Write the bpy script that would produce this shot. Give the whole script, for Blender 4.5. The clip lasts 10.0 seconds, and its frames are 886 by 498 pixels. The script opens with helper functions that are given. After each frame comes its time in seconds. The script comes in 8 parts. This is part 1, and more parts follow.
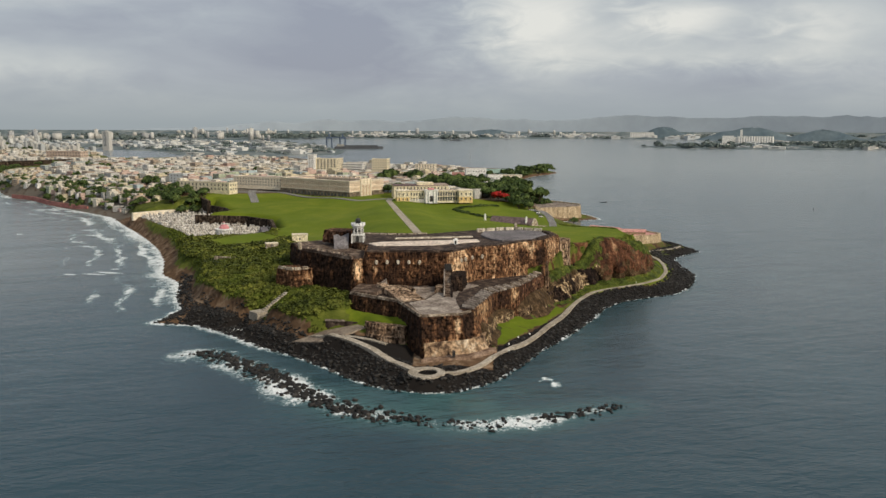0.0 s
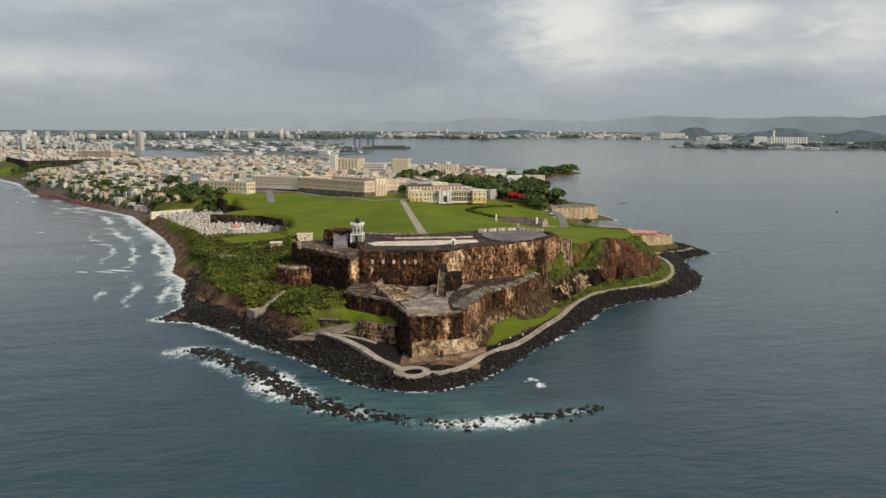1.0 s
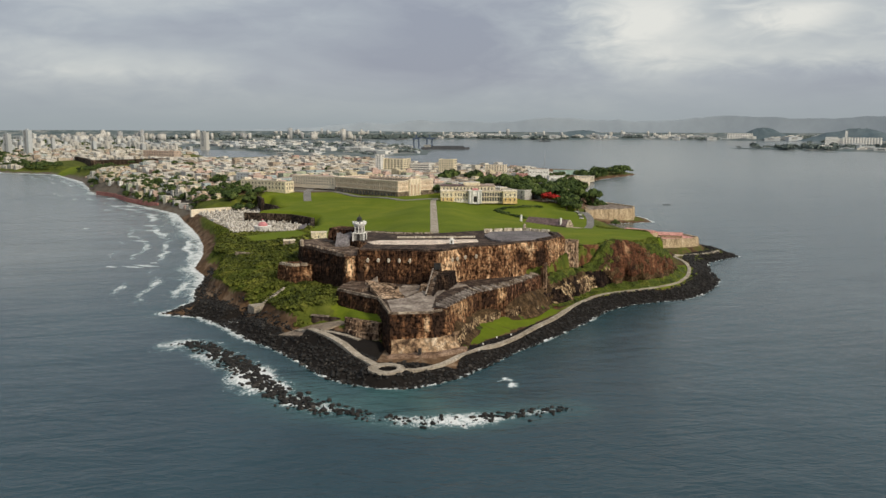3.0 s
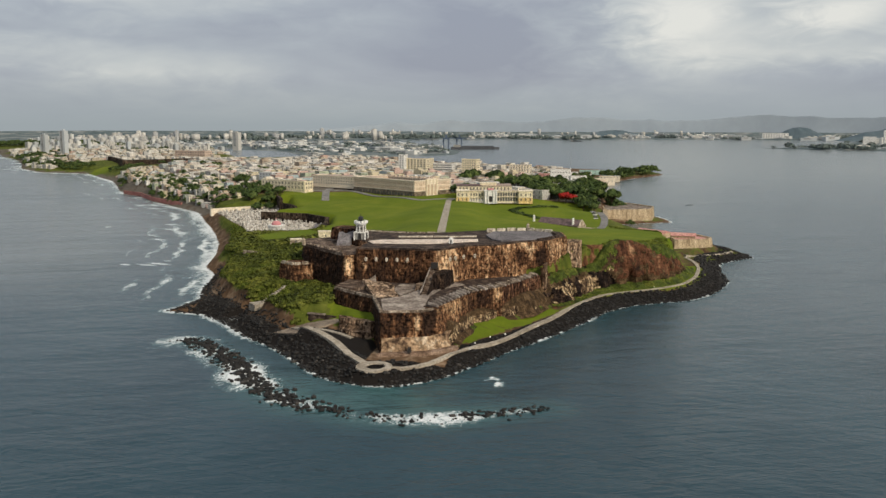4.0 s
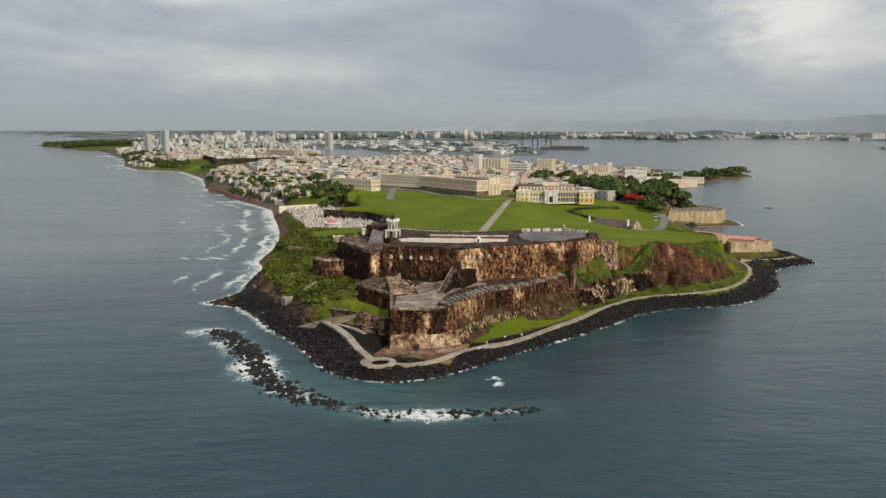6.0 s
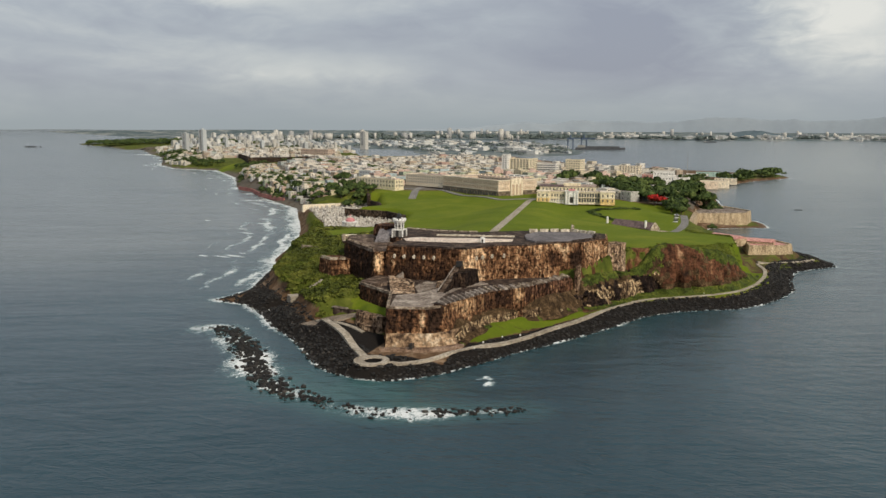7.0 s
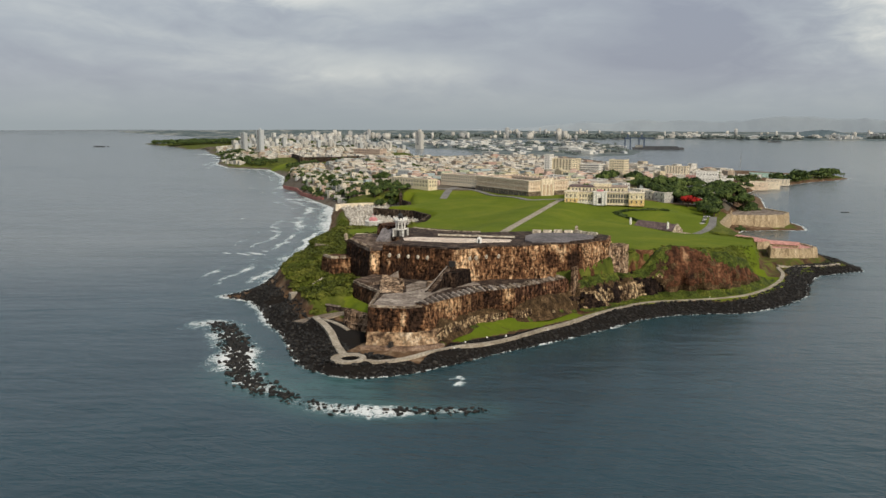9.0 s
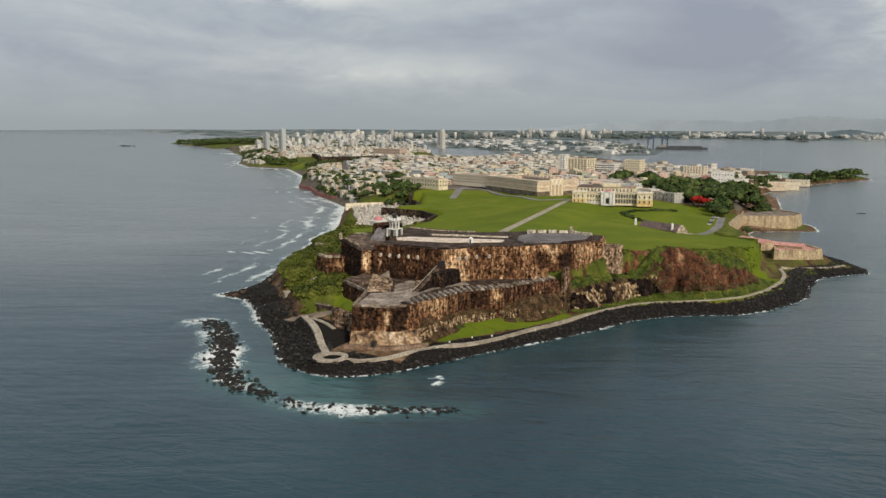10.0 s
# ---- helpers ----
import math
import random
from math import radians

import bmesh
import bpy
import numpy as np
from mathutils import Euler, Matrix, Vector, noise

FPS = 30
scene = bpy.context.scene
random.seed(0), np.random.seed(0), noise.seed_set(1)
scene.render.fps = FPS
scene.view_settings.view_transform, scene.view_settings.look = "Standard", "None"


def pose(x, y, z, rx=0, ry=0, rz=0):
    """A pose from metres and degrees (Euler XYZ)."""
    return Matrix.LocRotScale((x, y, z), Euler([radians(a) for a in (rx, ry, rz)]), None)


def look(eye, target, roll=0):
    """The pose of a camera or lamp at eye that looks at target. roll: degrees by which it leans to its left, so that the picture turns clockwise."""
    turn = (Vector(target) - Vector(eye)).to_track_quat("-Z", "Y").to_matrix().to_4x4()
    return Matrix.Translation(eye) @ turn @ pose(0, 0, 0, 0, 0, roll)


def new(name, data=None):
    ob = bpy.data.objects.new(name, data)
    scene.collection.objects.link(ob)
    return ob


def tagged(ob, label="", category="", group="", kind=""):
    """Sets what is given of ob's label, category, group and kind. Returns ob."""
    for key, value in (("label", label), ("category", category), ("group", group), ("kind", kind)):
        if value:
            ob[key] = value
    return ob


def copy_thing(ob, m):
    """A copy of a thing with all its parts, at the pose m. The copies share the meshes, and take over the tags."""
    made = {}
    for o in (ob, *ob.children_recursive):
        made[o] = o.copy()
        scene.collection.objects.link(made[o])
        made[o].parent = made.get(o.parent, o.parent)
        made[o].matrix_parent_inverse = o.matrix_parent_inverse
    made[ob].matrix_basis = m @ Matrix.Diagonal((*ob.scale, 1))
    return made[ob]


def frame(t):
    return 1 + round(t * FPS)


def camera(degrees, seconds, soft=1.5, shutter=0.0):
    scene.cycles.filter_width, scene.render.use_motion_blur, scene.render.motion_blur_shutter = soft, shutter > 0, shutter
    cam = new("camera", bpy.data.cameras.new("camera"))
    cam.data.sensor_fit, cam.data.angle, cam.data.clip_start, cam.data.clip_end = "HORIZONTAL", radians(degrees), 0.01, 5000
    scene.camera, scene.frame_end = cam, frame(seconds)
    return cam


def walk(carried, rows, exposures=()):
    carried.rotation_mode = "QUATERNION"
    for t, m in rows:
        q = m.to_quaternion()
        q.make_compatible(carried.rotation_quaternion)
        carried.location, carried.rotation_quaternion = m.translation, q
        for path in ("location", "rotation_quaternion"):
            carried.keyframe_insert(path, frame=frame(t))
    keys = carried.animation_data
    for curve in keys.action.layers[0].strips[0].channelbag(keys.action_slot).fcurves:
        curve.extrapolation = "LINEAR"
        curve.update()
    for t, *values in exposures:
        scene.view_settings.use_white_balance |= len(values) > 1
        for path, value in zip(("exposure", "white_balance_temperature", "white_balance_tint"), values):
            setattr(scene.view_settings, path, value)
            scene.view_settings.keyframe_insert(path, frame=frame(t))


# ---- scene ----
cam = camera(56.0, 10.0)
PATH = [
    (0, (0.292, -1.943, 112.885), (0.291, 0.035, 112.59), 0.2),
    (0.5, (10.358, -2.394, 112.754), (10.315, -0.416, 112.459), 0.2),
    (1, (20.683, -2.879, 112.876), (20.605, -0.903, 112.582), 0.2),
    (1.5, (30.769, -3.087, 112.972), (30.653, -1.113, 112.678), 0.2),
    (2, (41.198, -3.397, 112.989), (41.042, -1.425, 112.695), 0.2),
    (2.5, (51.626, -3.412, 113.048), (51.429, -1.443, 112.754), 0.2),
    (4, (83.209, -1.946, 112.956), (82.887, 0.006, 112.662), 0.1),
    (4.5, (93.496, -0.664, 112.933), (93.131, 1.28, 112.639), 0.1),
    (5, (103.919, 1.064, 112.774), (103.48, 2.993, 112.48), 0.2),
    (5.5, (114.165, 3.056, 112.561), (113.667, 4.97, 112.267), 0.1),
    (7, (144.986, 10.156, 112.842), (144.347, 12.028, 112.547), 0.2),
    (7.5, (154.379, 12.804, 112.999), (153.703, 14.663, 112.703), 0.2),
    (8, (164.128, 16.113, 113.029), (163.409, 17.956, 112.733), 0.2),
    (8.5, (174.049, 19.39, 113.184), (173.3, 21.221, 112.888), 0.2),
    (9, (183.847, 22.72, 113.383), (183.064, 24.536, 113.087), 0.1),
    (9.5, (193.842, 26.511, 113.446), (193.031, 28.315, 113.15), 0.1),
    (10, (203.355, 30.596, 113.663), (202.514, 32.386, 113.366), 0.1),
]
walk(cam, [(t, look(eye, target, roll)) for t, eye, target, roll in PATH])

# ---- world, sun, exposure ----
SUN_DIR = Vector((0.62, -0.52, 0.58)).normalized()   # towards the sun, behind the camera and to its right
world = bpy.data.worlds.new("overcast_sky")
scene.world = world
world.use_nodes = True
wt = world.node_tree
wt.nodes.clear()


def wnode(kind, **values):
    n = wt.nodes.new(kind)
    for key, value in values.items():
        n.inputs[key].default_value = value
    return n


def ramp(tree, stops, mode="LINEAR"):
    n = tree.nodes.new("ShaderNodeValToRGB")
    n.color_ramp.interpolation = mode
    e = n.color_ramp.elements
    while len(e) < len(stops):
        e.new(0.5)
    for item, (at, col) in zip(e, stops):
        item.position = at
        item.color = (*col, 1) if len(col) == 3 else col
    return n


w_sky = wt.nodes.new("ShaderNodeTexSky")
w_sky.sky_type = "NISHITA"
w_sky.sun_disc = False
w_sky.sun_elevation = math.asin(SUN_DIR.z)
w_sky.sun_rotation = math.atan2(SUN_DIR.x, SUN_DIR.y)
w_sky.air_density, w_sky.dust_density, w_sky.ozone_density = 1.0, 3.0, 1.0
w_co = wt.nodes.new("ShaderNodeTexCoord")
w_sep = wt.nodes.new("ShaderNodeSeparateXYZ")
wt.links.new(w_co.outputs["Generated"], w_sep.inputs[0])


def wmath(op, a, b=None, c=None):
    n = wt.nodes.new("ShaderNodeMath")
    n.operation = op
    for sock, v in zip(n.inputs, (a, b, c)):
        if isinstance(v, (int, float)):
            sock.default_value = v
        elif v is not None:
            wt.links.new(v, sock)
    return n.outputs[0]


# bearing and height of the sky in degrees
w_az = wmath("MULTIPLY", wmath("ARCTAN2", w_sep.outputs["X"], w_sep.outputs["Y"]), 57.296)
w_up = wmath("MULTIPLY", wmath("ARCSINE", wmath("MAXIMUM", w_sep.outputs["Z"], 0.0)), 57.296)
w_xy = wt.nodes.new("ShaderNodeCombineXYZ")
wt.links.new(wmath("DIVIDE", w_az, 8.5), w_xy.inputs[0])
wt.links.new(wmath("DIVIDE", w_up, 3.0), w_xy.inputs[1])
w_xy.inputs[2].default_value = 2.3
w_big = wnode("ShaderNodeTexNoise", Scale=0.62, Detail=5.0, Roughness=0.5, Distortion=0.6)
w_fine = wnode("ShaderNodeTexNoise", Scale=2.6, Detail=6.0, Roughness=0.58, Distortion=0.7)
for n in (w_big, w_fine):
    wt.links.new(w_xy.outputs[0], n.inputs["Vector"])
w_wob = wmath("MULTIPLY", wmath("SUBTRACT", w_fine.outputs["Fac"], 0.5), 7.0)
w_sum = wmath("ADD", wmath("MULTIPLY", w_big.outputs["Fac"], 0.46), wmath("MULTIPLY_ADD", w_fine.outputs["Fac"], 0.15, 0.075))
# the heavy cloud, the bright breaks beside it and the pale bands lower down: bearing, height, widths, weight
for az, el, wide, high, weight in ((-6.0, 6.8, 7.0, 2.4, -0.12), (-9.0, 4.0, 10.0, 1.8, -0.14), (6.0, 6.4, 3.2, 2.0, 0.10), (15.5, 6.8, 2.6, 1.0, 0.15), (24.0, 6.4, 5.0, 2.0, 0.13), (11.0, 7.4, 2.2, 1.0, -0.10),
                                   (18.0, 4.3, 10.0, 0.7, 0.08), (16.0, 2.7, 7.0, 1.0, -0.07), (-25.0, 3.5, 9.0, 0.8, 0.08), (-33.0, 8.3, 4.5, 0.9, 0.20), (-22.0, 6.2, 6.0, 1.6, -0.06), (-45.0, 5.0, 9.0, 3.0, -0.05), (34.0, 5.0, 6.0, 3.0, 0.02), (22.0, 17.0, 24.0, 8.0, 0.16)):
    u = wmath("DIVIDE", wmath("SUBTRACT", wmath("ADD", w_az, w_wob), az), wide)
    v = wmath("DIVIDE", wmath("SUBTRACT", wmath("ADD", w_up, wmath("MULTIPLY", w_wob, 0.22)), el), high)
    g = wmath("EXPONENT", wmath("MULTIPLY", wmath("ADD", wmath("MULTIPLY", u, u), wmath("MULTIPLY", v, v)), -1.0))
    w_sum = wmath("MULTIPLY_ADD", g, weight, w_sum)
# the heavy cloud ends in a torn edge, with the bright break right beside it
w_edge = wmath("DIVIDE", 1.0, wmath("ADD", 1.0, wmath("EXPONENT", wmath("MULTIPLY", wmath("SUBTRACT", wmath("MULTIPLY_ADD", w_wob, 0.75, w_az), wmath("MULTIPLY_ADD", w_up, 0.5, -2.2)), -1.6))))
w_tall = wmath("EXPONENT", wmath("MULTIPLY", wmath("POWER", wmath("ABSOLUTE", wmath("DIVIDE", wmath("SUBTRACT", wmath("MULTIPLY_ADD", w_wob, 0.25, w_up), 7.4), 3.0)), 2.0), -1.0))
w_dark = wmath("EXPONENT", wmath("MULTIPLY", wmath("POWER", wmath("ABSOLUTE", wmath("DIVIDE", wmath("ADD", w_az, 5.0), 9.0)), 2.0), -1.0))
w_lit = wmath("EXPONENT", wmath("MULTIPLY", wmath("POWER", wmath("ABSOLUTE", wmath("DIVIDE", wmath("SUBTRACT", w_az, 6.0), 7.0)), 2.0), -1.0))
w_sum = wmath("ADD", w_sum, wmath("MULTIPLY", w_tall, wmath("SUBTRACT", wmath("MULTIPLY", wmath("MULTIPLY", w_edge, w_lit), 0.10), wmath("MULTIPLY", wmath("MULTIPLY", wmath("SUBTRACT", 1.0, w_edge), w_dark), 0.10))))
w_cloud = ramp(wt, [(0.20, (0.285, 0.305, 0.365)), (0.34, (0.375, 0.405, 0.445)), (0.46, (0.50, 0.525, 0.53)), (0.60, (0.72, 0.715, 0.67))])
wt.links.new(w_sum, w_cloud.inputs[0])
# towards the horizon the layer thickens into an even grey
w_el = ramp(wt, [(0.0, (0.0, 0.0, 0.0)), (0.32, (1, 1, 1))])
wt.links.new(wmath("DIVIDE", w_up, 10.0), w_el.inputs[0])
w_hz = wt.nodes.new("ShaderNodeMix"); w_hz.data_type = "RGBA"
w_hz.inputs[6].default_value = (0.325, 0.365, 0.385, 1)
wt.links.new(w_el.outputs[0], w_hz.inputs[0]); wt.links.new(w_cloud.outputs[0], w_hz.inputs[7])
w_b1 = wt.nodes.new("ShaderNodeBackground"); w_b1.inputs[1].default_value = 0.012
w_b2 = wt.nodes.new("ShaderNodeBackground"); w_b2.inputs[1].default_value = 1.0
wt.links.new(w_sky.outputs[0], w_b1.inputs[0]); wt.links.new(w_hz.outputs[2], w_b2.inputs[0])
w_add = wt.nodes.new("ShaderNodeAddShader")
w_out = wt.nodes.new("ShaderNodeOutputWorld")
wt.links.new(w_b1.outputs[0], w_add.inputs[0]); wt.links.new(w_b2.outputs[0], w_add.inputs[1])
wt.links.new(w_add.outputs[0], w_out.inputs[0])

sun_data = bpy.data.lights.new("sun", "SUN")
sun_data.energy, sun_data.angle, sun_data.color = 3.1, radians(9), (1.0, 0.88, 0.70)
sun = new("sun", sun_data)
sun.rotation_euler = SUN_DIR.to_track_quat("Z", "Y").to_euler()
scene.view_settings.exposure = 0.0

# ---- helpers for materials and meshes ----
def node_mat(name):
    m = bpy.data.materials.new(name)
    m.use_nodes = True
    t = m.node_tree
    return m, t, t.nodes["Principled BSDF"]


def place_of(t, scale=(1, 1, 1)):
    """World position, scaled per axis."""
    g = t.nodes.new("ShaderNodeNewGeometry")
    v = t.nodes.new("ShaderNodeVectorMath"); v.operation = "MULTIPLY"
    v.inputs[1].default_value = scale
    t.links.new(g.outputs["Position"], v.inputs[0])
    return v.outputs[0]


def noise_of(t, vec, scale, detail=4.0, rough=0.55, dist=0.0):
    n = t.nodes.new("ShaderNodeTexNoise")
    n.inputs["Scale"].default_value, n.inputs["Detail"].default_value = scale, detail
    n.inputs["Roughness"].default_value, n.inputs["Distortion"].default_value = rough, dist
    t.links.new(vec, n.inputs["Vector"])
    return n.outputs["Fac"]


def mixed(t, fac, a, b, mode="MIX"):
    n = t.nodes.new("ShaderNodeMix"); n.data_type = "RGBA"; n.blend_type = mode
    for sock, v in ((n.inputs[0], fac), (n.inputs[6], a), (n.inputs[7], b)):
        if isinstance(v, (int, float)):
            sock.default_value = v
        elif isinstance(v, tuple):
            sock.default_value = (*v, 1)
        else:
            t.links.new(v, sock)
    return n.outputs[2]


def maths(t, op, a, b=None):
    n = t.nodes.new("ShaderNodeMath"); n.operation = op
    for sock, v in zip(n.inputs, (a, b)):
        if isinstance(v, (int, float)):
            sock.default_value = v
        elif v is not None:
            t.links.new(v, sock)
    return n.outputs[0]


def attribute(t, name):
    a = t.nodes.new("ShaderNodeAttribute")
    a.attribute_name = name
    return a.outputs["Fac"]


def bumped(t, bsdf, height, strength, distance):
    b = t.nodes.new("ShaderNodeBump")
    b.inputs["Strength"].default_value, b.inputs["Distance"].default_value = strength, distance
    t.links.new(height, b.inputs["Height"])
    t.links.new(b.outputs[0], bsdf.inputs["Normal"])


def surf(name, stops, scale, rough=0.85, detail=5.0, stretch=(1, 1, 1), fine=None, bump=0.3, deep=0.3, metal=0.0, vary=0.35):
    """A rough surface: colour from a ramp over noise, a second finer noise over it, and relief."""
    m, t, b = node_mat(name)
    p = place_of(t, stretch)
    n1 = noise_of(t, p, scale, detail, 0.6, 0.3)
    r = ramp(t, stops)
    t.links.new(n1, r.inputs[0])
    n2 = noise_of(t, place_of(t), fine or scale * 6, 3.0, 0.6)
    shade = ramp(t, [(0.40, (1 - vary,) * 3), (0.60, (1 + vary * 0.7,) * 3)])
    t.links.new(n2, shade.inputs[0])
    t.links.new(mixed(t, 1.0, r.outputs[0], shade.outputs[0], "MULTIPLY"), b.inputs["Base Color"])
    b.inputs["Roughness"].default_value, b.inputs["Metallic"].default_value = rough, metal
    b.inputs["Specular IOR Level"].default_value = 0.12 if rough > 0.6 else 0.5
    bumped(t, b, maths(t, "ADD", n1, n2), bump, deep)
    return m


def painted(name, colours, rough=0.8, stain=0.25):
    """Weathered paint, one of several colours for each object by chance."""
    m, t, b = node_mat(name)
    info = t.nodes.new("ShaderNodeObjectInfo")
    r = ramp(t, [(k / len(colours), c) for k, c in enumerate(colours)], "CONSTANT")
    t.links.new(info.outputs["Random"], r.inputs[0])
    n = noise_of(t, place_of(t, (1, 1, 0.25)), 0.5, 5.0, 0.65)
    s = ramp(t, [(0.3, (1 - stain * 1.6,) * 3), (0.62, (1.0, 1.0, 1.0))])
    t.links.new(n, s.inputs[0])
    t.links.new(mixed(t, 1.0, r.outputs[0], s.outputs[0], "MULTIPLY"), b.inputs["Base Color"])
    b.inputs["Roughness"].default_value = rough
    b.inputs["Specular IOR Level"].default_value = 0.2
    bumped(t, b, n, 0.15, 0.1)
    return m


def turned_place(t, degrees, scale):
    """World position turned about the vertical, then scaled per axis."""
    g = t.nodes.new("ShaderNodeNewGeometry")
    r = t.nodes.new("ShaderNodeVectorRotate")
    r.rotation_type = "Z_AXIS"
    r.inputs["Angle"].default_value = radians(degrees)
    v = t.nodes.new("ShaderNodeVectorMath"); v.operation = "MULTIPLY"
    v.inputs[1].default_value = scale
    t.links.new(g.outputs["Position"], r.inputs["Vector"])
    t.links.new(r.outputs[0], v.inputs[0])
    return v.outputs[0]


# sea: dark water, paler over the shallows, white where it breaks
def sea_material():
    m, t, b = node_mat("sea_water")
    p = place_of(t)
    foam, shoal = attribute(t, "foam"), attribute(t, "shoal")
    broad = noise_of(t, place_of(t, (1, 0.35, 1)), 0.012, 4.0, 0.6)
    deep = ramp(t, [(0.35, (0.008, 0.034, 0.050)), (0.65, (0.017, 0.050, 0.069))])
    t.links.new(broad, deep.inputs[0])
    # off the open shore and in the bay, sky sheen and haze painted pale
    sheen_noise = noise_of(t, place_of(t, (0.35, 1, 1)), 0.006, 4.0, 0.6, 0.4)
    sky_sheen = maths(t, "MULTIPLY", attribute(t, "chop_sheen"), maths(t, "ADD", maths(t, "MULTIPLY", sheen_noise, 0.9), 0.55))
    col = mixed(t, sky_sheen, deep.outputs[0], (0.155, 0.180, 0.192))
    col = mixed(t, shoal, col, (0.045, 0.115, 0.118))
    f1 = noise_of(t, place_of(t, (1, 0.8, 1)), 0.17, 6.0, 0.68, 0.8)
    f2 = noise_of(t, p, 0.9, 4.0, 0.65, 0.6)
    fn = maths(t, "ADD", maths(t, "MULTIPLY", f1, 0.62), maths(t, "MULTIPLY", f2, 0.38))
    edge = maths(t, "SUBTRACT", maths(t, "ADD", foam, fn), 1.0)
    # milky water round the foam, then the white lace itself
    milk = ramp(t, [(0.0, (0, 0, 0)), (0.26, (1, 1, 1))])
    t.links.new(maths(t, "ADD", edge, 0.13), milk.inputs[0])
    col = mixed(t, milk.outputs[0], col, (0.13, 0.215, 0.225))
    lace = noise_of(t, place_of(t, (1, 0.55, 1)), 0.55, 6.0, 0.72, 1.8)
    fac = ramp(t, [(0.0, (0, 0, 0)), (0.16, (1, 1, 1))])
    t.links.new(maths(t, "ADD", edge, maths(t, "MULTIPLY", maths(t, "SUBTRACT", lace, 0.5), 0.85)), fac.inputs[0])
    col = mixed(t, fac.outputs[0], col, (0.74, 0.77, 0.78))
    t.links.new(col, b.inputs["Base Color"])
    rgh = mixed(t, fac.outputs[0], (0.20, 0.20, 0.20), (0.8, 0.8, 0.8))
    t.links.new(rgh, b.inputs["Roughness"])
    b.inputs["IOR"].default_value = 1.33
    w1 = noise_of(t, place_of(t, (0.45, 1, 1)), 0.20, 3.0, 0.55, 0.5)
    w2 = noise_of(t, place_of(t, (0.5, 1, 1)), 0.75, 4.0, 0.62, 0.6)
    w3 = noise_of(t, place_of(t, (0.6, 1, 1)), 0.035, 2.0, 0.5, 0.3)
    swell = noise_of(t, turned_place(t, -24, (0.16, 1, 1)), 0.030, 4.0, 0.62, 0.9)
    h = maths(t, "ADD", maths(t, "ADD", maths(t, "MULTIPLY", w1, 0.9), maths(t, "MULTIPLY", w2, 0.32)), maths(t, "MULTIPLY", w3, 1.9))
    h = maths(t, "ADD", h, maths(t, "MULTIPLY", swell, maths(t, "ADD", maths(t, "MULTIPLY", attribute(t, "chop_sheen"), 9.0), 2.0)))
    bumped(t, b, h, 0.55, 1.1)
    return m


def fort_stone(name, dark, mid, light, pale, lean=0.0):
    """Old battered masonry: black runs of weathering, bared ochre and pale patches, pitted courses. The bare attribute
    tells how clean a stretch is, with side shade painted in.
    """
    m, t, b = node_mat(name)
    big = noise_of(t, place_of(t, (1, 1, 0.7)), 0.07, 4.0, 0.6, 0.5)
    streak = noise_of(t, place_of(t, (1, 1, 0.09)), 0.62, 5.0, 0.66, 0.25)
    blotch = noise_of(t, place_of(t, (1, 1, 0.75)), 0.42, 6.0, 0.74, 0.7)
    grain = noise_of(t, place_of(t, (1, 1, 0.62)), 0.68, 2.5, 0.72)
    course = noise_of(t, place_of(t, (0.30, 0.30, 1.5)), 0.9, 2.0, 0.5)
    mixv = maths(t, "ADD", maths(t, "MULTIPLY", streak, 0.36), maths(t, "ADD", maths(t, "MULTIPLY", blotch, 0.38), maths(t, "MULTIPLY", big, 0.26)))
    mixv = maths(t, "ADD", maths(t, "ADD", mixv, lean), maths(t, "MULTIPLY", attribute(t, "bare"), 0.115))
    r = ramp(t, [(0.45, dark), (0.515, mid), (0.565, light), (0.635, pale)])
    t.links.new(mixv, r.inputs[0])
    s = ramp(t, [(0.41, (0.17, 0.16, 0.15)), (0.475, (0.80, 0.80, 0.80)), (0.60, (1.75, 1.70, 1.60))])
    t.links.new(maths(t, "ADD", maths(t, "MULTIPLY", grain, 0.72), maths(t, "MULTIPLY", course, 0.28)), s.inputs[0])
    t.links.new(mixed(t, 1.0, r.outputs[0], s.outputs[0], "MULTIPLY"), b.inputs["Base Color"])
    b.inputs["Roughness"].default_value = 0.95
    b.inputs["Specular IOR Level"].default_value = 0.1
    bumped(t, b, maths(t, "ADD", maths(t, "MULTIPLY", blotch, 1.6), maths(t, "ADD", grain, maths(t, "MULTIPLY", course, 0.5))), 0.85, 0.7)
    return m


def boulder_stone(name):
    """Dark basalt, each stone with its own tone, paler where it is dry."""
    m, t, b = node_mat(name)
    g = t.nodes.new("ShaderNodeNewGeometry")
    tone = ramp(t, [(0.0, (0.006, 0.006, 0.006)), (0.5, (0.013, 0.012, 0.0115)), (0.88, (0.020, 0.018, 0.0165)), (1.0, (0.050, 0.045, 0.040))])
    t.links.new(g.outputs["Random Per Island"], tone.inputs[0])
    n = noise_of(t, place_of(t), 1.1, 5.0, 0.7)
    s = ramp(t, [(0.34, (0.45, 0.45, 0.45)), (0.66, (1.7, 1.7, 1.7))])
    t.links.new(n, s.inputs[0])
    t.links.new(mixed(t, 1.0, tone.outputs[0], s.outputs[0], "MULTIPLY"), b.inputs["Base Color"])
    b.inputs["Roughness"].default_value = 0.7
    b.inputs["Specular IOR Level"].default_value = 0.3
    bumped(t, b, n, 0.5, 0.4)
    return m


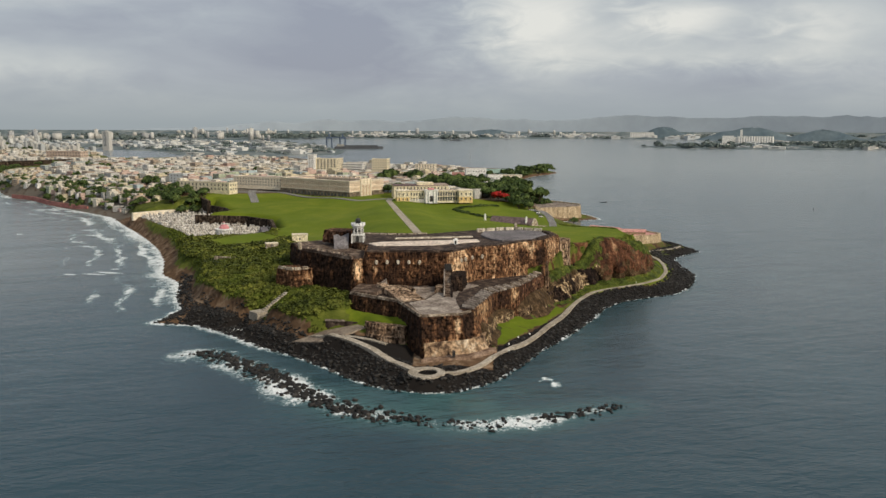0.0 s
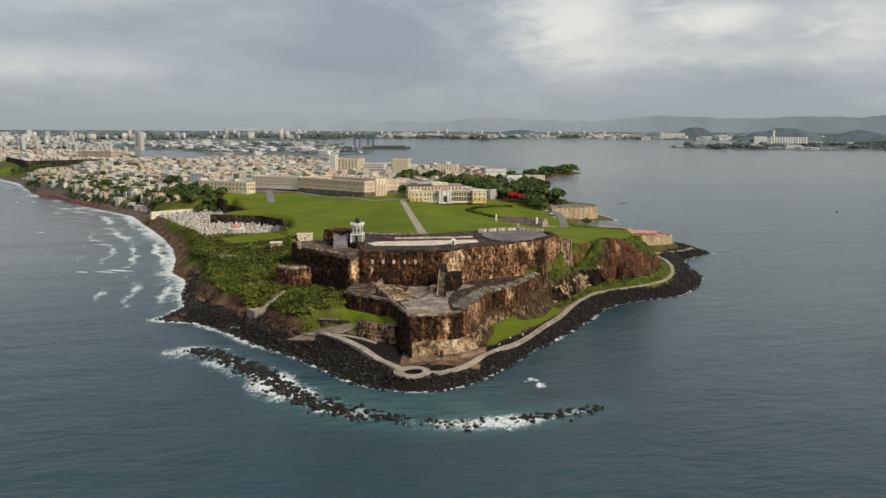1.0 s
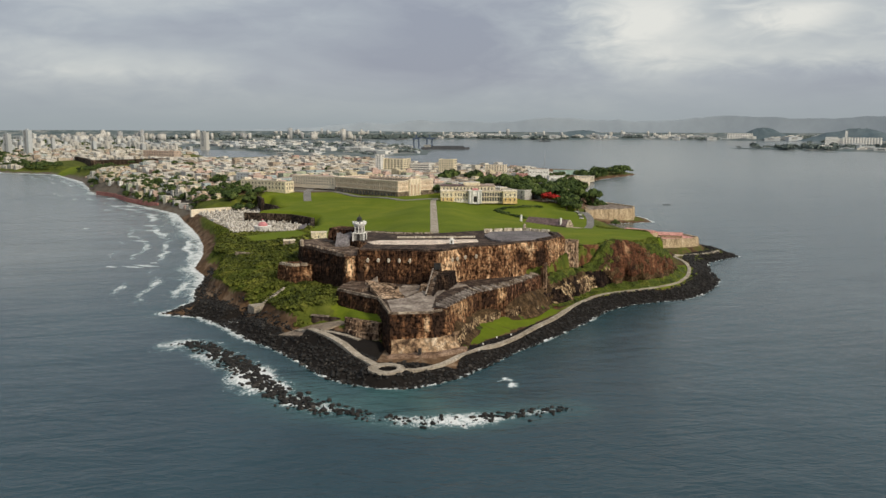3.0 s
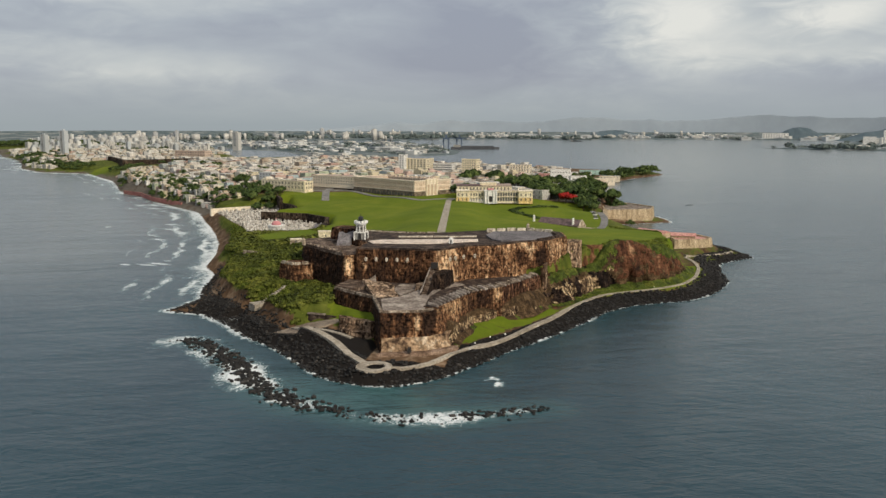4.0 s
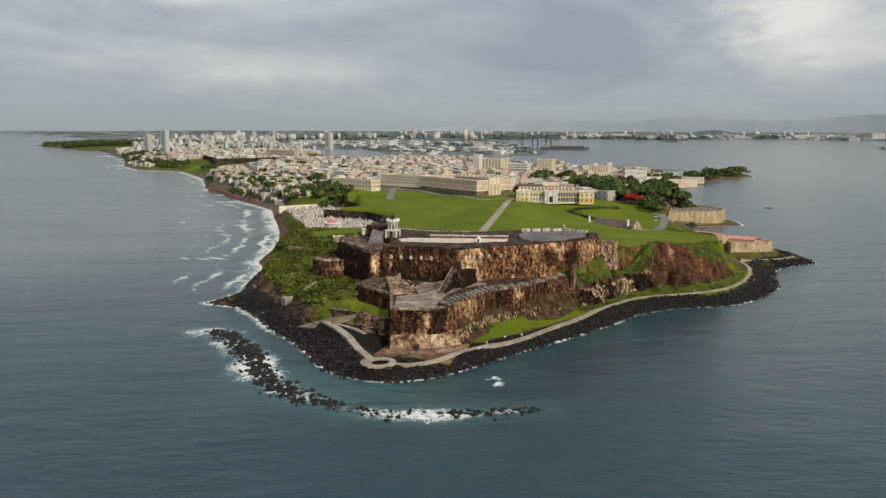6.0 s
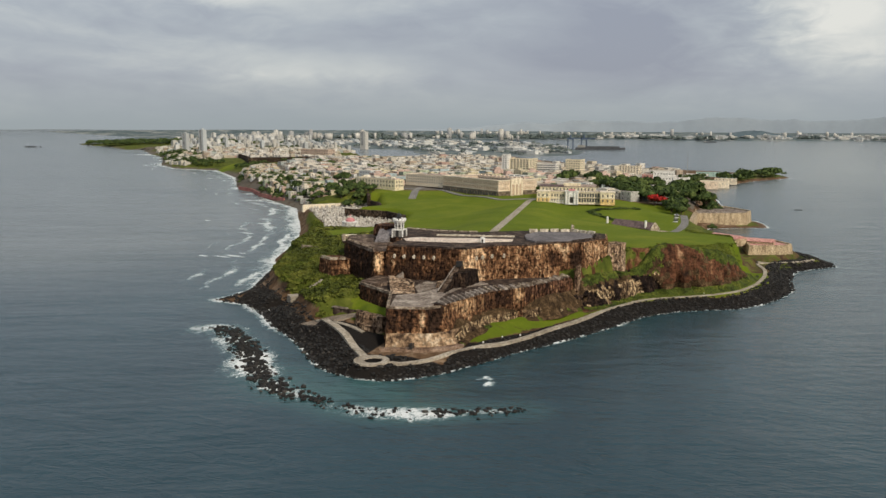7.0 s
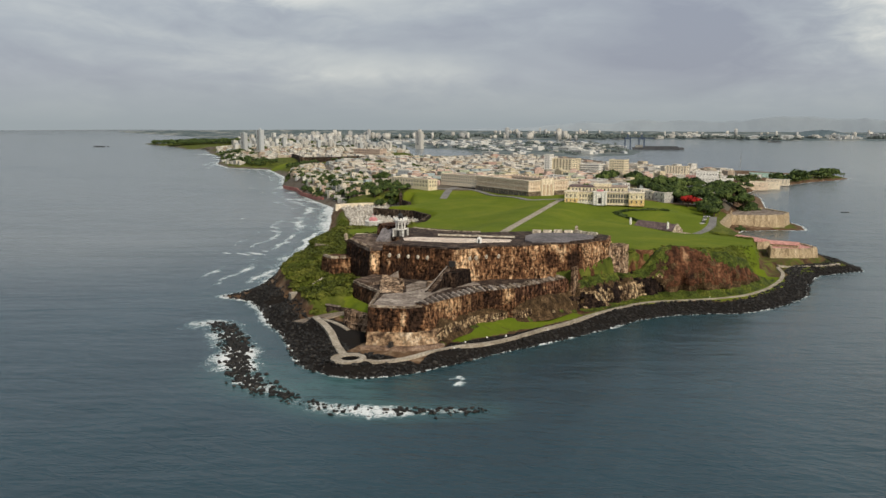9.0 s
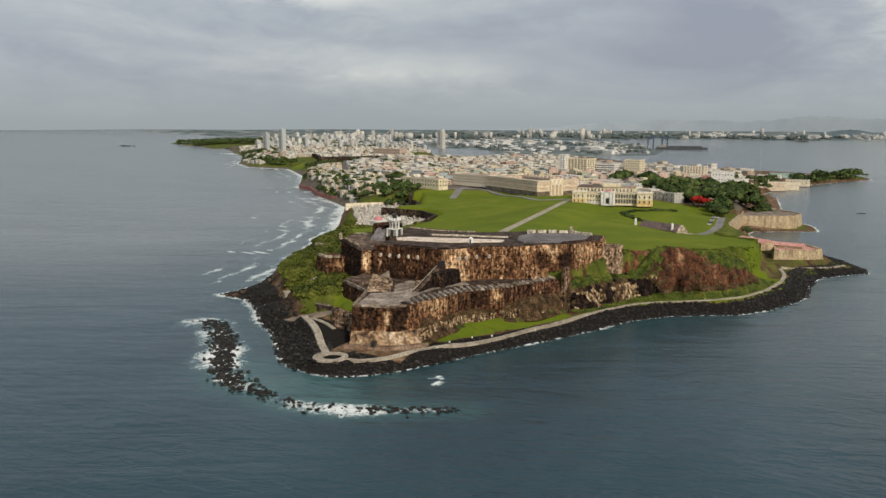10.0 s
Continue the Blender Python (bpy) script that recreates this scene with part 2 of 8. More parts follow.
M_SEA = sea_material()
M_WALL = fort_stone("weathered_fort_stone", (0.028, 0.016, 0.011), (0.092, 0.045, 0.024), (0.215, 0.117, 0.062), (0.58, 0.415, 0.263))
M_BLACKWALL = fort_stone("near_black_stone", (0.008, 0.006, 0.006), (0.018, 0.012, 0.010), (0.045, 0.029, 0.021), (0.16, 0.105, 0.066))
M_TERRACE = surf("worn_terrace_paving", [(0.35, (0.09, 0.068, 0.055)), (0.5, (0.21, 0.17, 0.14)), (0.66, (0.36, 0.31, 0.265))], 0.18, fine=0.9, bump=0.2)
M_PARAPET = surf("dark_parapet_stone", [(0.35, (0.018, 0.013, 0.011)), (0.5, (0.045, 0.031, 0.025)), (0.68, (0.15, 0.11, 0.085))], 0.25, fine=1.4)
M_MERLON = surf("pale_merlon_plaster", [(0.35, (0.11, 0.08, 0.06)), (0.5, (0.34, 0.28, 0.21)), (0.65, (0.56, 0.50, 0.41))], 0.45, fine=2.0)
M_SLATE = surf("grey_gun_platform", [(0.35, (0.115, 0.105, 0.11)), (0.55, (0.19, 0.175, 0.18)), (0.7, (0.24, 0.225, 0.23))], 0.08, fine=0.8, bump=0.15)
M_PATH = surf("pale_concrete_path", [(0.35, (0.25, 0.215, 0.17)), (0.55, (0.38, 0.335, 0.275)), (0.7, (0.47, 0.425, 0.36))], 0.16, fine=1.2, bump=0.12)
M_ROAD = surf("grey_asphalt", [(0.35, (0.16, 0.155, 0.15)), (0.6, (0.235, 0.225, 0.215))], 0.12, fine=1.2, bump=0.1)
M_ROCK = boulder_stone("black_wet_boulder")
M_LEAF = surf("tropical_foliage", [(0.36, (0.018, 0.031, 0.011)), (0.5, (0.052, 0.082, 0.024)), (0.64, (0.11, 0.145, 0.042))], 0.10, fine=1.1, bump=0.2, rough=0.7)
M_SCRUB = surf("coastal_scrub", [(0.34, (0.045, 0.064, 0.011)), (0.48, (0.088, 0.112, 0.016)), (0.62, (0.150, 0.170, 0.028))], 0.045, fine=0.35, bump=0.2, rough=0.8, vary=0.30)
M_RED_LEAF = surf("red_blossom", [(0.35, (0.16, 0.012, 0.012)), (0.6, (0.42, 0.030, 0.025))], 0.5, fine=1.5, bump=0.2)
M_BARK = surf("grey_bark", [(0.35, (0.07, 0.05, 0.035)), (0.65, (0.16, 0.12, 0.09))], 0.8)
M_WHITE = surf("white_paint", [(0.35, (0.62, 0.61, 0.58)), (0.6, (0.80, 0.79, 0.76))], 0.4, fine=2.0, bump=0.1)
M_BRIGHT = surf("fresh_white_paint", [(0.35, (0.78, 0.78, 0.76)), (0.6, (0.86, 0.86, 0.84))], 0.4, fine=2.0, bump=0.05, vary=0.1)
M_DARK = surf("dark_opening", [(0.4, (0.018, 0.017, 0.016)), (0.6, (0.035, 0.032, 0.03))], 0.8, rough=0.5, bump=0.0)
M_GREY = surf("grey_tower_stone", [(0.35, (0.20, 0.198, 0.185)), (0.6, (0.31, 0.305, 0.285))], 0.5, fine=2.0)
M_BLACK = surf("black_iron", [(0.4, (0.012, 0.012, 0.012)), (0.6, (0.03, 0.03, 0.03))], 1.0, rough=0.4, bump=0.0)
M_SAND = surf("tan_facade_plaster", [(0.35, (0.60, 0.475, 0.36)), (0.6, (0.70, 0.585, 0.46))], 0.10, fine=0.8, bump=0.1)
M_TRIM = surf("cream_trim_plaster", [(0.35, (0.68, 0.58, 0.44)), (0.6, (0.78, 0.70, 0.56))], 0.3, fine=1.5, bump=0.1)
M_OCHRE = surf("ochre_plaster", [(0.35, (0.62, 0.43, 0.17)), (0.6, (0.72, 0.55, 0.27))], 0.2, fine=1.0, bump=0.1)
M_CREAM = surf("cream_plaster", [(0.35, (0.66, 0.57, 0.40)), (0.6, (0.76, 0.68, 0.50))], 0.2, fine=1.0, bump=0.1)
M_FLATROOF = surf("weathered_flat_roof", [(0.35, (0.26, 0.20, 0.165)), (0.6, (0.42, 0.335, 0.275))], 0.10, fine=0.7, bump=0.1)
M_TILE = surf("dark_tile_roof", [(0.35, (0.085, 0.062, 0.062)), (0.6, (0.18, 0.13, 0.13))], 0.35, fine=1.5)
M_PINK = surf("pink_roof_sheet", [(0.35, (0.46, 0.23, 0.20)), (0.6, (0.58, 0.32, 0.28))], 0.15, fine=1.0, bump=0.1)
M_REDDOME = surf("red_dome_paint", [(0.35, (0.46, 0.17, 0.18)), (0.6, (0.58, 0.27, 0.28))], 0.5, fine=2.0, bump=0.1)
M_TOMB = surf("tomb_marble", [(0.34, (0.22, 0.20, 0.17)), (0.46, (0.46, 0.43, 0.38)), (0.58, (0.62, 0.59, 0.55)), (0.68, (0.72, 0.70, 0.67))], 0.35, fine=1.2, bump=0.1)
M_HROOF = painted("town_house_roof", [(0.46, 0.41, 0.35), (0.58, 0.55, 0.50), (0.34, 0.27, 0.22), (0.66, 0.63, 0.58), (0.42, 0.33, 0.27), (0.50, 0.46, 0.41)], stain=0.35)
# Wall colours greyed and cooled for the haze over the far city.
M_FARWALL = painted("haze_greyed_paint", [(0.60, 0.60, 0.58), (0.50, 0.49, 0.46), (0.66, 0.66, 0.63), (0.43, 0.45, 0.46), (0.56, 0.54, 0.50), (0.48, 0.51, 0.53)], stain=0.15)
M_GLASS = surf("dark_window_pane", [(0.4, (0.075, 0.078, 0.08)), (0.6, (0.13, 0.132, 0.13))], 0.6, rough=0.25, bump=0.0)


def ground_material():
    """One sheet: mown grass, scrub, bare cliff, brown earth and town ground by the zones of the land."""
    m, t, b = node_mat("headland_ground")
    p = place_of(t)
    g1 = noise_of(t, p, 0.022, 5.0, 0.6, 0.5)
    g2 = noise_of(t, p, 0.5, 4.0, 0.65)
    grass = ramp(t, [(0.36, (0.082, 0.118, 0.009)), (0.5, (0.112, 0.150, 0.011)), (0.62, (0.158, 0.182, 0.018))])
    s1 = noise_of(t, p, 0.09, 5.0, 0.65, 0.6)
    t.links.new(maths(t, "ADD", maths(t, "MULTIPLY", g1, 0.55), maths(t, "ADD", maths(t, "MULTIPLY", g2, 0.25), maths(t, "MULTIPLY", s1, 0.20))), grass.inputs[0])
    scrub = ramp(t, [(0.32, (0.040, 0.054, 0.010)), (0.5, (0.078, 0.096, 0.016)), (0.68, (0.14, 0.150, 0.028))])
    t.links.new(s1, scrub.inputs[0])
    c1 = noise_of(t, place_of(t, (1, 1, 0.65)), 0.11, 7.0, 0.70, 1.2)
    cliff = ramp(t, [(0.36, (0.012, 0.008, 0.006)), (0.46, (0.050, 0.022, 0.012)), (0.55, (0.105, 0.047, 0.023)), (0.66, (0.26, 0.15, 0.08))])
    t.links.new(c1, cliff.inputs[0])
    e1 = noise_of(t, p, 0.12, 5.0, 0.62, 0.5)
    earth = ramp(t, [(0.34, (0.050, 0.030, 0.018)), (0.52, (0.125, 0.076, 0.044)), (0.68, (0.24, 0.175, 0.12))])
    t.links.new(e1, earth.inputs[0])
    col = earth.outputs[0]
    wob = maths(t, "MULTIPLY", maths(t, "SUBTRACT", e1, 0.5), 1.3)
    for zone, layer in (("town", None), ("basalt", (0.014, 0.012, 0.011)), ("cliff", cliff), ("scrub", scrub), ("grass", grass)):
        k = ramp(t, [(0.40, (0, 0, 0)), (0.60, (1, 1, 1))])
        t.links.new(maths(t, "ADD", attribute(t, zone), wob), k.inputs[0])
        col = mixed(t, k.outputs[0], col, layer if isinstance(layer, tuple) else layer.outputs[0] if layer else (0.13, 0.115, 0.095))
    t.links.new(col, b.inputs["Base Color"])
    b.inputs["Roughness"].default_value = 0.95
    b.inputs["Specular IOR Level"].default_value = 0.1
    bumped(t, b, maths(t, "ADD", c1, maths(t, "MULTIPLY", g2, 0.4)), 0.5, 0.8)
    return m


M_GROUND = ground_material()


# ---- mesh helpers ----
def mesh_of(name, verts, faces, material, smooth=False):
    me = bpy.data.meshes.new(name)
    me.from_pydata([tuple(v) for v in verts], [], [tuple(f) for f in faces])
    for mm in (material if isinstance(material, (list, tuple)) else [material]):
        me.materials.append(mm)
    if smooth:
        me.shade_smooth()
    me.update()
    return me


def thing(name, label, category, group="", kind="", at=(0, 0, 0), turn=0.0):
    e = new(name)
    e.empty_display_size = 0.5
    e.matrix_basis = pose(*at, 0, 0, turn)
    return tagged(e, label, category, group, kind)


def part(name, bm, material, parent=None, label=""):
    """Links a bmesh (or a finished mesh) as one object under a thing or part."""
    if isinstance(bm, bpy.types.Mesh):
        me = bm
    else:
        me = bpy.data.meshes.new(name)
        bmesh.ops.recalc_face_normals(bm, faces=bm.faces)
        bm.to_mesh(me)
        bm.free()
        me.materials.append(material)
    ob = new(name, me)
    if parent:
        ob.parent = parent
    return tagged(ob, label)


def box(bm, x0, x1, y0, y1, z0, z1, bevel=0.0):
    m = Matrix.LocRotScale(((x0 + x1) / 2, (y0 + y1) / 2, (z0 + z1) / 2), None, (x1 - x0, y1 - y0, z1 - z0))
    r = bmesh.ops.create_cube(bm, size=1.0, matrix=m)
    if bevel:
        es = {e for v in r["verts"] for e in v.link_edges}
        bmesh.ops.bevel(bm, geom=list(es), offset=bevel, segments=1, affect="EDGES")
    return bm


def boxed(*dims, bevel=0.0):
    return box(bmesh.new(), *dims, bevel=bevel)


def cone(bm, x, y, z0, z1, r0, r1, seg=16):
    bmesh.ops.create_cone(bm, cap_ends=True, segments=seg, radius1=r0, radius2=r1, depth=z1 - z0, matrix=Matrix.Translation((x, y, (z0 + z1) / 2)))
    return bm


def area2(poly):
    return sum(a[0] * b[1] - b[0] * a[1] for a, b in zip(poly, poly[1:] + poly[:1]))


def inset(poly, d):
    """The outline moved inwards by d (outwards: minus)."""
    p = poly if area2(poly) > 0 else poly[::-1]
    out = []
    for k in range(len(p)):
        a, b, c = Vector(p[k - 1][:2]), Vector(p[k][:2]), Vector(p[(k + 1) % len(p)][:2])
        n1 = Vector((-(b - a).y, (b - a).x)).normalized()
        n2 = Vector((-(c - b).y, (c - b).x)).normalized()
        n = (n1 + n2)
        n = n / max(n.length_squared / 2, 0.5)
        out.append((b.x + n.x * d, b.y + n.y * d))
    return out


def prism(bm, poly, z0, z1, batter=0.0, rows=1, rough=0.0, cols=0.0, seed=0):
    """An upright mass on an outline; batter: how far the foot stands out; cols: the length of a wall cell; rough: uneven faces."""
    top = poly if area2(poly) > 0 else poly[::-1]
    if cols:
        dense = []
        for a, b in zip(top, top[1:] + top[:1]):
            n = max(1, round(math.dist(a[:2], b[:2]) / cols))
            dense += [(a[0] + (b[0] - a[0]) * k / n, a[1] + (b[1] - a[1]) * k / n) for k in range(n)]
        top = dense
    foot = inset(top, -batter) if batter else top
    rings = []
    for r in range(rows + 1):
        f = r / rows
        ring = []
        for (tx, ty), (bx, by) in zip(top, foot):
            x, y, z = bx + (tx - bx) * f, by + (ty - by) * f, z0 + (z1 - z0) * f
            if rough and r < rows:
                x += rough * noise.noise((x * 0.23, y * 0.23, z * 0.3 + seed))
                y += rough * noise.noise((x * 0.23 + 40, y * 0.23, z * 0.3 + seed))
            ring.append(bm.verts.new((x, y, z)))
        rings.append(ring)
    n = len(top)
    for lo, hi in zip(rings, rings[1:]):
        for k in range(n):
            bm.faces.new((lo[k], lo[(k + 1) % n], hi[(k + 1) % n], hi[k]))
    bm.faces.new(rings[-1])
    return bm


def slab(bm, poly, z0, z1):
    """A flat slab on an outline; z1 may be a function of x and y."""
    p = poly if area2(poly) > 0 else poly[::-1]
    zt = z1 if callable(z1) else (lambda x, y: z1)
    lo = [bm.verts.new((x, y, z0)) for x, y in p]
    hi = [bm.verts.new((x, y, zt(x, y))) for x, y in p]
    for k in range(len(p)):
        j = (k + 1) % len(p)
        bm.faces.new((lo[k], lo[j], hi[j], hi[k]))
    bm.faces.new(hi)
    return bm


# ---- the land's form ----
def seg_dist(px, py, line, closed=True):
    best = np.full(px.shape, 1e9)
    pts = list(line) + ([line[0]] if closed else [])
    for (ax, ay), (bx, by) in zip(pts, pts[1:]):
        dx, dy = bx - ax, by - ay
        k = np.clip(((px - ax) * dx + (py - ay) * dy) / (dx * dx + dy * dy + 1e-9), 0, 1)
        best = np.minimum(best, np.hypot(px - ax - k * dx, py - ay - k * dy))
    return best


def inside(px, py, poly):
    r = np.zeros(px.shape, bool)
    for (ax, ay), (bx, by) in zip(poly, poly[1:] + poly[:1]):
        if ay != by:
            hit = (ay > py) != (by > py)
            r ^= hit & (px < (bx - ax) * (py - ay) / (by - ay) + ax)
    return r


def signed(px, py, poly):
    d = seg_dist(px, py, poly)
    return np.where(inside(px, py, poly), d, -d)


def step(a, b, v):
    k = np.clip((v - a) / (b - a), 0, 1)
    return k * k * (3 - 2 * k)


def lattice(ix, iy, seed):
    h = (ix.astype(np.int64) * 374761393 + iy.astype(np.int64) * 668265263 + seed * 974711) & 0xFFFFFFFF
    h = ((h ^ (h >> 13)) * 1274126177) & 0xFFFFFFFF
    return ((h ^ (h >> 16)) & 0xFFFF) / 65535.0


def rumple(x, y, size, seed=0, octaves=4):
    """Smooth value noise from -1 to 1."""
    total, amp, norm = 0.0, 1.0, 0.0
    for o in range(octaves):
        u, v = x / size * 2**o, y / size * 2**o
        ix, iy = np.floor(u), np.floor(v)
        fx, fy = u - ix, v - iy
        fx, fy = fx * fx * (3 - 2 * fx), fy * fy * (3 - 2 * fy)
        a, b = lattice(ix, iy, seed + o), lattice(ix + 1, iy, seed + o)
        c, d = lattice(ix, iy + 1, seed + o), lattice(ix + 1, iy + 1, seed + o)
        total = total + amp * ((a + (b - a) * fx) * (1 - fy) + (c + (d - c) * fx) * fy)
        norm += amp
        amp *= 0.55
    return total / norm * 2 - 1


CENTRE = (100.0, 5.0, 113.0)
NEAR_R, FAR_R = 1800.0, 4780.0


def far(x, y, z):
    """Land past 1.8 km is drawn in towards the middle of the flight, shrinking with it, so that the whole bay lies within 4.8 km."""
    x, y, z = (np.asarray(v, float) for v in (x, y, z))
    dx, dy, dz = x - CENTRE[0], y - CENTRE[1], z - CENTRE[2]
    r = np.hypot(dx, dy) + 1e-6
    rr = np.where(r > NEAR_R, NEAR_R + (FAR_R - NEAR_R) * (1 - np.exp(-(r - NEAR_R) / (FAR_R - NEAR_R))), r)
    k = rr / r
    return CENTRE[0] + dx * k, CENTRE[1] + dy * k, CENTRE[2] + dz * k, k


COAST = [(-1341, 1951), (-1190, 1806), (-1042, 1774), (-845, 1549), (-670, 1290), (-620, 1250), (-540, 1150), (-450, 1056), (-400, 1005), (-362, 935), (-319, 864),
         (-288, 808), (-256, 745), (-230, 682), (-210, 618), (-186, 584), (-171, 530), (-158, 500), (-160, 474), (-164, 464), (-138, 459), (-114, 438), (-90, 411),
         (-71, 396), (-47, 368), (-31, 350), (-18, 343), (-8, 341), (5, 342), (16, 350), (26, 362), (36, 381), (46, 402), (58, 423), (71, 446), (85, 474),
         (100, 508), (117, 528), (135, 541), (153, 549), (168, 568), (178, 589), (190, 623), (191, 671), (198, 708), (216, 729), (230, 745), (227, 762),
         (214, 788), (195, 806)]
EAST = [(172, 822), (140, 890), (124, 947), (126, 972), (160, 990), (190, 1003), (186, 1040), (178, 1066), (164, 1089), (143, 1197), (123, 1418), (95, 1472),
        (114, 1616), (147, 1706), (197, 1846), (250, 1942), (273, 1992), (255, 2060), (150, 2080), (20, 2120), (-150, 2200), (-330, 2500), (-520, 2780),
        (-740, 2850), (-900, 2700), (-1040, 2640), (-1180, 2900), (-1330, 3200), (-1600, 3520), (-1900, 3740), (-2300, 3900), (-2600, 3960), (-2900, 3850), (-3270, 3749), (-2700, 3350),
        (-2336, 3014), (-2258, 3120), (-1959, 2704), (-1700, 2420), (-1540, 2230)]
COAST_ALL = COAST + EAST
FOOT = [(-1350, 1990), (-1190, 1830), (-1050, 1800), (-850, 1580), (-690, 1320), (-570, 1200), (-460, 1078), (-400, 1030), (-350, 940), (-310, 856), (-280, 804),
        (-250, 744), (-225, 682), (-205, 620), (-181, 587), (-166, 533), (-152, 499), (-116, 462), (-98, 440), (-72, 414), (-54, 404), (-41, 396), (-27, 384), (-12, 381),
        (14, 385), (26, 386), (26, 396), (25, 420), (30, 440), (46, 457), (62, 487), (75, 503), (84, 523), (92, 541), (111, 556), (128, 567), (147.5, 587.5), (157.5, 613), (163.5, 640),
        (166, 700), (200, 738), (205, 760), (190, 785)]
FOOT_ALL = FOOT + [(150, 812), (116, 890), (112, 960), (118, 1080), (120, 1200), (105, 1418), (80, 1480), (100, 1616), (130, 1712), (180, 1850), (235, 1950), (240, 2040), (0, 2110), (-160, 2160),
                   (-340, 2480), (-530, 2755), (-740, 2825), (-900, 2675), (-1040, 2615), (-1195, 2880), (-1345, 3180), (-1615, 3490), (-1915, 3710), (-2310, 3880), (-2600, 3930), (-2900, 3830), (-3200, 3740),
                   (-2700, 3370), (-2300, 3050), (-1980, 2740), (-1700, 2450), (-1550, 2260)]
BROW = [(-88, 500), (-104, 575), (-110, 605), (-124, 640), (-136, 668), (-142, 708), (-164, 795), (-194, 824), (-250, 834), (-226, 880), (-238, 905), (-262, 930), (-315, 1046), (-345, 1095), (-430, 1190),
        (-620, 1350), (-780, 1600), (-850, 1880), (-990, 1985), (-1150, 2050), (-1300, 2110), (-1480, 2360), (-1900, 3050), (-1750, 3300), (-1400, 3050), (-1250, 2800), (-1080, 2550), (-1000, 2420)]
BROW += [(-900, 2500), (-740, 2640), (-540, 2600), (-350, 2360), (-150, 2080),
        (40, 2000), (60, 1800), (30, 1600), (60, 1450), (86, 1250), (104, 1100), (100, 960), (104, 850), (112, 775), (130, 735), (156, 700), (159, 670), (148, 656), (136, 618), (119, 588),
        (103, 570), (90, 556), (82, 543), (70, 520), (62, 503), (22, 474), (6, 462), (-40, 466), (-82, 494)]
LEVELS = [(-75, 560, 33), (-107, 599, 30), (-20, 616, 34), (30, 600, 34.5), (84, 550, 36.5), (100, 566, 36), (92, 592, 33.5), (119, 592, 34), (136, 614, 31), (113, 612, 31), (114, 636, 26.5), (148, 661, 24.5), (157, 680, 22.5),
          (-61, 906, 31), (34, 900, 30), (-197, 1005, 32.5), (-111, 935, 33), (-71, 995, 32), (90, 770, 18), (50, 820, 20), (20, 870, 24), (101, 800, 17), (96, 948, 13), (-135, 668, 20),
          (-142, 712, 21), (-200, 840, 21.5), (-160, 800, 22), (-216, 949, 21), (-250, 908, 20.5), (-300, 1060, 30), (-276, 1064, 33), (-367, 1131, 31), (-220, 1400, 29), (-110, 1400, 27)]
LEVELS += [(-262, 962, 29), (-285, 990, 30.5), (0, 1200, 26), (60, 1350, 15), (100, 1450, 6), (-300, 1700, 18), (-100, 1800, 8), (-500, 1500, 28), (-700, 1700, 27), (-900, 2000, 24), (-1050, 1850, 22), (-600, 2100, 9), (-900, 2350, 4),
           (-400, 2300, 4), (180, 1850, 4), (-1250, 2250, 16), (-1500, 2500, 10), (-40, 468, 22), (62, 505, 23), (-84, 496, 22), (20, 478, 22.5), (-60, 760, 31.5), (30, 740, 28), (-150, 880, 26)]
CEMETERY = [(-190, 708), (-214, 714), (-243, 772), (-276, 820), (-345, 925), (-270, 962), (-245, 905), (-230, 880), (-253, 842), (-198, 831), (-168, 800), (-150, 735)]
GREEN = [(-190, 676), (-160, 722), (-140, 692), (-138, 640), (-172, 648)]
LAWN = [(-52, 427), (-43, 438), (-24, 413), (-16.5, 396), (-21, 399), (-29, 403.5), (-38, 410)]
SLIP = [(-77, 412), (-60, 397.5), (-48, 402), (-38, 407), (-44, 418), (-61, 422)]
YARD = [(-58, 404), (-48, 404), (-38, 400), (-27, 391), (-16, 384), (-12, 376), (-30, 379), (-55, 397)]
SHELF = [(21, 402), (32, 426), (48, 444), (57, 463), (66, 488), (60, 498), (22, 472)]
HOLLOW = [(-41, 409), (-41, 398), (-27, 387), (-14, 378), (-12, 390), (-17.5, 395), (-27, 400), (-36, 405)]
BROKEN = [(48, 480), (70, 486), (98, 540), (104, 556), (96, 562), (80, 560), (52, 512)]
BANK = [(-97, 474), (-52, 436), (-46, 456), (-84, 490)]


BATTERY_IN = [(-47, 434), (-23, 415), (-11, 384), (8, 387), (13, 394), (25, 434), (40, 453), (58, 490), (20, 480), (4, 460), (-42, 460)]
KEEP_IN = [(-80, 488), (-48, 459), (5, 461), (62, 514), (72, 536), (68, 552), (18, 552), (-64, 540)]
LOW_POINT = [(161, 668), (169, 664), (208, 735), (212, 765), (194, 792), (162, 788), (156, 765), (158, 715)]
CREST_X, CREST_Z = [56, 66, 76, 86, 92, 99, 106, 113, 122, 130, 138, 148, 156, 164, 175], [18, 19, 23, 22, 20, 23, 34, 37, 35.5, 33.5, 32, 29.5, 24, 15, 8]


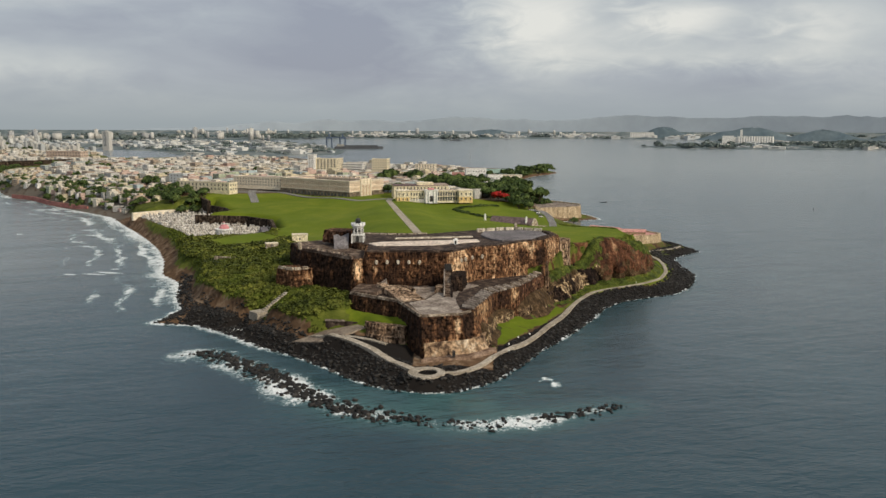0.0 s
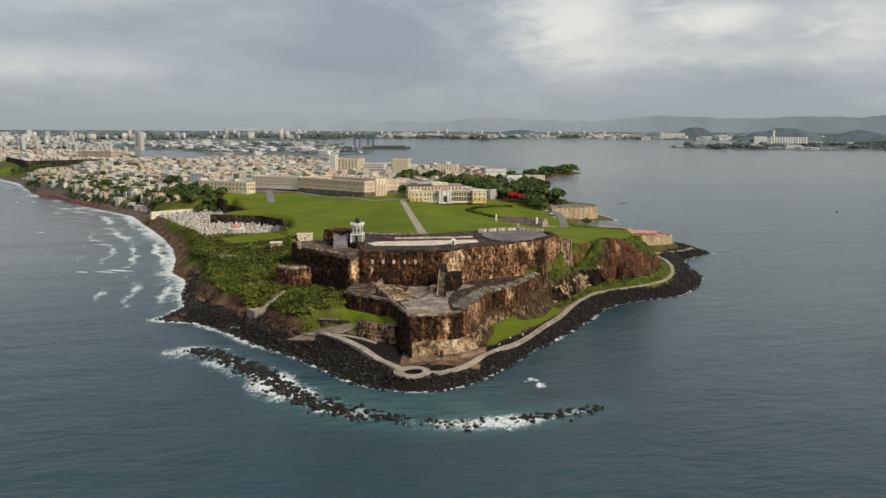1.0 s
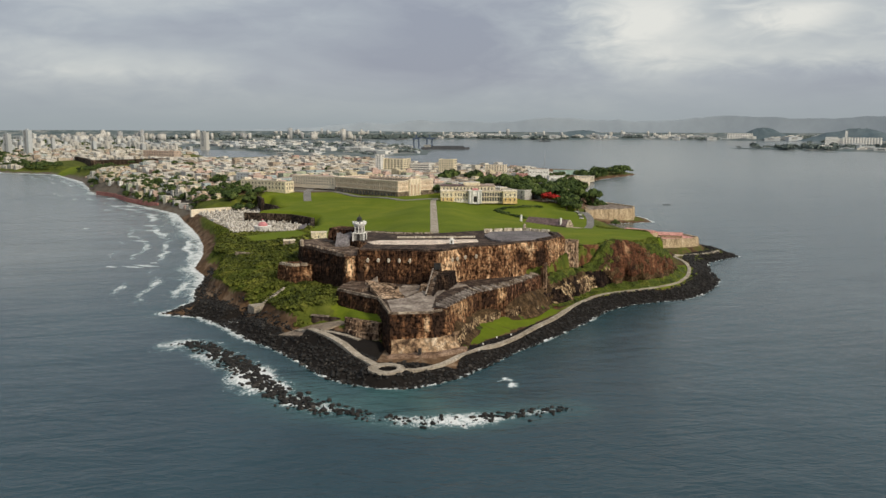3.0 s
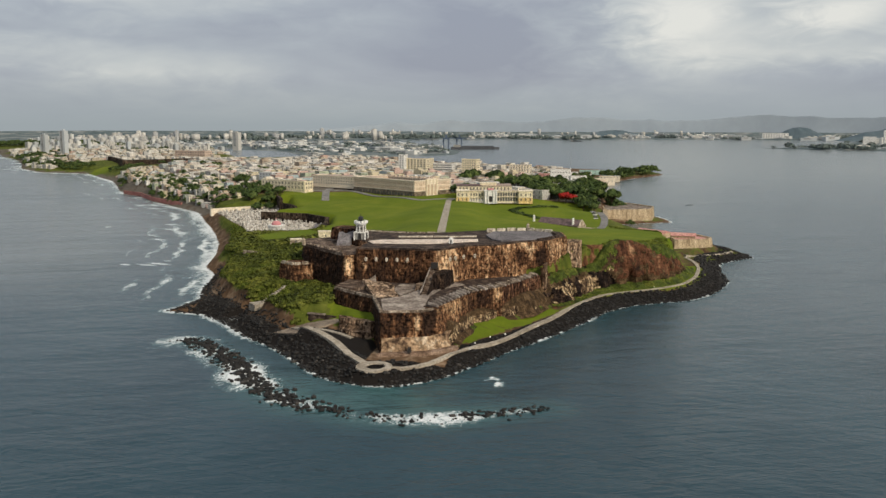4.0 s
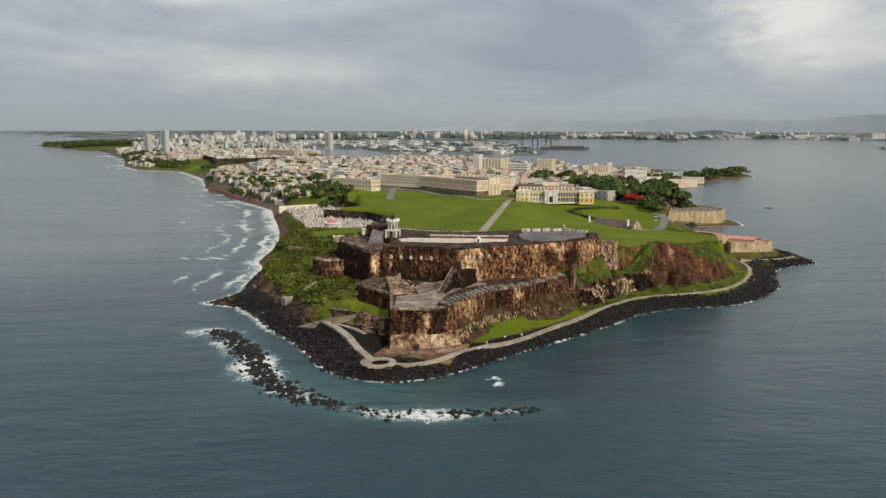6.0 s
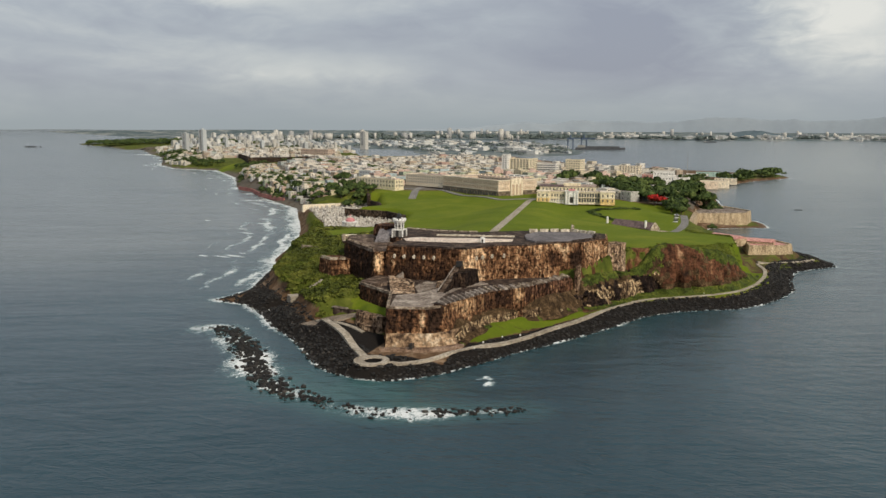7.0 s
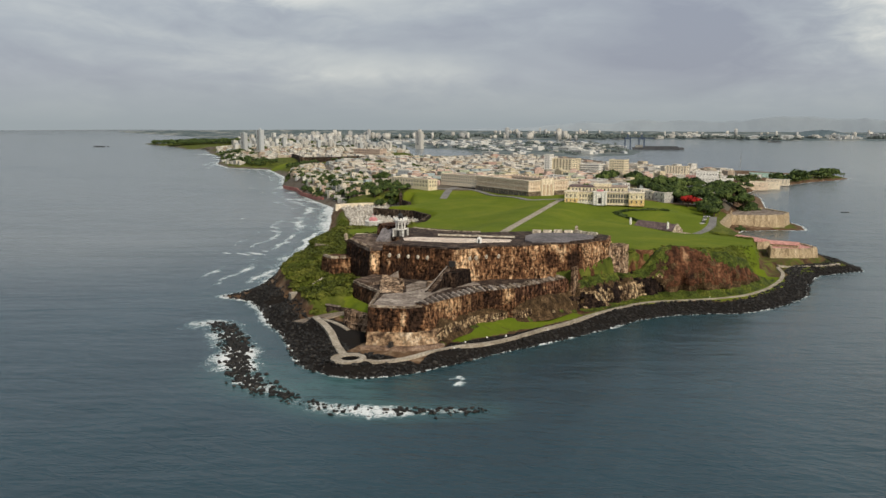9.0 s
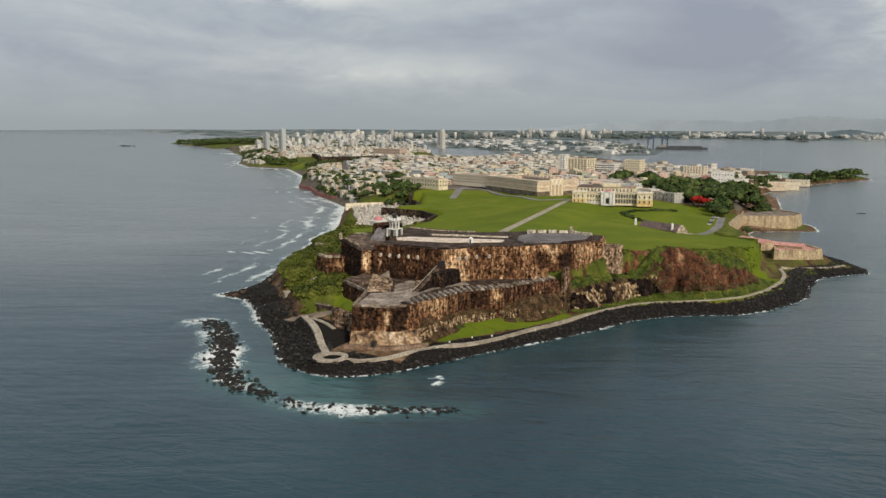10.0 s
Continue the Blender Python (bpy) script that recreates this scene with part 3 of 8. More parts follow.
def shape_of(x, y):
    """Height of the land and the weights of its zones."""
    dc, df, db = signed(x, y, COAST_ALL), signed(x, y, FOOT_ALL), signed(x, y, BROW)
    top = np.zeros(x.shape); wsum = np.zeros(x.shape)
    for lx, ly, lz in LEVELS:
        w = 1.0 / ((x - lx) ** 2 + (y - ly) ** 2 + 1500.0) ** 1.5
        top += w * lz; wsum += w
    top = top / wsum
    shore = np.where(dc < 0, np.maximum(dc * 0.25, -8), 0)
    foot_z = 4.8
    band = np.clip(dc / np.maximum(dc - np.minimum(df, 0) + 1e-6, 1e-6), 0, 1)
    h = np.where(dc < 0, shore, foot_z * np.clip(band * 1.9, 0, 1))
    up = np.clip(df / np.maximum(df - np.minimum(db, 0), 1e-6), 0, 1)
    right = step(-10, 30, x) * step(780, 720, y)
    crag = rumple(x, y, 26, 5)
    green = np.clip(np.exp(-(((x - 92) / 20) ** 2 + ((y - 562) / 26) ** 2)) + np.exp(-(((x - 150) / 16) ** 2 + ((y - 640) / 22) ** 2)), 0, 1)
    crest = np.interp(x + 0.78 * df, CREST_X, CREST_Z)
    bank = (crest - foot_z) * step(6.5, 11, df) + (top - crest) * np.clip((df - 11) / np.maximum(df - 11 - np.minimum(db, 0), 1e-6), 0, 1) * (df > 11)
    steep = 0.50 * step(0.02, 0.17, up + 0.05 * crag) + 0.50 * (green * step(0.16, 1.0, up) + (1 - green) * step(0.14, 0.36, up + 0.05 * crag))
    gentle = 0.42 * step(0, 0.14, up + 0.04 * crag) + 0.58 * up ** 0.8
    prof = gentle + (steep - gentle) * right
    on = df > 0
    h = np.where(on, foot_z + (top - foot_z) * prof, h)
    crag_side = step(55, 60, x) * step(483, 488, y) * step(700, 645, y) * on
    h = h + (foot_z + np.where(db > 0, top - foot_z, bank) - h) * crag_side
    slope_zone = on * (db < 0)
    h = h + slope_zone * rumple(x, y, 18, 9) * (1.0 + 1.4 * right) * np.clip(np.minimum(df, -db) / 6, 0, 1)
    for poly, z, soft in ((CEMETERY, 11.5, 10.0), (GREEN, 19.0, 10.0), (BANK, 19.0, 14.0), (LAWN, 15.6, 2.6)):
        w = step(-soft, 0, signed(x, y, poly))
        h = h + (z - h) * w
    h = np.where(signed(x, y, HOLLOW) > -1.0, np.minimum(h, 7.2), h)
    w = step(-5, 0, signed(x, y, SLIP))
    h = h + (2.7 + 0.235 * (x + 76) - h) * w
    w = step(-3, 0, signed(x, y, YARD))
    h = h + (np.clip(8.6 + (y - 392) * 0.14, 5.2, 9.2) - h) * w
    # mown bank under the battery, rising inland from the promenade
    h = np.where((x > 18) & (x < 75) & (y > 392) & (y < 500) & (dc > 14), 4.9 + 3.4 * step(15, 28, dc) * step(500, 478, y), h)
    h = np.where((x > -16) & (x < 22) & (y < 394) & (dc > 20), np.minimum(h, 4.8), h)
    h = np.where(inside(x, y, BATTERY_IN), np.minimum(h, 17.0), h)
    h = np.where(inside(x, y, KEEP_IN), np.minimum(h, 30.0), h)
    w = step(-9, 0, signed(x, y, LOW_POINT))
    h = h + (np.minimum(h, 8.6) - h) * w
    stair = seg_dist(x, y, [(-108, 452), (-87, 463)], False)
    h = h + (np.minimum(h, 5.0 + 0.62 * ((x + 106) * 0.84 + (y - 456) * 0.54)) - h) * step(14, 9, stair)
    h = np.where((np.hypot(x + 110, y - 449) < 15) & (dc > 3), np.minimum(h, 5.6), h)
    tip_d = np.hypot(x + 7, y - 353.5)
    h = np.where((tip_d < 14) & (dc > 1), np.minimum(np.maximum(h, 4.3 * step(14, 10, tip_d)), 4.5), h)
    lane = seg_dist(x, y, [(-20, 616), (-60, 905)], False)
    h = h + (np.interp(y, [590, 616, 760, 906], [33.6, 34.0, 32.2, 31.0]) - h) * step(45, 12, lane) * step(-2, 8, db)
    # zones
    basalt = step(1.5, -1.5, df) * (dc > -5) * (x > -150) * (y < 815) * ((y < 490) | (x > 0)) + (x > -56) * (x < 20) * (y < 392) * step(16, 9, df)
    lawn_in = np.maximum(step(-2, 1, signed(x, y, LAWN)), step(-2, 1, signed(x, y, GREEN)))
    field = step(-3, 3, db) * (y < 1010) * (x > -330) * np.maximum(step(-4, 2, x + 240 + (y - 860) * 0.333), y < 850)
    shelf = step(-8, -5, signed(x, y, SHELF)) * (y < 500)
    strip = np.maximum(step(5, 2, df), (y < 482) * (x > 20)) * step(12, 15, dc) * (x > 20) * (y > 398) * (y < 720)
    grass = np.clip(field + lawn_in + strip * (0.74 + 0.3 * rumple(x, y, 12, 41)), 0, 1)
    town = np.clip(step(1000, 1030, y) * (db > -6) + 0.62 * (x < -345) * (y > 960), 0, 1)
    wild = 0.9 * np.clip((x < -840) * (db < 25) + (x < -1350), 0, 1) * (dc > 8)
    sag = (x > 156) * (y > 680) * (dc > 8)
    upper_r = right * step(6, 9, df) * step(-0.1, 0.1, 0.35 * rumple(x, y, 20, 21) + np.interp(x + 0.78 * df, [60, 66, 72, 80, 86, 90, 103, 107, 122, 130, 170], [-.4, 0., .25, .2, .25, .5, .5, -.1, -.1, .5, .5])) * (y > 490)
    left_scrub = (1 - right) * slope_zone * step(0.02, 0.06, up + 0.05 * crag - 0.07 * step(-185, -145, x) * step(540, 500, y) * (1 + 0.8 * crag)) * (y < 1000)
    scrub = np.clip(left_scrub + (db > -3) * (y > 850) * (y < 1010) * step(2, -4, x + 240 + (y - 860) * 0.333) + 0.8 * sag + 0.9 * wild, 0, 1)
    rough = rumple(x, y, 16, 33)
    grass = np.clip(grass + upper_r * np.where(db < 1.0, step(0.15, 0.4, rough) * step(104, 112, x + 0.5 * df), 1.0), 0, 1)
    scrub = np.clip(scrub + upper_r * (x > 58) * (db < 1.0), 0, 1)
    grass = np.clip(grass + right * slope_zone * step(630, 645, y) * step(164, 158, x), 0, 1)
    cliff = right * slope_zone * (1 - upper_r) * step(645, 630, y)
    broken = step(-2, 1, signed(x, y, BROKEN))
    grass *= 1 - broken
    cliff = np.maximum(cliff, broken)
    scrub = np.where(broken > 0.5, step(-0.2, 0.2, rumple(x, y, 9, 35) + 0.12), scrub)
    cem = step(-2, 2, signed(x, y, CEMETERY))
    scrub *= 1 - cem
    grass *= 1 - cem
    grass = np.maximum(grass, step(62, 40, np.hypot(x + 985, (y - 1775) * 0.7)))
    low = step(-6, 0, signed(x, y, LOW_POINT))
    grass *= 1 - 0.8 * low
    scrub = np.maximum(scrub * (1 - low), 0.5 * low)
    tip = np.maximum((x > -16) * (x < 24) * (y < 396), step(-3, -1, signed(x, y, YARD)))
    basalt = np.clip(basalt + step(-1, 0, signed(x, y, YARD)), 0, 1) * (1 - step(363.5, 365.5, y - 0.12 * x) * (x > -14) * (x < 24) * (y < 394))
    scrub *= 1 - tip
    grass *= 1 - tip
    return h, dict(grass=grass, scrub=scrub, cliff=cliff, basalt=np.clip(basalt, 0, 1) * (1 - strip), town=np.clip(town + cem * 0.7, 0, 1)), dc


def z_at(x, y):
    h, _, _ = shape_of(np.array([float(x)]), np.array([float(y)]))
    return float(h[0])


def lines(*spans):
    """Grid lines: (from, to, step) spans, joined."""
    out = []
    for a, b, s in spans:
        n = max(1, round((b - a) / s))
        out += [a + (b - a) * k / n for k in range(n)]
    return out + [spans[-1][1]]


def sheet(name, xs, ys, z, keep, material, attrs, mapped=True):
    """A grid sheet; quads are kept where keep is true at a corner."""
    gx, gy = np.meshgrid(np.array(xs), np.array(ys))
    ny, nx = gx.shape
    idx = np.arange(nx * ny).reshape(ny, nx)
    quads = np.stack([idx[:-1, :-1], idx[:-1, 1:], idx[1:, 1:], idx[1:, :-1]], -1).reshape(-1, 4)
    quads = quads[keep.ravel()[quads].any(1)]
    used = np.unique(quads)
    remap = np.full(nx * ny, -1); remap[used] = np.arange(len(used))
    px, py, pz = gx.ravel()[used], gy.ravel()[used], z.ravel()[used]
    if mapped:
        px, py, pz, _ = far(px, py, pz)
    me = bpy.data.meshes.new(name)
    me.vertices.add(len(used)); me.vertices.foreach_set("co", np.stack([px, py, pz], -1).ravel())
    me.loops.add(len(quads) * 4); me.loops.foreach_set("vertex_index", remap[quads].ravel().astype(np.int32))
    me.polygons.add(len(quads)); me.polygons.foreach_set("loop_start", np.arange(0, len(quads) * 4, 4, dtype=np.int32))
    me.polygons.foreach_set("loop_total", np.full(len(quads), 4, dtype=np.int32))
    me.materials.append(material)
    for key, val in attrs.items():
        a = me.attributes.new(key, "FLOAT", "POINT")
        a.data.foreach_set("value", np.clip(val, 0, 1).ravel()[used].astype(np.float32))
    me.update(calc_edges=True)
    me.shade_smooth()
    return new(name, me)

# ---- sea and land ----
REEF = [(-122, 398), (-110, 396), (-98, 383), (-86, 371), (-71, 354), (-58, 337), (-45, 323), (-33, 314), (-22, 309), (-10, 306), (4, 302), (17, 301), (30, 304), (44, 310), (58, 316), (72, 323)]


def build_sea():
    xs = lines((-12000, -3000, 600), (-3000, -1400, 120), (-1400, -440, 10), (-440, 280, 3), (280, 800, 26), (800, 3000, 200), (3000, 12000, 750))
    ys = lines((-4000, -400, 600), (-400, 230, 30), (230, 770, 3), (770, 1900, 7), (1900, 3200, 45), (3200, 13000, 240))
    gx, gy = np.meshgrid(np.array(xs), np.array(ys))
    dc = signed(gx, gy, COAST_ALL)
    out = np.maximum(-dc, 0)
    dr = seg_dist(gx, gy, REEF, False)
    n1, n2 = rumple(gx, gy, 34, 3), rumple(gx, gy, 90, 4)
    # breakers run along the open north shore; the lee shore has only a thin white line
    north = step(-150, -190, gx) * step(440, 520, gy)
    wide = 7.5 + 4 * n1 + north * (30 + 30 * n2 + 22 * n1) + 8 * step(-60, -110, gx) * (1 - north)
    rolls = 0.5 + 0.5 * np.cos(out / 5.5 + 4.0 * n2 + 2.0 * n1)
    foam = (0.67 + 0.02 * north - 0.12 * north * (1 - rolls) + 0.06 * north * n1) * step(1.0, 0.0, out / np.maximum(wide, 2.0))
    # lines of surf that run in one behind another, torn into lengths
    along = rumple(gx + 0.6 * gy, gy - 0.6 * gx, 60, 41, 3)
    crest = np.abs(((out + 16 * n2 + 7 * n1) / 24.0) % 1.0 - 0.5) * 2
    surf_line = step(0.50, 0.05, crest) * np.clip(0.60 + 1.5 * along, 0, 1) * step(140, 30, out)
    foam = np.maximum(foam, north * (0.42 * step(115, 15, out) * np.clip(0.75 + 0.8 * n1, 0, 1) + (0.66 - 0.40 * step(115, 15, out) * np.clip(0.75 + 0.8 * n1, 0, 1)) * surf_line))
    east_end = step(-70, 20, gx)
    side = np.where(gy < 330 + 0.9 * np.maximum(-gx - 20, 0), 1.25, 0.85)
    foam = np.maximum(foam, (0.69 - 0.10 * east_end + 0.10 * n1) * step(17 + 14 * n1 + 6 * n2 - 5 * east_end + 10 * step(-50, -90, gx), 0.5, dr / side) * np.clip(0.88 + 0.5 * n1 + 0.3 * n2 + 0.45 * rumple(gx, gy, 9, 47), 0, 1))
    # a broken patch of foam behind the point
    foam = np.maximum(foam, 0.70 * step(4.6, 1.0, np.minimum(np.hypot((gx - 47) * 0.55, gy - 359 - 2.5 * np.sin(gx * 0.7)), np.hypot(gx - 50, (gy - 351) * 0.5))))
    for bx, by, bw, bl in ((-330, 762, 4, 26), (-300, 716, 4, 14), (-372, 880, 5, 30), (-420, 985, 6, 34), (-520, 1090, 7, 40), (-255, 640, 3, 12), (-1900, 2430, 9, 60), (-2450, 2900, 12, 70), (-361, 843, 7, 22), (-281, 617, 5, 12), (-257, 626, 6, 26), (-351, 790, 5, 14), (-1984, 2358, 14, 40), (-1942, 2311, 16, 46), (-264, 619, 5, 24), (-349, 787, 5, 20), (-434, 846, 4, 12)):
        foam = np.maximum(foam, 0.72 * step(1.0, 0.2, np.hypot((gx - bx) / bl, (gy - by + (gx - bx) * 0.25) / bw)))
    foam = np.where(gy > 2900, 0, foam)
    lagoon = step(50, 10, np.hypot((gx - 5) / 1.9, gy - 325))
    shoal = np.clip(0.75 * lagoon * (0.6 + 0.9 * n1) + 0.15 * step(40, 5, out) + 0.3 * step(18, 4, dr), 0, 1)
    shoal = np.where(gy > 1500, 0.0, shoal)
    # weights the painted sheen and haze, and the swell, by place
    chop_sheen = np.clip(np.maximum(step(-90, -460, gx) * step(280, 640, gy), 0.75 * step(800, 2600, gy)) + 0.3 * step(60, 260, gx) * step(300, 600, gy), 0, 1)
    z = np.zeros(gx.shape)
    return tagged(sheet("water", xs, ys, z, dc < 30, M_SEA, dict(foam=foam, shoal=shoal, chop_sheen=chop_sheen)), "dark grey-blue sea with foam breaking on rocks", "sea", kind="structure")


build_sea()


def build_ground():
    xs = lines((-3400, -1500, 50), (-1500, -380, 12), (-380, -180, 5), (-180, 240, 2.5), (240, 300, 6))
    ys = lines((335, 680, 2.5), (680, 1060, 5), (1060, 2200, 13), (2200, 4000, 50))
    gx, gy = np.meshgrid(np.array(xs), np.array(ys))
    h, zones, dc = shape_of(gx, gy)
    return tagged(sheet("ground", xs, ys, h, dc > -6, M_GROUND, zones), "headland with mown green field, scrub slopes and brown cliffs", "ground", kind="structure")


build_ground()


def ribbon(name, line, width, lift, material, label, category, ground=None, thick=0.35):
    """A paved strip with real edges that follows the land."""
    pts = []
    for a, b in zip(line, line[1:]):
        n = max(1, int(math.dist(a, b) / 6))
        pts += [(a[0] + (b[0] - a[0]) * k / n, a[1] + (b[1] - a[1]) * k / n) for k in range(n)]
    pts.append(line[-1])
    for _ in range(2):
        pts = [pts[0]] + [tuple((pts[k - 1][i] + 2 * pts[k][i] + pts[k + 1][i]) / 4 for i in (0, 1)) for k in range(1, len(pts) - 1)] + [pts[-1]]
    verts, faces = [], []
    for k, (x, y) in enumerate(pts):
        ax, ay = pts[max(k - 1, 0)]; bx, by = pts[min(k + 1, len(pts) - 1)]
        t = Vector((bx - ax, by - ay)).normalized()
        w = width(k / (len(pts) - 1)) if callable(width) else width
        l, r = (x - t.y * w / 2, y + t.x * w / 2), (x + t.y * w / 2, y - t.x * w / 2)
        if ground is None:
            zl, zr = z_at(*l) + lift, z_at(*r) + lift
            zl = zr = max(zl, zr, z_at(x, y) + lift)
        else:
            zl = zr = ground(k / (len(pts) - 1)) if callable(ground) else ground
        verts += [(*l, zl - thick - 1.5), (*l, zl), (*r, zr), (*r, zr - thick - 1.5)]
    for k in range(len(pts) - 1):
        o = 4 * k
        for i in range(3):
            faces.append((o + i, o + i + 1, o + 5 + i, o + 4 + i))
    faces += [(0, 1, 2, 3), tuple(4 * (len(pts) - 1) + i for i in (3, 2, 1, 0))]
    return tagged(new(name, mesh_of(name, verts, faces, material)), label, category, kind="structure")


PROM = [(-66, 414), (-56, 402), (-46, 394), (-38, 388), (-28, 376), (-18, 364), (-13, 359)]
PROM_R = [(0, 354), (7, 358), (17, 366), (27, 384), (36, 398), (44, 414), (56, 440), (69, 466), (83, 503), (99, 535), (117, 548), (135, 560), (155, 581), (167, 611), (174, 648), (175, 677), (170, 704)]
ribbon("pavement", PROM, 3.8, 0.5, M_PATH, "pale concrete promenade along the black boulders", "promenade")
ribbon("pavement", PROM_R, 2.6, 0.5, M_PATH, "pale concrete promenade under the cliffs", "promenade")
ribbon("pavement", [(170, 704), (178, 712), (188, 718), (203, 727), (214, 744)], 2.6, 0.5, M_PATH, "narrow pale path to the point", "path")
ribbon("road", [(-17, 594), (-20, 616), (-60, 905), (-58, 930)], 6.2, 0.2, M_PATH, "pale straight walkway across the green field", "walkway")
ribbon("road", [(-215, 948), (-226, 985), (-236, 1020), (-240, 1050)], 9, 0.3, M_ROAD, "grey ramp up to the town", "ramp")
ribbon("road", [(102, 766), (106, 800), (108, 840), (104, 890), (98, 950)], 7, 0.25, M_ROAD, "grey access road beside parked cars", "road")
ribbon("road", [(-58, 930), (-90, 905), (-150, 960), (-215, 1030), (-300, 1010)], 8, 0.25, M_ROAD, "grey town street along the field", "street")


def terrace_loop():
    """The turning place at the tip, with a dark planted oval in it."""
    e = thing("lookout_terrace", "pale concrete lookout with a dark oval opening", "lookout", at=(-7, 353.5, 0))
    bm = bmesh.new()
    n = 40
    def ring(rx, ry, z, off=(0, 0)):
        return [bm.verts.new((off[0] + rx * math.cos(2 * math.pi * k / n), off[1] + ry * math.sin(2 * math.pi * k / n), z)) for k in range(n)]
    a, b, c, d = ring(8.4, 8.8, 3.9), ring(8.3, 8.7, 4.9), ring(4.3, 4.6, 4.9, (0.6, 0.6)), ring(4.3, 4.6, 4.0, (0.6, 0.6))
    for lo, hi in ((a, b), (b, c), (c, d)):
        for k in range(n):
            bm.faces.new((lo[k], lo[(k + 1) % n], hi[(k + 1) % n], hi[k]))
    part("paving", bm, M_PATH, e)
    bm = bmesh.new()
    cone(bm, 0.6, 0.6, 3.4, 4.3, 1.0, 1.0, 28)
    for v in bm.verts:
        v.co.x = 0.6 + (v.co.x - 0.6) * 4.2; v.co.y = 0.6 + (v.co.y - 0.6) * 4.5
    part("footing", cone(bmesh.new(), 0, 0, -1.0, 4.1, 8.8, 8.2, 24), M_DARK, e, "dark rubble footing")
    part("planting_bed", bm, M_DARK, e, "dark rubble in the oval opening")
    bm = bmesh.new()
    for k in range(n):
        if 3 < k < 16:
            continue
        a0, a1 = 2 * math.pi * k / n, 2 * math.pi * (k + 1) / n
        bm.faces.new([bm.verts.new((8.2 * math.cos(t) * f, 8.6 * math.sin(t) * f, z)) for t, f, z in ((a0, 1, 4.9), (a1, 1, 4.9), (a1, 1, 5.15), (a0, 1, 5.15))])
    bmesh.ops.remove_doubles(bm, verts=bm.verts, dist=0.01)
    bmesh.ops.solidify(bm, geom=bm.faces[:], thickness=0.35)
    part("kerb", bm, M_PATH, e)
    return e


terrace_loop()


# ---- boulders ----
def boulder_shapes(count=6):
    out = []
    for s in range(count):
        bm = bmesh.new()
        bmesh.ops.create_icosphere(bm, subdivisions=1, radius=1.0)
        for v in bm.verts:
            v.co *= 0.78 + 0.42 * noise.noise(v.co * 1.3 + Vector((s * 7.1, 0, 0)))
            v.co.z *= 0.72
        out.append((np.array([v.co[:] for v in bm.verts]), np.array([[v.index for v in f.verts] for f in bm.faces])))
        bm.free()
    return out


SHAPES = boulder_shapes()


def heap(name, spots, material, label, category, shapes=SHAPES):
    """Many loose pieces as one object; a spot is x, y, z, size."""
    rng = np.random.default_rng(len(spots))
    vs, fs, o = [], [], 0
    for k, (x, y, z, s) in enumerate(spots):
        v, f = shapes[k % len(shapes)]
        a = rng.uniform(0, 6.283); c, n = math.cos(a), math.sin(a)
        sx, sy, sz = s * rng.uniform(0.75, 1.3), s * rng.uniform(0.75, 1.3), s * rng.uniform(0.7, 1.2)
        w = v * (sx, sy, sz)
        vs.append(np.stack([x + c * w[:, 0] - n * w[:, 1], y + n * w[:, 0] + c * w[:, 1], z + w[:, 2]], -1))
        fs.append(f + o); o += len(v)
    vs, fs = np.concatenate(vs), np.concatenate(fs)
    me = bpy.data.meshes.new(name)
    me.vertices.add(len(vs)); me.vertices.foreach_set("co", vs.ravel())
    me.loops.add(len(fs) * 3); me.loops.foreach_set("vertex_index", fs.ravel().astype(np.int32))
    me.polygons.add(len(fs)); me.polygons.foreach_set("loop_start", np.arange(0, len(fs) * 3, 3, dtype=np.int32))
    me.polygons.foreach_set("loop_total", np.full(len(fs), 3, dtype=np.int32))
    me.materials.append(material)
    me.update(calc_edges=True)
    return tagged(new(name, me), label, category, kind="stuff")


def shore_boulders():
    rng = np.random.default_rng(11)
    x, y = rng.uniform(-190, 240, 90000), rng.uniform(338, 810, 90000)
    h, _, dc = shape_of(x, y)
    prom = np.minimum(seg_dist(x, y, PROM, False), seg_dist(x, y, PROM_R, False))
    df = signed(x, y, FOOT_ALL)
    wide = np.where(x < -60, 21.0, 24.0)
    ok = (dc > -2.5) & (dc < wide) & (prom > 2.2) & (df < 4) & (np.hypot(x + 7, y - 353.5) > 9.3)
    ok &= (y < 800) & ~((x < -130) & (y > 500) & (dc > 7))
    # on the lee side only the strip outside the promenade is heaped
    ok &= (signed(x, y, SLIP) < -0.5) & (signed(x, y, YARD) < 0)
    inner = (x > 10) & (y > 360)
    out_side = ~inner | (dc < np.clip(13 + (y - 500) * 0.03, 12, 19))
    ok &= out_side & ~((y - 0.12 * x > 364) & (x > -14) & (x < 24))
    x, y, h = x[ok][:9500], y[ok][:9500], h[ok][:9500]
    s = rng.uniform(0.5, 1.25, len(x)) * np.where(rng.random(len(x)) < 0.07, 1.6, 1)
    return heap("shore_boulders", list(zip(x, y, np.maximum(h, 0.1) + 0.25 * s, s)), M_ROCK, "black wet boulders heaped along the shore", "boulders")


shore_boulders()


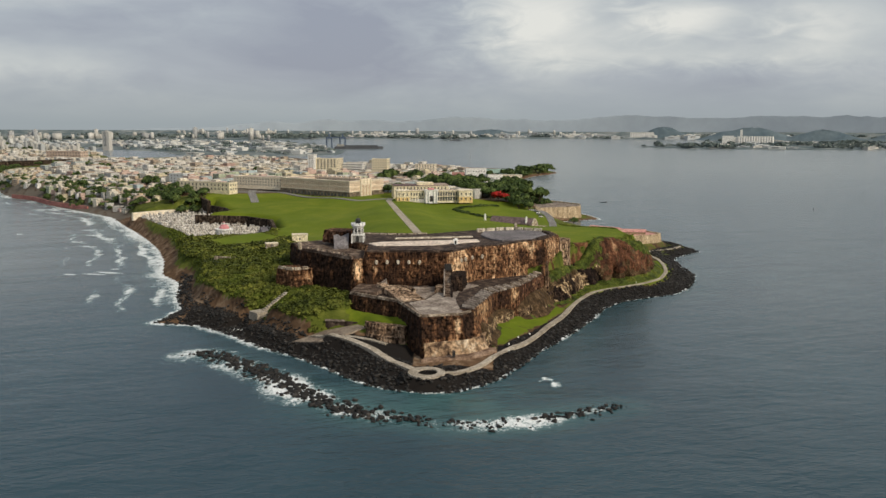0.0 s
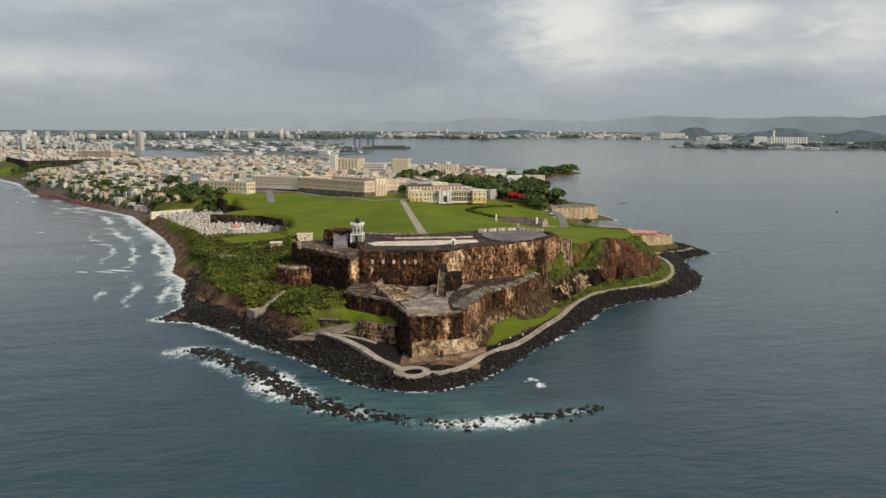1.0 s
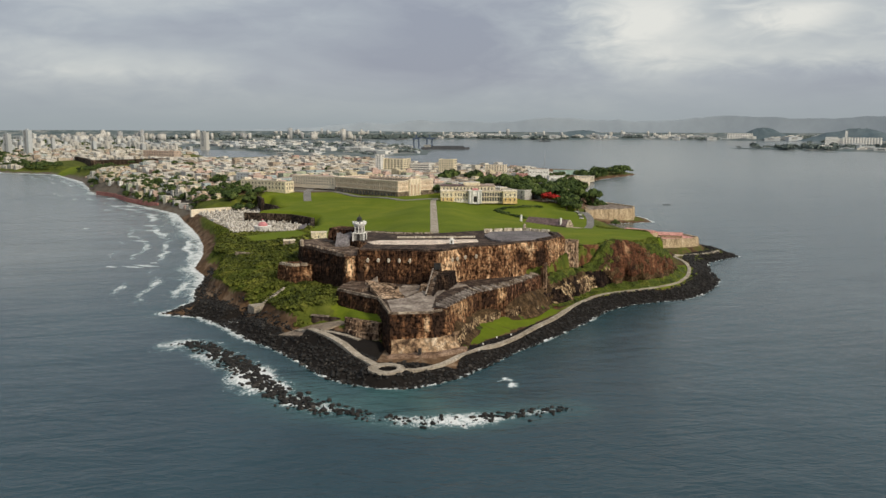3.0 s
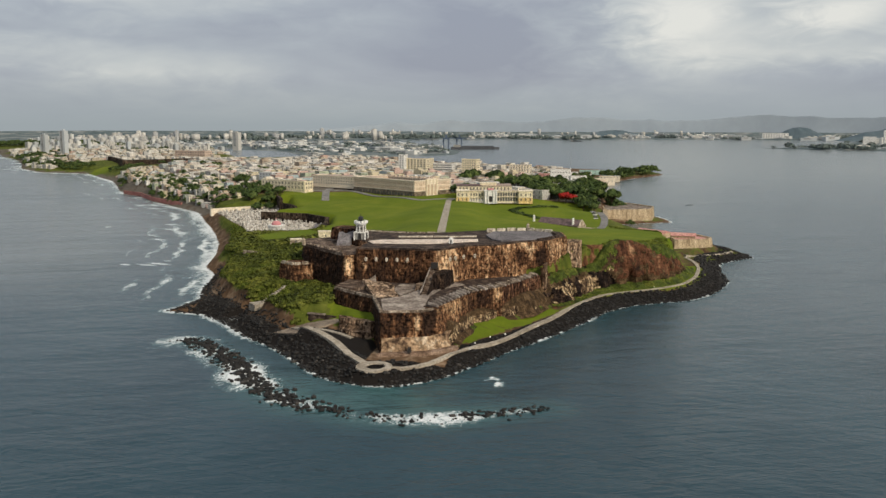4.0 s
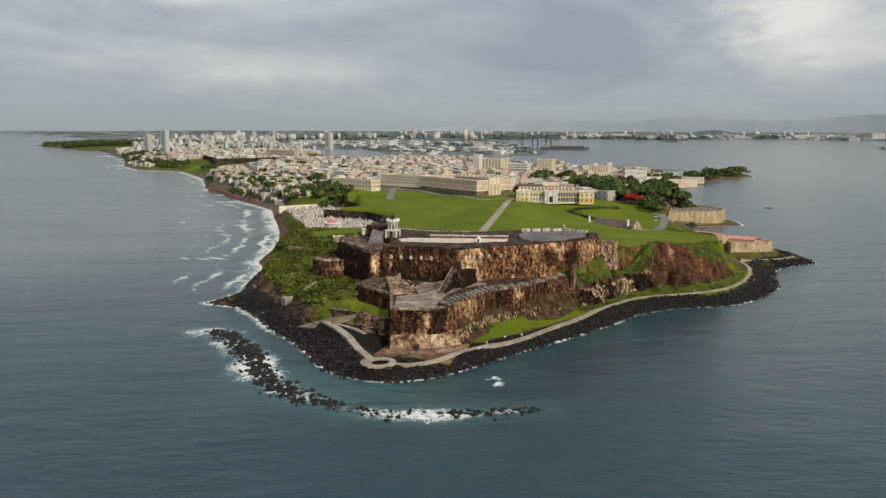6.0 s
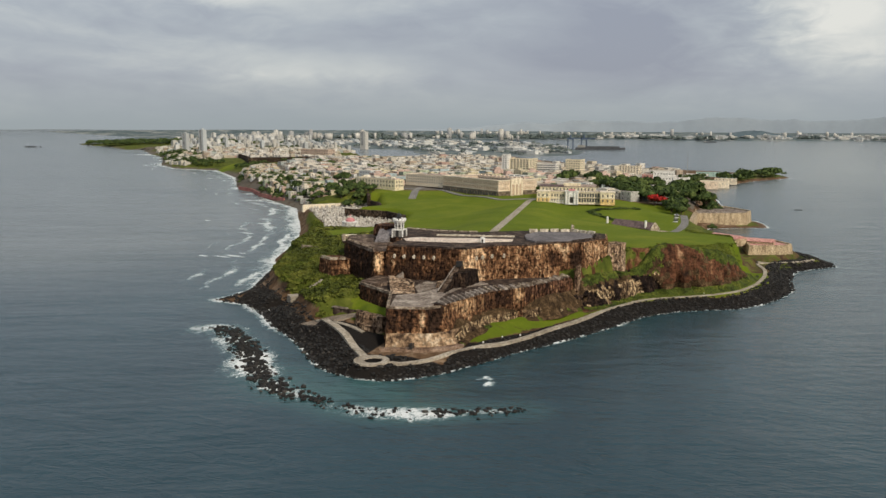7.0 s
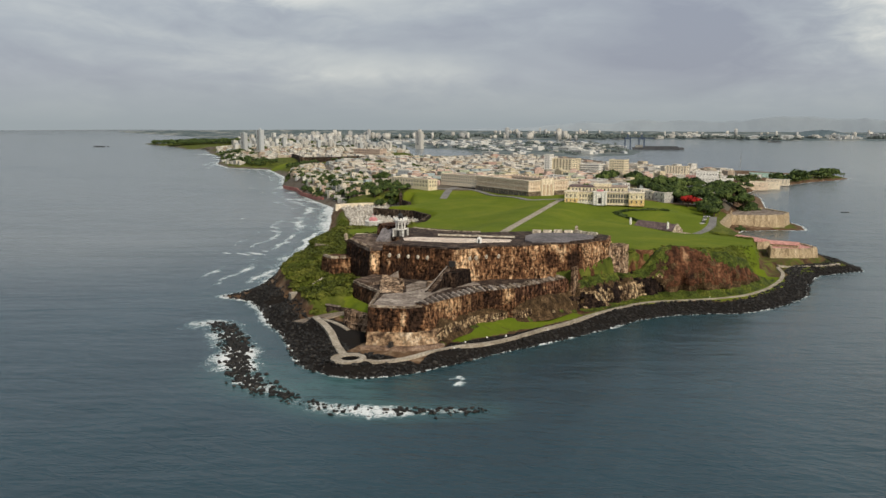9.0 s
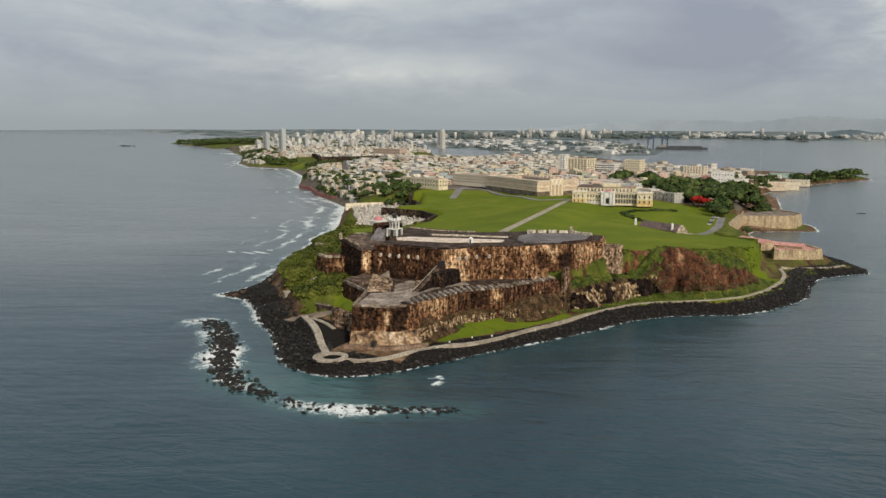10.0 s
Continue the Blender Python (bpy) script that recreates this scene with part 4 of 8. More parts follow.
def reef_boulders():
    rng = np.random.default_rng(5)
    spots = []
    for (ax, ay), (bx, by) in zip(REEF, REEF[1:]):
        n = int(math.dist((ax, ay), (bx, by)) * 4.4)
        for _ in range(n):
            k = rng.random()
            x, y = ax + (bx - ax) * k, ay + (by - ay) * k
            wide = 7.0 if x < -20 else 4.6
            if rng.random() < (0.10 if x < -30 else 0.35 if x < -5 else 0.72 if x < 38 else 0.5):
                continue
            dx, dy = rng.normal(0, wide / 2), rng.normal(0, wide / 2)
            s = rng.uniform(0.5, 1.7) * (1.1 if x < -20 else 0.9)
            spots.append((x + dx, y + dy, 0.2 * s, s))
    return heap("reef_boulders", spots, M_ROCK, "black reef rocks standing in white foam", "reef")


reef_boulders()

# ---- the fort ----
M_COURT = surf("pinkish_court_paving", [(0.35, (0.52, 0.42, 0.35)), (0.6, (0.74, 0.64, 0.55))], 0.12, fine=0.8, bump=0.1)
M_STRIPE = surf("weathered_breastwork_plaster", [(0.35, (0.05, 0.036, 0.028)), (0.5, (0.20, 0.155, 0.115)), (0.65, (0.46, 0.39, 0.31))], 0.35, fine=1.8, vary=0.5)
M_CREAMWALL = surf("bleached_cream_plaster", [(0.34, (0.24, 0.20, 0.16)), (0.48, (0.52, 0.46, 0.37)), (0.64, (0.70, 0.64, 0.54))], 0.5, fine=1.8, vary=0.4)
M_WALK = surf("pale_grey_battery_paving", [(0.34, (0.155, 0.125, 0.105)), (0.5, (0.28, 0.235, 0.20)), (0.64, (0.40, 0.35, 0.30))], 0.14, fine=0.8, bump=0.2)
M_RUST = surf("brown_rubble_terrace", [(0.34, (0.030, 0.019, 0.014)), (0.5, (0.10, 0.068, 0.05)), (0.66, (0.26, 0.20, 0.155))], 0.22, fine=1.1, vary=0.5)
M_LEDGE = surf("pinkish_ledge", [(0.35, (0.11, 0.068, 0.045)), (0.5, (0.23, 0.155, 0.11)), (0.66, (0.34, 0.25, 0.19))], 0.2, fine=1.0)
M_RUBBLE = fort_stone("pale_rubble_wall", (0.055, 0.034, 0.024), (0.20, 0.134, 0.089), (0.40, 0.296, 0.211), (0.58, 0.458, 0.348), 0.01)
M_FOOTING = surf("cream_plastered_footing", [(0.36, (0.045, 0.028, 0.019)), (0.44, (0.20, 0.13, 0.08)), (0.55, (0.34, 0.235, 0.145)), (0.68, (0.58, 0.48, 0.36))], 0.24, fine=0.7, detail=7.0, stretch=(1, 1, 0.6), bump=0.5, vary=0.5)
M_RUIN = fort_stone("red_brown_rubble", (0.02, 0.011, 0.008), (0.085, 0.041, 0.025), (0.17, 0.096, 0.062), (0.34, 0.229, 0.160))
LEFT = [(-84, 488), (-49, 455), (-43, 460.5), (-43.5, 486), (-57, 501), (-69, 521), (-64, 544), (-96, 520)]
UPPER = [(-44, 461), (-42, 456.5), (-12, 458), (5, 457), (19, 478), (34, 484), (48, 499), (64, 511), (75, 535), (72, 556), (45, 573), (18, 556), (-10, 538), (-62, 545), (-70, 520), (-58, 500), (-45, 485)]
# the sea battery's outline at its top and at its foot
LOWER = [(-50, 433.5), (-22, 412), (-10.5, 379.5), (9, 384.5), (14.5, 391.5), (26.5, 433), (41.5, 451), (48, 464), (61, 494), (50, 492), (20, 474), (5, 456), (-44, 460)]
LOWER_FOOT = [(-52, 431), (-24, 409), (-8, 371.5), (12, 378.5), (21.5, 387), (28, 432), (43, 449.5), (50, 463), (63, 493), (50, 492), (20, 474), (5, 456), (-46, 460)]


def bumps(rows):
    """Clean, stained and shade-dark stretches of a wall: place, half widths and weight of each."""
    def bare(c):
        return sum(w * math.exp(-((c.x - x) / rx) ** 2 - ((c.z - z) / rz) ** 2) for x, z, rx, rz, w in rows)
    return bare


def upper_tone(c):
    """Black below; the shaded curtain painted darker, the turn to the light paler."""
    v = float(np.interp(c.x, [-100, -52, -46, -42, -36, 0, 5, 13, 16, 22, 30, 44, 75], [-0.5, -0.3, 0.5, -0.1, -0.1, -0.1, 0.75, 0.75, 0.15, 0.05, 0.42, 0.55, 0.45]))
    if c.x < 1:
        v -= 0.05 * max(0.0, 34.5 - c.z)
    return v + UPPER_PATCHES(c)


# The dark patch at x 60 paints the shade of the recess.
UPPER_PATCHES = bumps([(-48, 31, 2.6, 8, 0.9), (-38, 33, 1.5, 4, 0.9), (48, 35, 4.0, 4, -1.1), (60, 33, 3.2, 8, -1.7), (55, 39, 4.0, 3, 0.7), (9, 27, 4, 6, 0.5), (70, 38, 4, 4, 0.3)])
LOWER_PATCHES = bumps([(7.2, 18.5, 1.7, 6.0, 1.7), (2, 10, 14, 2.6, 1.3), (-34, 19, 9, 5, 0.55), (13, 18, 2.6, 8, -1.0), (22, 20, 5, 3, 0.7)])


def lower_tone(c):
    # Shade on the left side is put into the tone, over the weathering.
    side = -0.55 if c.x < -9.5 else -0.30 if c.x < 15 else 0.1
    return side + LOWER_PATCHES(c)


M_WALL_LIGHT = fort_stone("ochre_fort_stone", (0.030, 0.016, 0.011), (0.13, 0.067, 0.036), (0.32, 0.196, 0.108), (0.58, 0.420, 0.273))


def stained(ob, bare):
    a = ob.data.attributes.new("bare", "FLOAT", "POINT")
    a.data.foreach_set("value", [bare(v.co) for v in ob.data.vertices])
    return ob


def wall_mass(name, poly, z0, z1, parent, material=None, batter=2.0, rough=1.0, cols=4.0, rows=5, label="", seed=0, bare=None):
    ob = part(name, prism(bmesh.new(), poly, z0, z1, batter, rows, rough, cols, seed), material or M_WALL, parent, label)
    return stained(ob, bare) if bare else ob


def loft(top, foot, z0, z1, rows=8, cols=1.8, rough=0.8, seed=0):
    """A battered wall between an outline at its foot and one at its top, with uneven faces and a closed top."""
    bm = bmesh.new()
    if area2(top) < 0:
        top, foot = top[::-1], foot[::-1]
    pairs = []
    for k in range(len(top)):
        a, b, c, d = Vector(top[k]), Vector(top[(k + 1) % len(top)]), Vector(foot[k]), Vector(foot[(k + 1) % len(top)])
        n = max(1, round((b - a).length / cols))
        pairs += [(a + (b - a) * j / n, c + (d - c) * j / n) for j in range(n)]
    rings = []
    for r in range(rows + 1):
        f = r / rows
        ring = []
        for hi, lo in pairs:
            p = lo + (hi - lo) * f ** 0.8
            z = z0 + (z1 - z0) * f
            k = rough * (0 if r == rows else 1)
            ring.append(bm.verts.new((p.x + k * noise.noise((p.x * 0.27, p.y * 0.27, z * 0.3 + seed)), p.y + k * noise.noise((p.x * 0.27 + 40, p.y * 0.27, z * 0.3 + seed)), z)))
        rings.append(ring)
    n = len(pairs)
    for lo, hi in zip(rings, rings[1:]):
        for k in range(n):
            bm.faces.new((lo[k], lo[(k + 1) % n], hi[(k + 1) % n], hi[k]))
    bm.faces.new(rings[-1])
    return bm


def parapet(parent, line, z0, z1, thick, material, gap=0.0, every=0.0, name="parapet", label=""):
    """A breastwork along a line; every: distance between the embrasures cut into it, gap: their width. Each block is a piece."""
    for a, b in zip(line, line[1:]):
        a, b = Vector(a), Vector(b)
        t = (b - a).normalized(); n = Vector((-t.y, t.x))
        length = (b - a).length
        count = max(1, round(length / every)) if every else 1
        for k in range(count):
            p, q = a + t * (length * k / count + gap / 2), a + t * (length * (k + 1) / count - gap / 2)
            bm = bmesh.new()
            hz = z1 + 0.12 * math.sin(p.x * 3.1 + p.y)
            prism(bm, [tuple(p - n * thick / 2), tuple(q - n * thick / 2), tuple(q + n * thick / 2), tuple(p + n * thick / 2)], z0, hz, 0.15)
            part(name, bm, material, parent, label)


def build_fort():
    fort = thing("stone_fort", "old stone sea fort with stained battered walls", "fort")
    wall_mass("upper_wall", UPPER, 14.0, 42.4, fort, batter=2.6, rough=1.1, label="tall main wall streaked black and ochre", rows=14, cols=1.5, bare=upper_tone)
    wall_mass("left_wall", LEFT, 14.0, 38.6, fort, batter=2.4, rough=1.1, label="lower left bastion wall, black with weathering and painted shade", rows=12, cols=1.5, bare=upper_tone, seed=3)
    part("terrace", slab(bmesh.new(), inset(LEFT, 1.2), 38.0, 38.9), M_RUST, fort, "worn brown terrace of the left bastion")
    # terraces of the upper fort
    part("terrace", slab(bmesh.new(), inset(UPPER, 1.2), 41.5, 42.6), M_PARAPET, fort, "dark worn upper terrace")
    part("courtyard", slab(bmesh.new(), [(-44, 488), (-39, 479.5), (-6, 483), (22.5, 498.5), (21, 508), (-8, 502), (-38, 495)], 41.0, 43.0), M_COURT, fort, "pale paved gun terrace")
    part("gun_platform", slab(bmesh.new(), [(30, 506), (36, 501), (54, 506), (67, 527), (64, 544), (50, 552), (27, 543), (24, 526)], 41.0, 43.5), M_SLATE, fort, "grey upper gun platform")
    # breastworks
    parapet(fort, [(-41, 460), (-12, 461.5), (4, 460.5), (17.5, 481.5)], 41.0, 43.4, 4.5, M_PARAPET)
    parapet(fort, [(19, 480), (34, 486.5), (47, 501.5), (62, 513)], 41.0, 43.3, 2.6, M_PARAPET)
    parapet(fort, [(-83, 489), (-50, 457.5)], 38.2, 40.2, 2.4, M_RUST, 0.0, 0.0, "parapet", "low brown breastwork")
    parapet(fort, [(-82, 488.6), (-51, 458.7)], 40.0, 41.0, 1.2, M_STRIPE, 3.4, 4.9, "merlon")
    parapet(fort, [(22, 545), (48, 555), (66, 546)], 41.0, 45.0, 1.6, M_CREAMWALL, 1.5, 6.2, "merlon")
    parapet(fort, [(66, 546), (70, 530), (58, 508)], 41.0, 44.0, 1.8, M_PARAPET, 1.0, 5.0, "merlon")
    parapet(fort, [(-30, 510), (-8, 514), (19, 520)], 41.0, 43.5, 1.4, M_CREAMWALL, 0.5, 9.0, "merlon")
    parapet(fort, [(-62, 540), (-36, 532), (-10, 536)], 41.0, 43.2, 1.6, M_MERLON, 1.2, 6.0, "merlon")
    # tall ruined block behind the lighthouse
    wall_mass("keep_wall", [(-74, 512), (-62, 503), (-57, 507), (-57, 520), (-70, 523)], 40.5, 48.0, fort, M_RUIN, 0.8, 0.8, 2.0, 4, "reddish-brown ruined upper block")
    part("ramp", slab(bmesh.new(), [(-65, 491), (-57, 494), (-58, 507), (-67, 504)], 38.5, lambda x, y: 39.4 + (y - 491) * 0.5), M_SLATE, fort, "sloping grey slab beside the ruined block")
    # left outwork
    wall_mass("outwork", [(-97, 478), (-86, 471), (-77, 476), (-74, 486), (-84, 492), (-95, 488)], 14.0, 29.6, fort, batter=1.4, rough=0.8, label="low bastion of rough brown masonry")
    parapet(fort, [(-96, 478.5), (-86, 472), (-78, 476.5)], 29.4, 31.0, 1.5, M_MERLON, 1.2, 5.0, "merlon")
    # right-hand block at the cliff
    wall_mass("end_block", [(76, 534), (83, 540), (85, 550), (78, 554), (72, 548)], 14.0, 38.4, fort, M_RUBBLE, 0.8, 0.4, 3.0, 4, "pale squared end block")
    wall_mass("cliff_spur", [(62.4, 495), (63.8, 495), (64.6, 502), (63.2, 502)], 12.0, 30.5, fort, M_RUBBLE, 0.6, 0.4, 3.0, 5, "thin pale wall running down to the battery")
    # water battery
    stained(part("battery_wall", loft(LOWER, LOWER_FOOT, 3.0, 23.4, 14, 1.5, 0.9, 4), M_WALL, fort, "lower sea battery wall, stained black and white, left side shade-toned"), lower_tone)
    part("battery_floor", slab(bmesh.new(), inset(LOWER, 0.8), 23.0, 23.8), M_PARAPET, fort, "dark worn battery floor")
    part("battery_walk", slab(bmesh.new(), [(-9.4, 381.6), (7.8, 386.2), (9.5, 392), (7.5, 404), (6.5, 420), (9, 440), (20, 456), (14, 462), (4, 452), (-3, 434), (-8, 418), (-17, 409)], 23.6, 24.1), M_WALK, fort, "pale grey worn paving of the battery")
    part("battery_court", slab(bmesh.new(), [(-17, 436), (-9, 420), (-4, 436), (-2, 452), (-16, 452)], 23.6, 24.0), M_TERRACE, fort, "lower paved court behind the ramp")
    parapet(fort, [(-49, 434.5), (-22, 413.4), (-10.2, 381.2)], 23.4, 24.7, 1.4, M_STRIPE, label="worn stone coping")
    parapet(fort, [(-9.4, 380.9), (8.6, 385.5), (13.2, 391.5)], 23.4, 24.5, 1.0, M_STRIPE, label="worn stone coping")
    # thick breastwork of the right arm: ochre face, dark deck, pale slanting bars between the embrasures
    line = [Vector(p) for p in ((15.0, 392.5), (26.8, 433), (41.5, 451), (48.5, 465), (60, 492))]
    for seg, (a, b) in enumerate(zip(line, line[1:])):
        t = (b - a).normalized(); n = Vector((-t.y, t.x))
        deep, face = (7.4, M_WALL_LIGHT) if seg < 2 else (5.5, M_RUIN)
        m = (a - n * 0.5, b - n * 0.5, b + n * deep, a + n * deep)
        body = part("breastwork", prism(bmesh.new(), [tuple(c) for c in m], 16.5, 24.3, 0.3, 6, 0.5, 1.6, seg), face, fort, "ochre breastwork of the right arm" if seg < 2 else "brown broken breastwork of the right arm")
        stained(body, bumps([(20, 21, 7, 4, 0.45), (33, 21, 4, 6, -0.8), (39.5, 20, 2.6, 6, 0.6)]))
        part("deck", slab(bmesh.new(), [tuple(c) for c in (a + n * 0.2, b + n * 0.2, b + n * (deep - 0.2), a + n * (deep - 0.2))], 24.0, 24.5), M_PARAPET, body, "dark sloping top")
        count = max(1, round((b - a).length / (4.1 if seg == 0 else 3.4)))
        for k in range(count):
            p = a + (b - a) * ((k + 0.5) / count)
            if seg >= 2 and k % 4 == 3:
                continue
            w = 0.5 if seg == 0 else 0.8 + 0.25 * math.sin(5.0 * k)
            q = p + n * (deep - 0.6) + t * (2.4 if seg == 0 else 1.2 * math.sin(3.0 * k))
            bm = bmesh.new()
            lift = 0.3 * math.sin(7.0 * k + seg)
            lo = [bm.verts.new((*c, 24.0)) for c in (p - t * (w + 0.3), p + t * (w + 0.3), q + t * (w + 0.3), q - t * (w + 0.3))]
            hi = [bm.verts.new((*c, z)) for c, z in ((p - t * w + n * 0.2, 25.1), (p + t * w + n * 0.2, 25.1), (q + t * w, 25.9 + lift), (q - t * w, 25.9 + lift))]
            for i in range(4):
                bm.faces.new((lo[i], lo[(i + 1) % 4], hi[(i + 1) % 4], hi[i]))
            bm.faces.new(hi)
            part("merlon", bm, M_WALK if seg == 0 or k % 2 else M_STRIPE, fort)
    # ruined traverse of the left arm: a rubble ramp that falls towards the point
    bm = bmesh.new()
    rows = 7
    grid = []
    for i in range(rows + 1):
        f = i / rows
        row = []
        for j in range(5):
            g = j / 4
            x, y = -21 + 12 * g + (-15 + 4 * g) * f, 411 + 5 * g + (33 - 13 * g) * f
            row.append(bm.verts.new((x + 0.5 * noise.noise((x, y, 1.0)), y + 0.5 * noise.noise((x, y, 5.0)), 24.2 + (3.4 + 0.4 * math.sin(9 * g)) * f ** 0.8 + 0.4 * noise.noise((x * 0.5, y * 0.5, 9.0)) * f)))
        grid.append(row)
    for i in range(rows):
        for j in range(4):
            bm.faces.new((grid[i][j], grid[i][j + 1], grid[i + 1][j + 1], grid[i + 1][j]))
    rim = [grid[i][4] for i in range(rows + 1)] + [grid[rows][j] for j in range(3, -1, -1)] + [grid[i][0] for i in range(rows - 1, -1, -1)]
    low = [bm.verts.new((v.co.x + 0.3 * noise.noise((v.co.y, v.co.x, 0.0)), v.co.y, 23.2)) for v in rim]
    for k in range(len(rim) - 1):
        bm.faces.new((rim[k], rim[k + 1], low[k + 1], low[k]))
    stained(part("traverse", bm, M_RUBBLE, fort, "ruined sloping traverse of pale rubble"), lambda c: 0.2)
    part("wall_stub", prism(bmesh.new(), [(-22, 438), (-17.5, 434.5), (-14, 428), (-15.5, 427), (-20, 433), (-24, 437)], 23.4, 27.6, 0.3, 4, 0.5, 1.4), M_RUBBLE, fort, "broken pale wall at the ramp's head")
    part("arm_bank", prism(bmesh.new(), [(-49, 435), (-38, 427), (-30, 437), (-33, 449), (-46, 455)], 23.0, 25.4, 1.0, 3, 0.7, 2.0), M_RUST, fort, "brown rubble bank on the left arm")
    bm = bmesh.new()
    a = [(-38, 451, 23.6), (-30.5, 453, 23.6), (-31, 456, 23.6), (-37.5, 456, 23.6), (-31.5, 453, 28.0), (-31.5, 455.6, 28.0)]
    v = [bm.verts.new(c) for c in a]
    for f in ((0, 1, 4), (1, 2, 5, 4), (2, 3, 5), (3, 0, 4, 5), (0, 3, 2, 1)):
        bm.faces.new([v[i] for i in f])
    part("buttress", bm, M_WALK, fort, "small pale triangular buttress")
    # stairs up to a dark doorway in the main wall
    st = part("stair_tower", prism(bmesh.new(), [(4.8, 438), (10.5, 442), (13, 458), (4.8, 458)], 20, 32.0, 0.9, 5, 0.5, 1.8), M_BLACKWALL, fort, "dark stair tower against the main wall")
    for k in range(14):
        part("step", boxed(1.3, 4.4, 424 + k * 2.0, 426.4 + k * 2.0, 20, 24.2 + k * 0.64), M_RUST, st)
    part("stair_cheek", slab(bmesh.new(), [(4.4, 423), (5.3, 423), (5.3, 454), (4.4, 454)], 20, lambda x, y: 24.4 + (y - 423) * 0.30), M_BLACKWALL, st)
    # The left cheek is black stone to stand for its shaded side.
    part("stair_cheek", slab(bmesh.new(), [(0.7, 423), (1.3, 423), (1.3, 454), (0.7, 454)], 20, lambda x, y: 24.4 + (y - 423) * 0.30), M_BLACKWALL, st)
    part("coping", slab(bmesh.new(), [(0.5, 424), (1.2, 424), (1.2, 453), (0.5, 453)], 23, lambda x, y: 24.75 + (y - 423) * 0.30), M_WALK, st, "thin pale coping")
    part("doorway", boxed(1.0, 4.8, 455.0, 457.5, 32.6, 36.2), M_DARK, st, "dark doorway at the stair head")
    part("stair_foot", prism(bmesh.new(), [(-4, 436), (0.2, 434), (0.4, 441), (-3, 442)], 22, 27.4, 0.3, 3, 0.4, 1.6), M_RUBBLE, st, "pale broken block beside the steps")
    # broken walls under the small lawn
    part("bank_wall", prism(bmesh.new(), [(-39, 407), (-36.5, 401.8), (-27, 397.5), (-18.5, 394), (-17, 398), (-27, 401.5), (-35, 406)], 4, 15.3, 0.8, 7, 1.3, 1.5), M_RUBBLE, fort, "pale broken wall under the small lawn")
    part("bank_wall", prism(bmesh.new(), [(-37, 402), (-33, 396), (-25, 392), (-19, 392.5), (-21, 397.5), (-30, 400.5)], 4, 10.4, 1.6, 5, 1.3, 1.6), M_RUBBLE, fort, "lower broken wall of pale rubble")
    # pale plastered footing at the tip
    plinth = part("plinth", loft([(-8.8, 375.2), (11.2, 381.2), (19.4, 389.6), (22, 399), (10, 396), (-6, 386)], [(-7.4, 369.6), (12.6, 376.6), (24.2, 387), (25.4, 398), (10, 396), (-6, 386)], 2.0, 12.2, 8, 1.3, 0.7, 7), M_FOOTING, fort, "pale plastered footing of the sea battery")
    part("drain", boxed(4.6, 6.0, 371.6, 374.6, 6.6, 9.0), M_DARK, plinth, "small dark drain arch")
    wall_mass("ledge", [(-9.5, 368.6), (13.5, 374.6), (26, 386), (26, 391), (20, 390), (10, 381), (-8, 374)], 2.0, 6.2, fort, M_LEDGE, 0.5, 0.4, 2.0, 3, "low pinkish-brown ledge at the wall's foot")
    # gun ports along the top of the main wall
    for x, y in ((-37, 456.2), (-31, 456.4), (-25, 456.7), (-19, 457.0), (-13, 457.2), (10.5, 464.5), (13.0, 468.3), (17.0, 474.2), (23.0, 478.8)):
        bm = bmesh.new()
        bmesh.ops.create_cone(bm, cap_ends=True, segments=12, radius1=0.85, radius2=0.7, depth=1.2, matrix=Matrix.Translation((x, y - 0.9, 37.0)) @ Matrix.Diagonal((1, 1, 1.5, 1)) @ Matrix.Rotation(radians(90), 4, "X"))
        part("gun_port", bm, M_CREAMWALL, fort, "pale arched gun port")
    return fort


build_fort()


def sentry_box(x, y, z, s=1.0):
    e = thing("sentry_box", "small domed stone sentry box on the wall", "sentry box", at=(x, y, z))
    part("body", cone(bmesh.new(), 0, 0, 0, 3.2 * s, 1.2 * s, 1.15 * s, 10), M_MERLON, e)
    part("dome", cone(bmesh.new(), 0, 0, 3.2 * s, 4.6 * s, 1.35 * s, 0.15, 10), M_MERLON, e)
    part("bracket", cone(bmesh.new(), 0, 0, -2.0 * s, 0, 0.3, 1.2 * s, 10), M_PARAPET, e)
    return e


def kiosk(x, y, z):
    e = thing("kiosk", "small white kiosk on the gun terrace", "kiosk", at=(x, y, z))
    part("wall", boxed(-1.1, 1.1, -1.1, 1.1, -0.2, 2.6, bevel=0.08), M_BRIGHT, e)
    part("roof", cone(bmesh.new(), 0, 0, 2.6, 3.7, 1.7, 0.1, 4), M_WHITE, e)
    part("doorway", boxed(-0.5, 0.5, -1.16, -1.0, 0, 2.0), M_DARK, e)
    return e


kiosk(7.5, 487, 43.0)
sentry_box(-85, 488, 39.5)
sentry_box(49, 557, 43.8, 0.9)


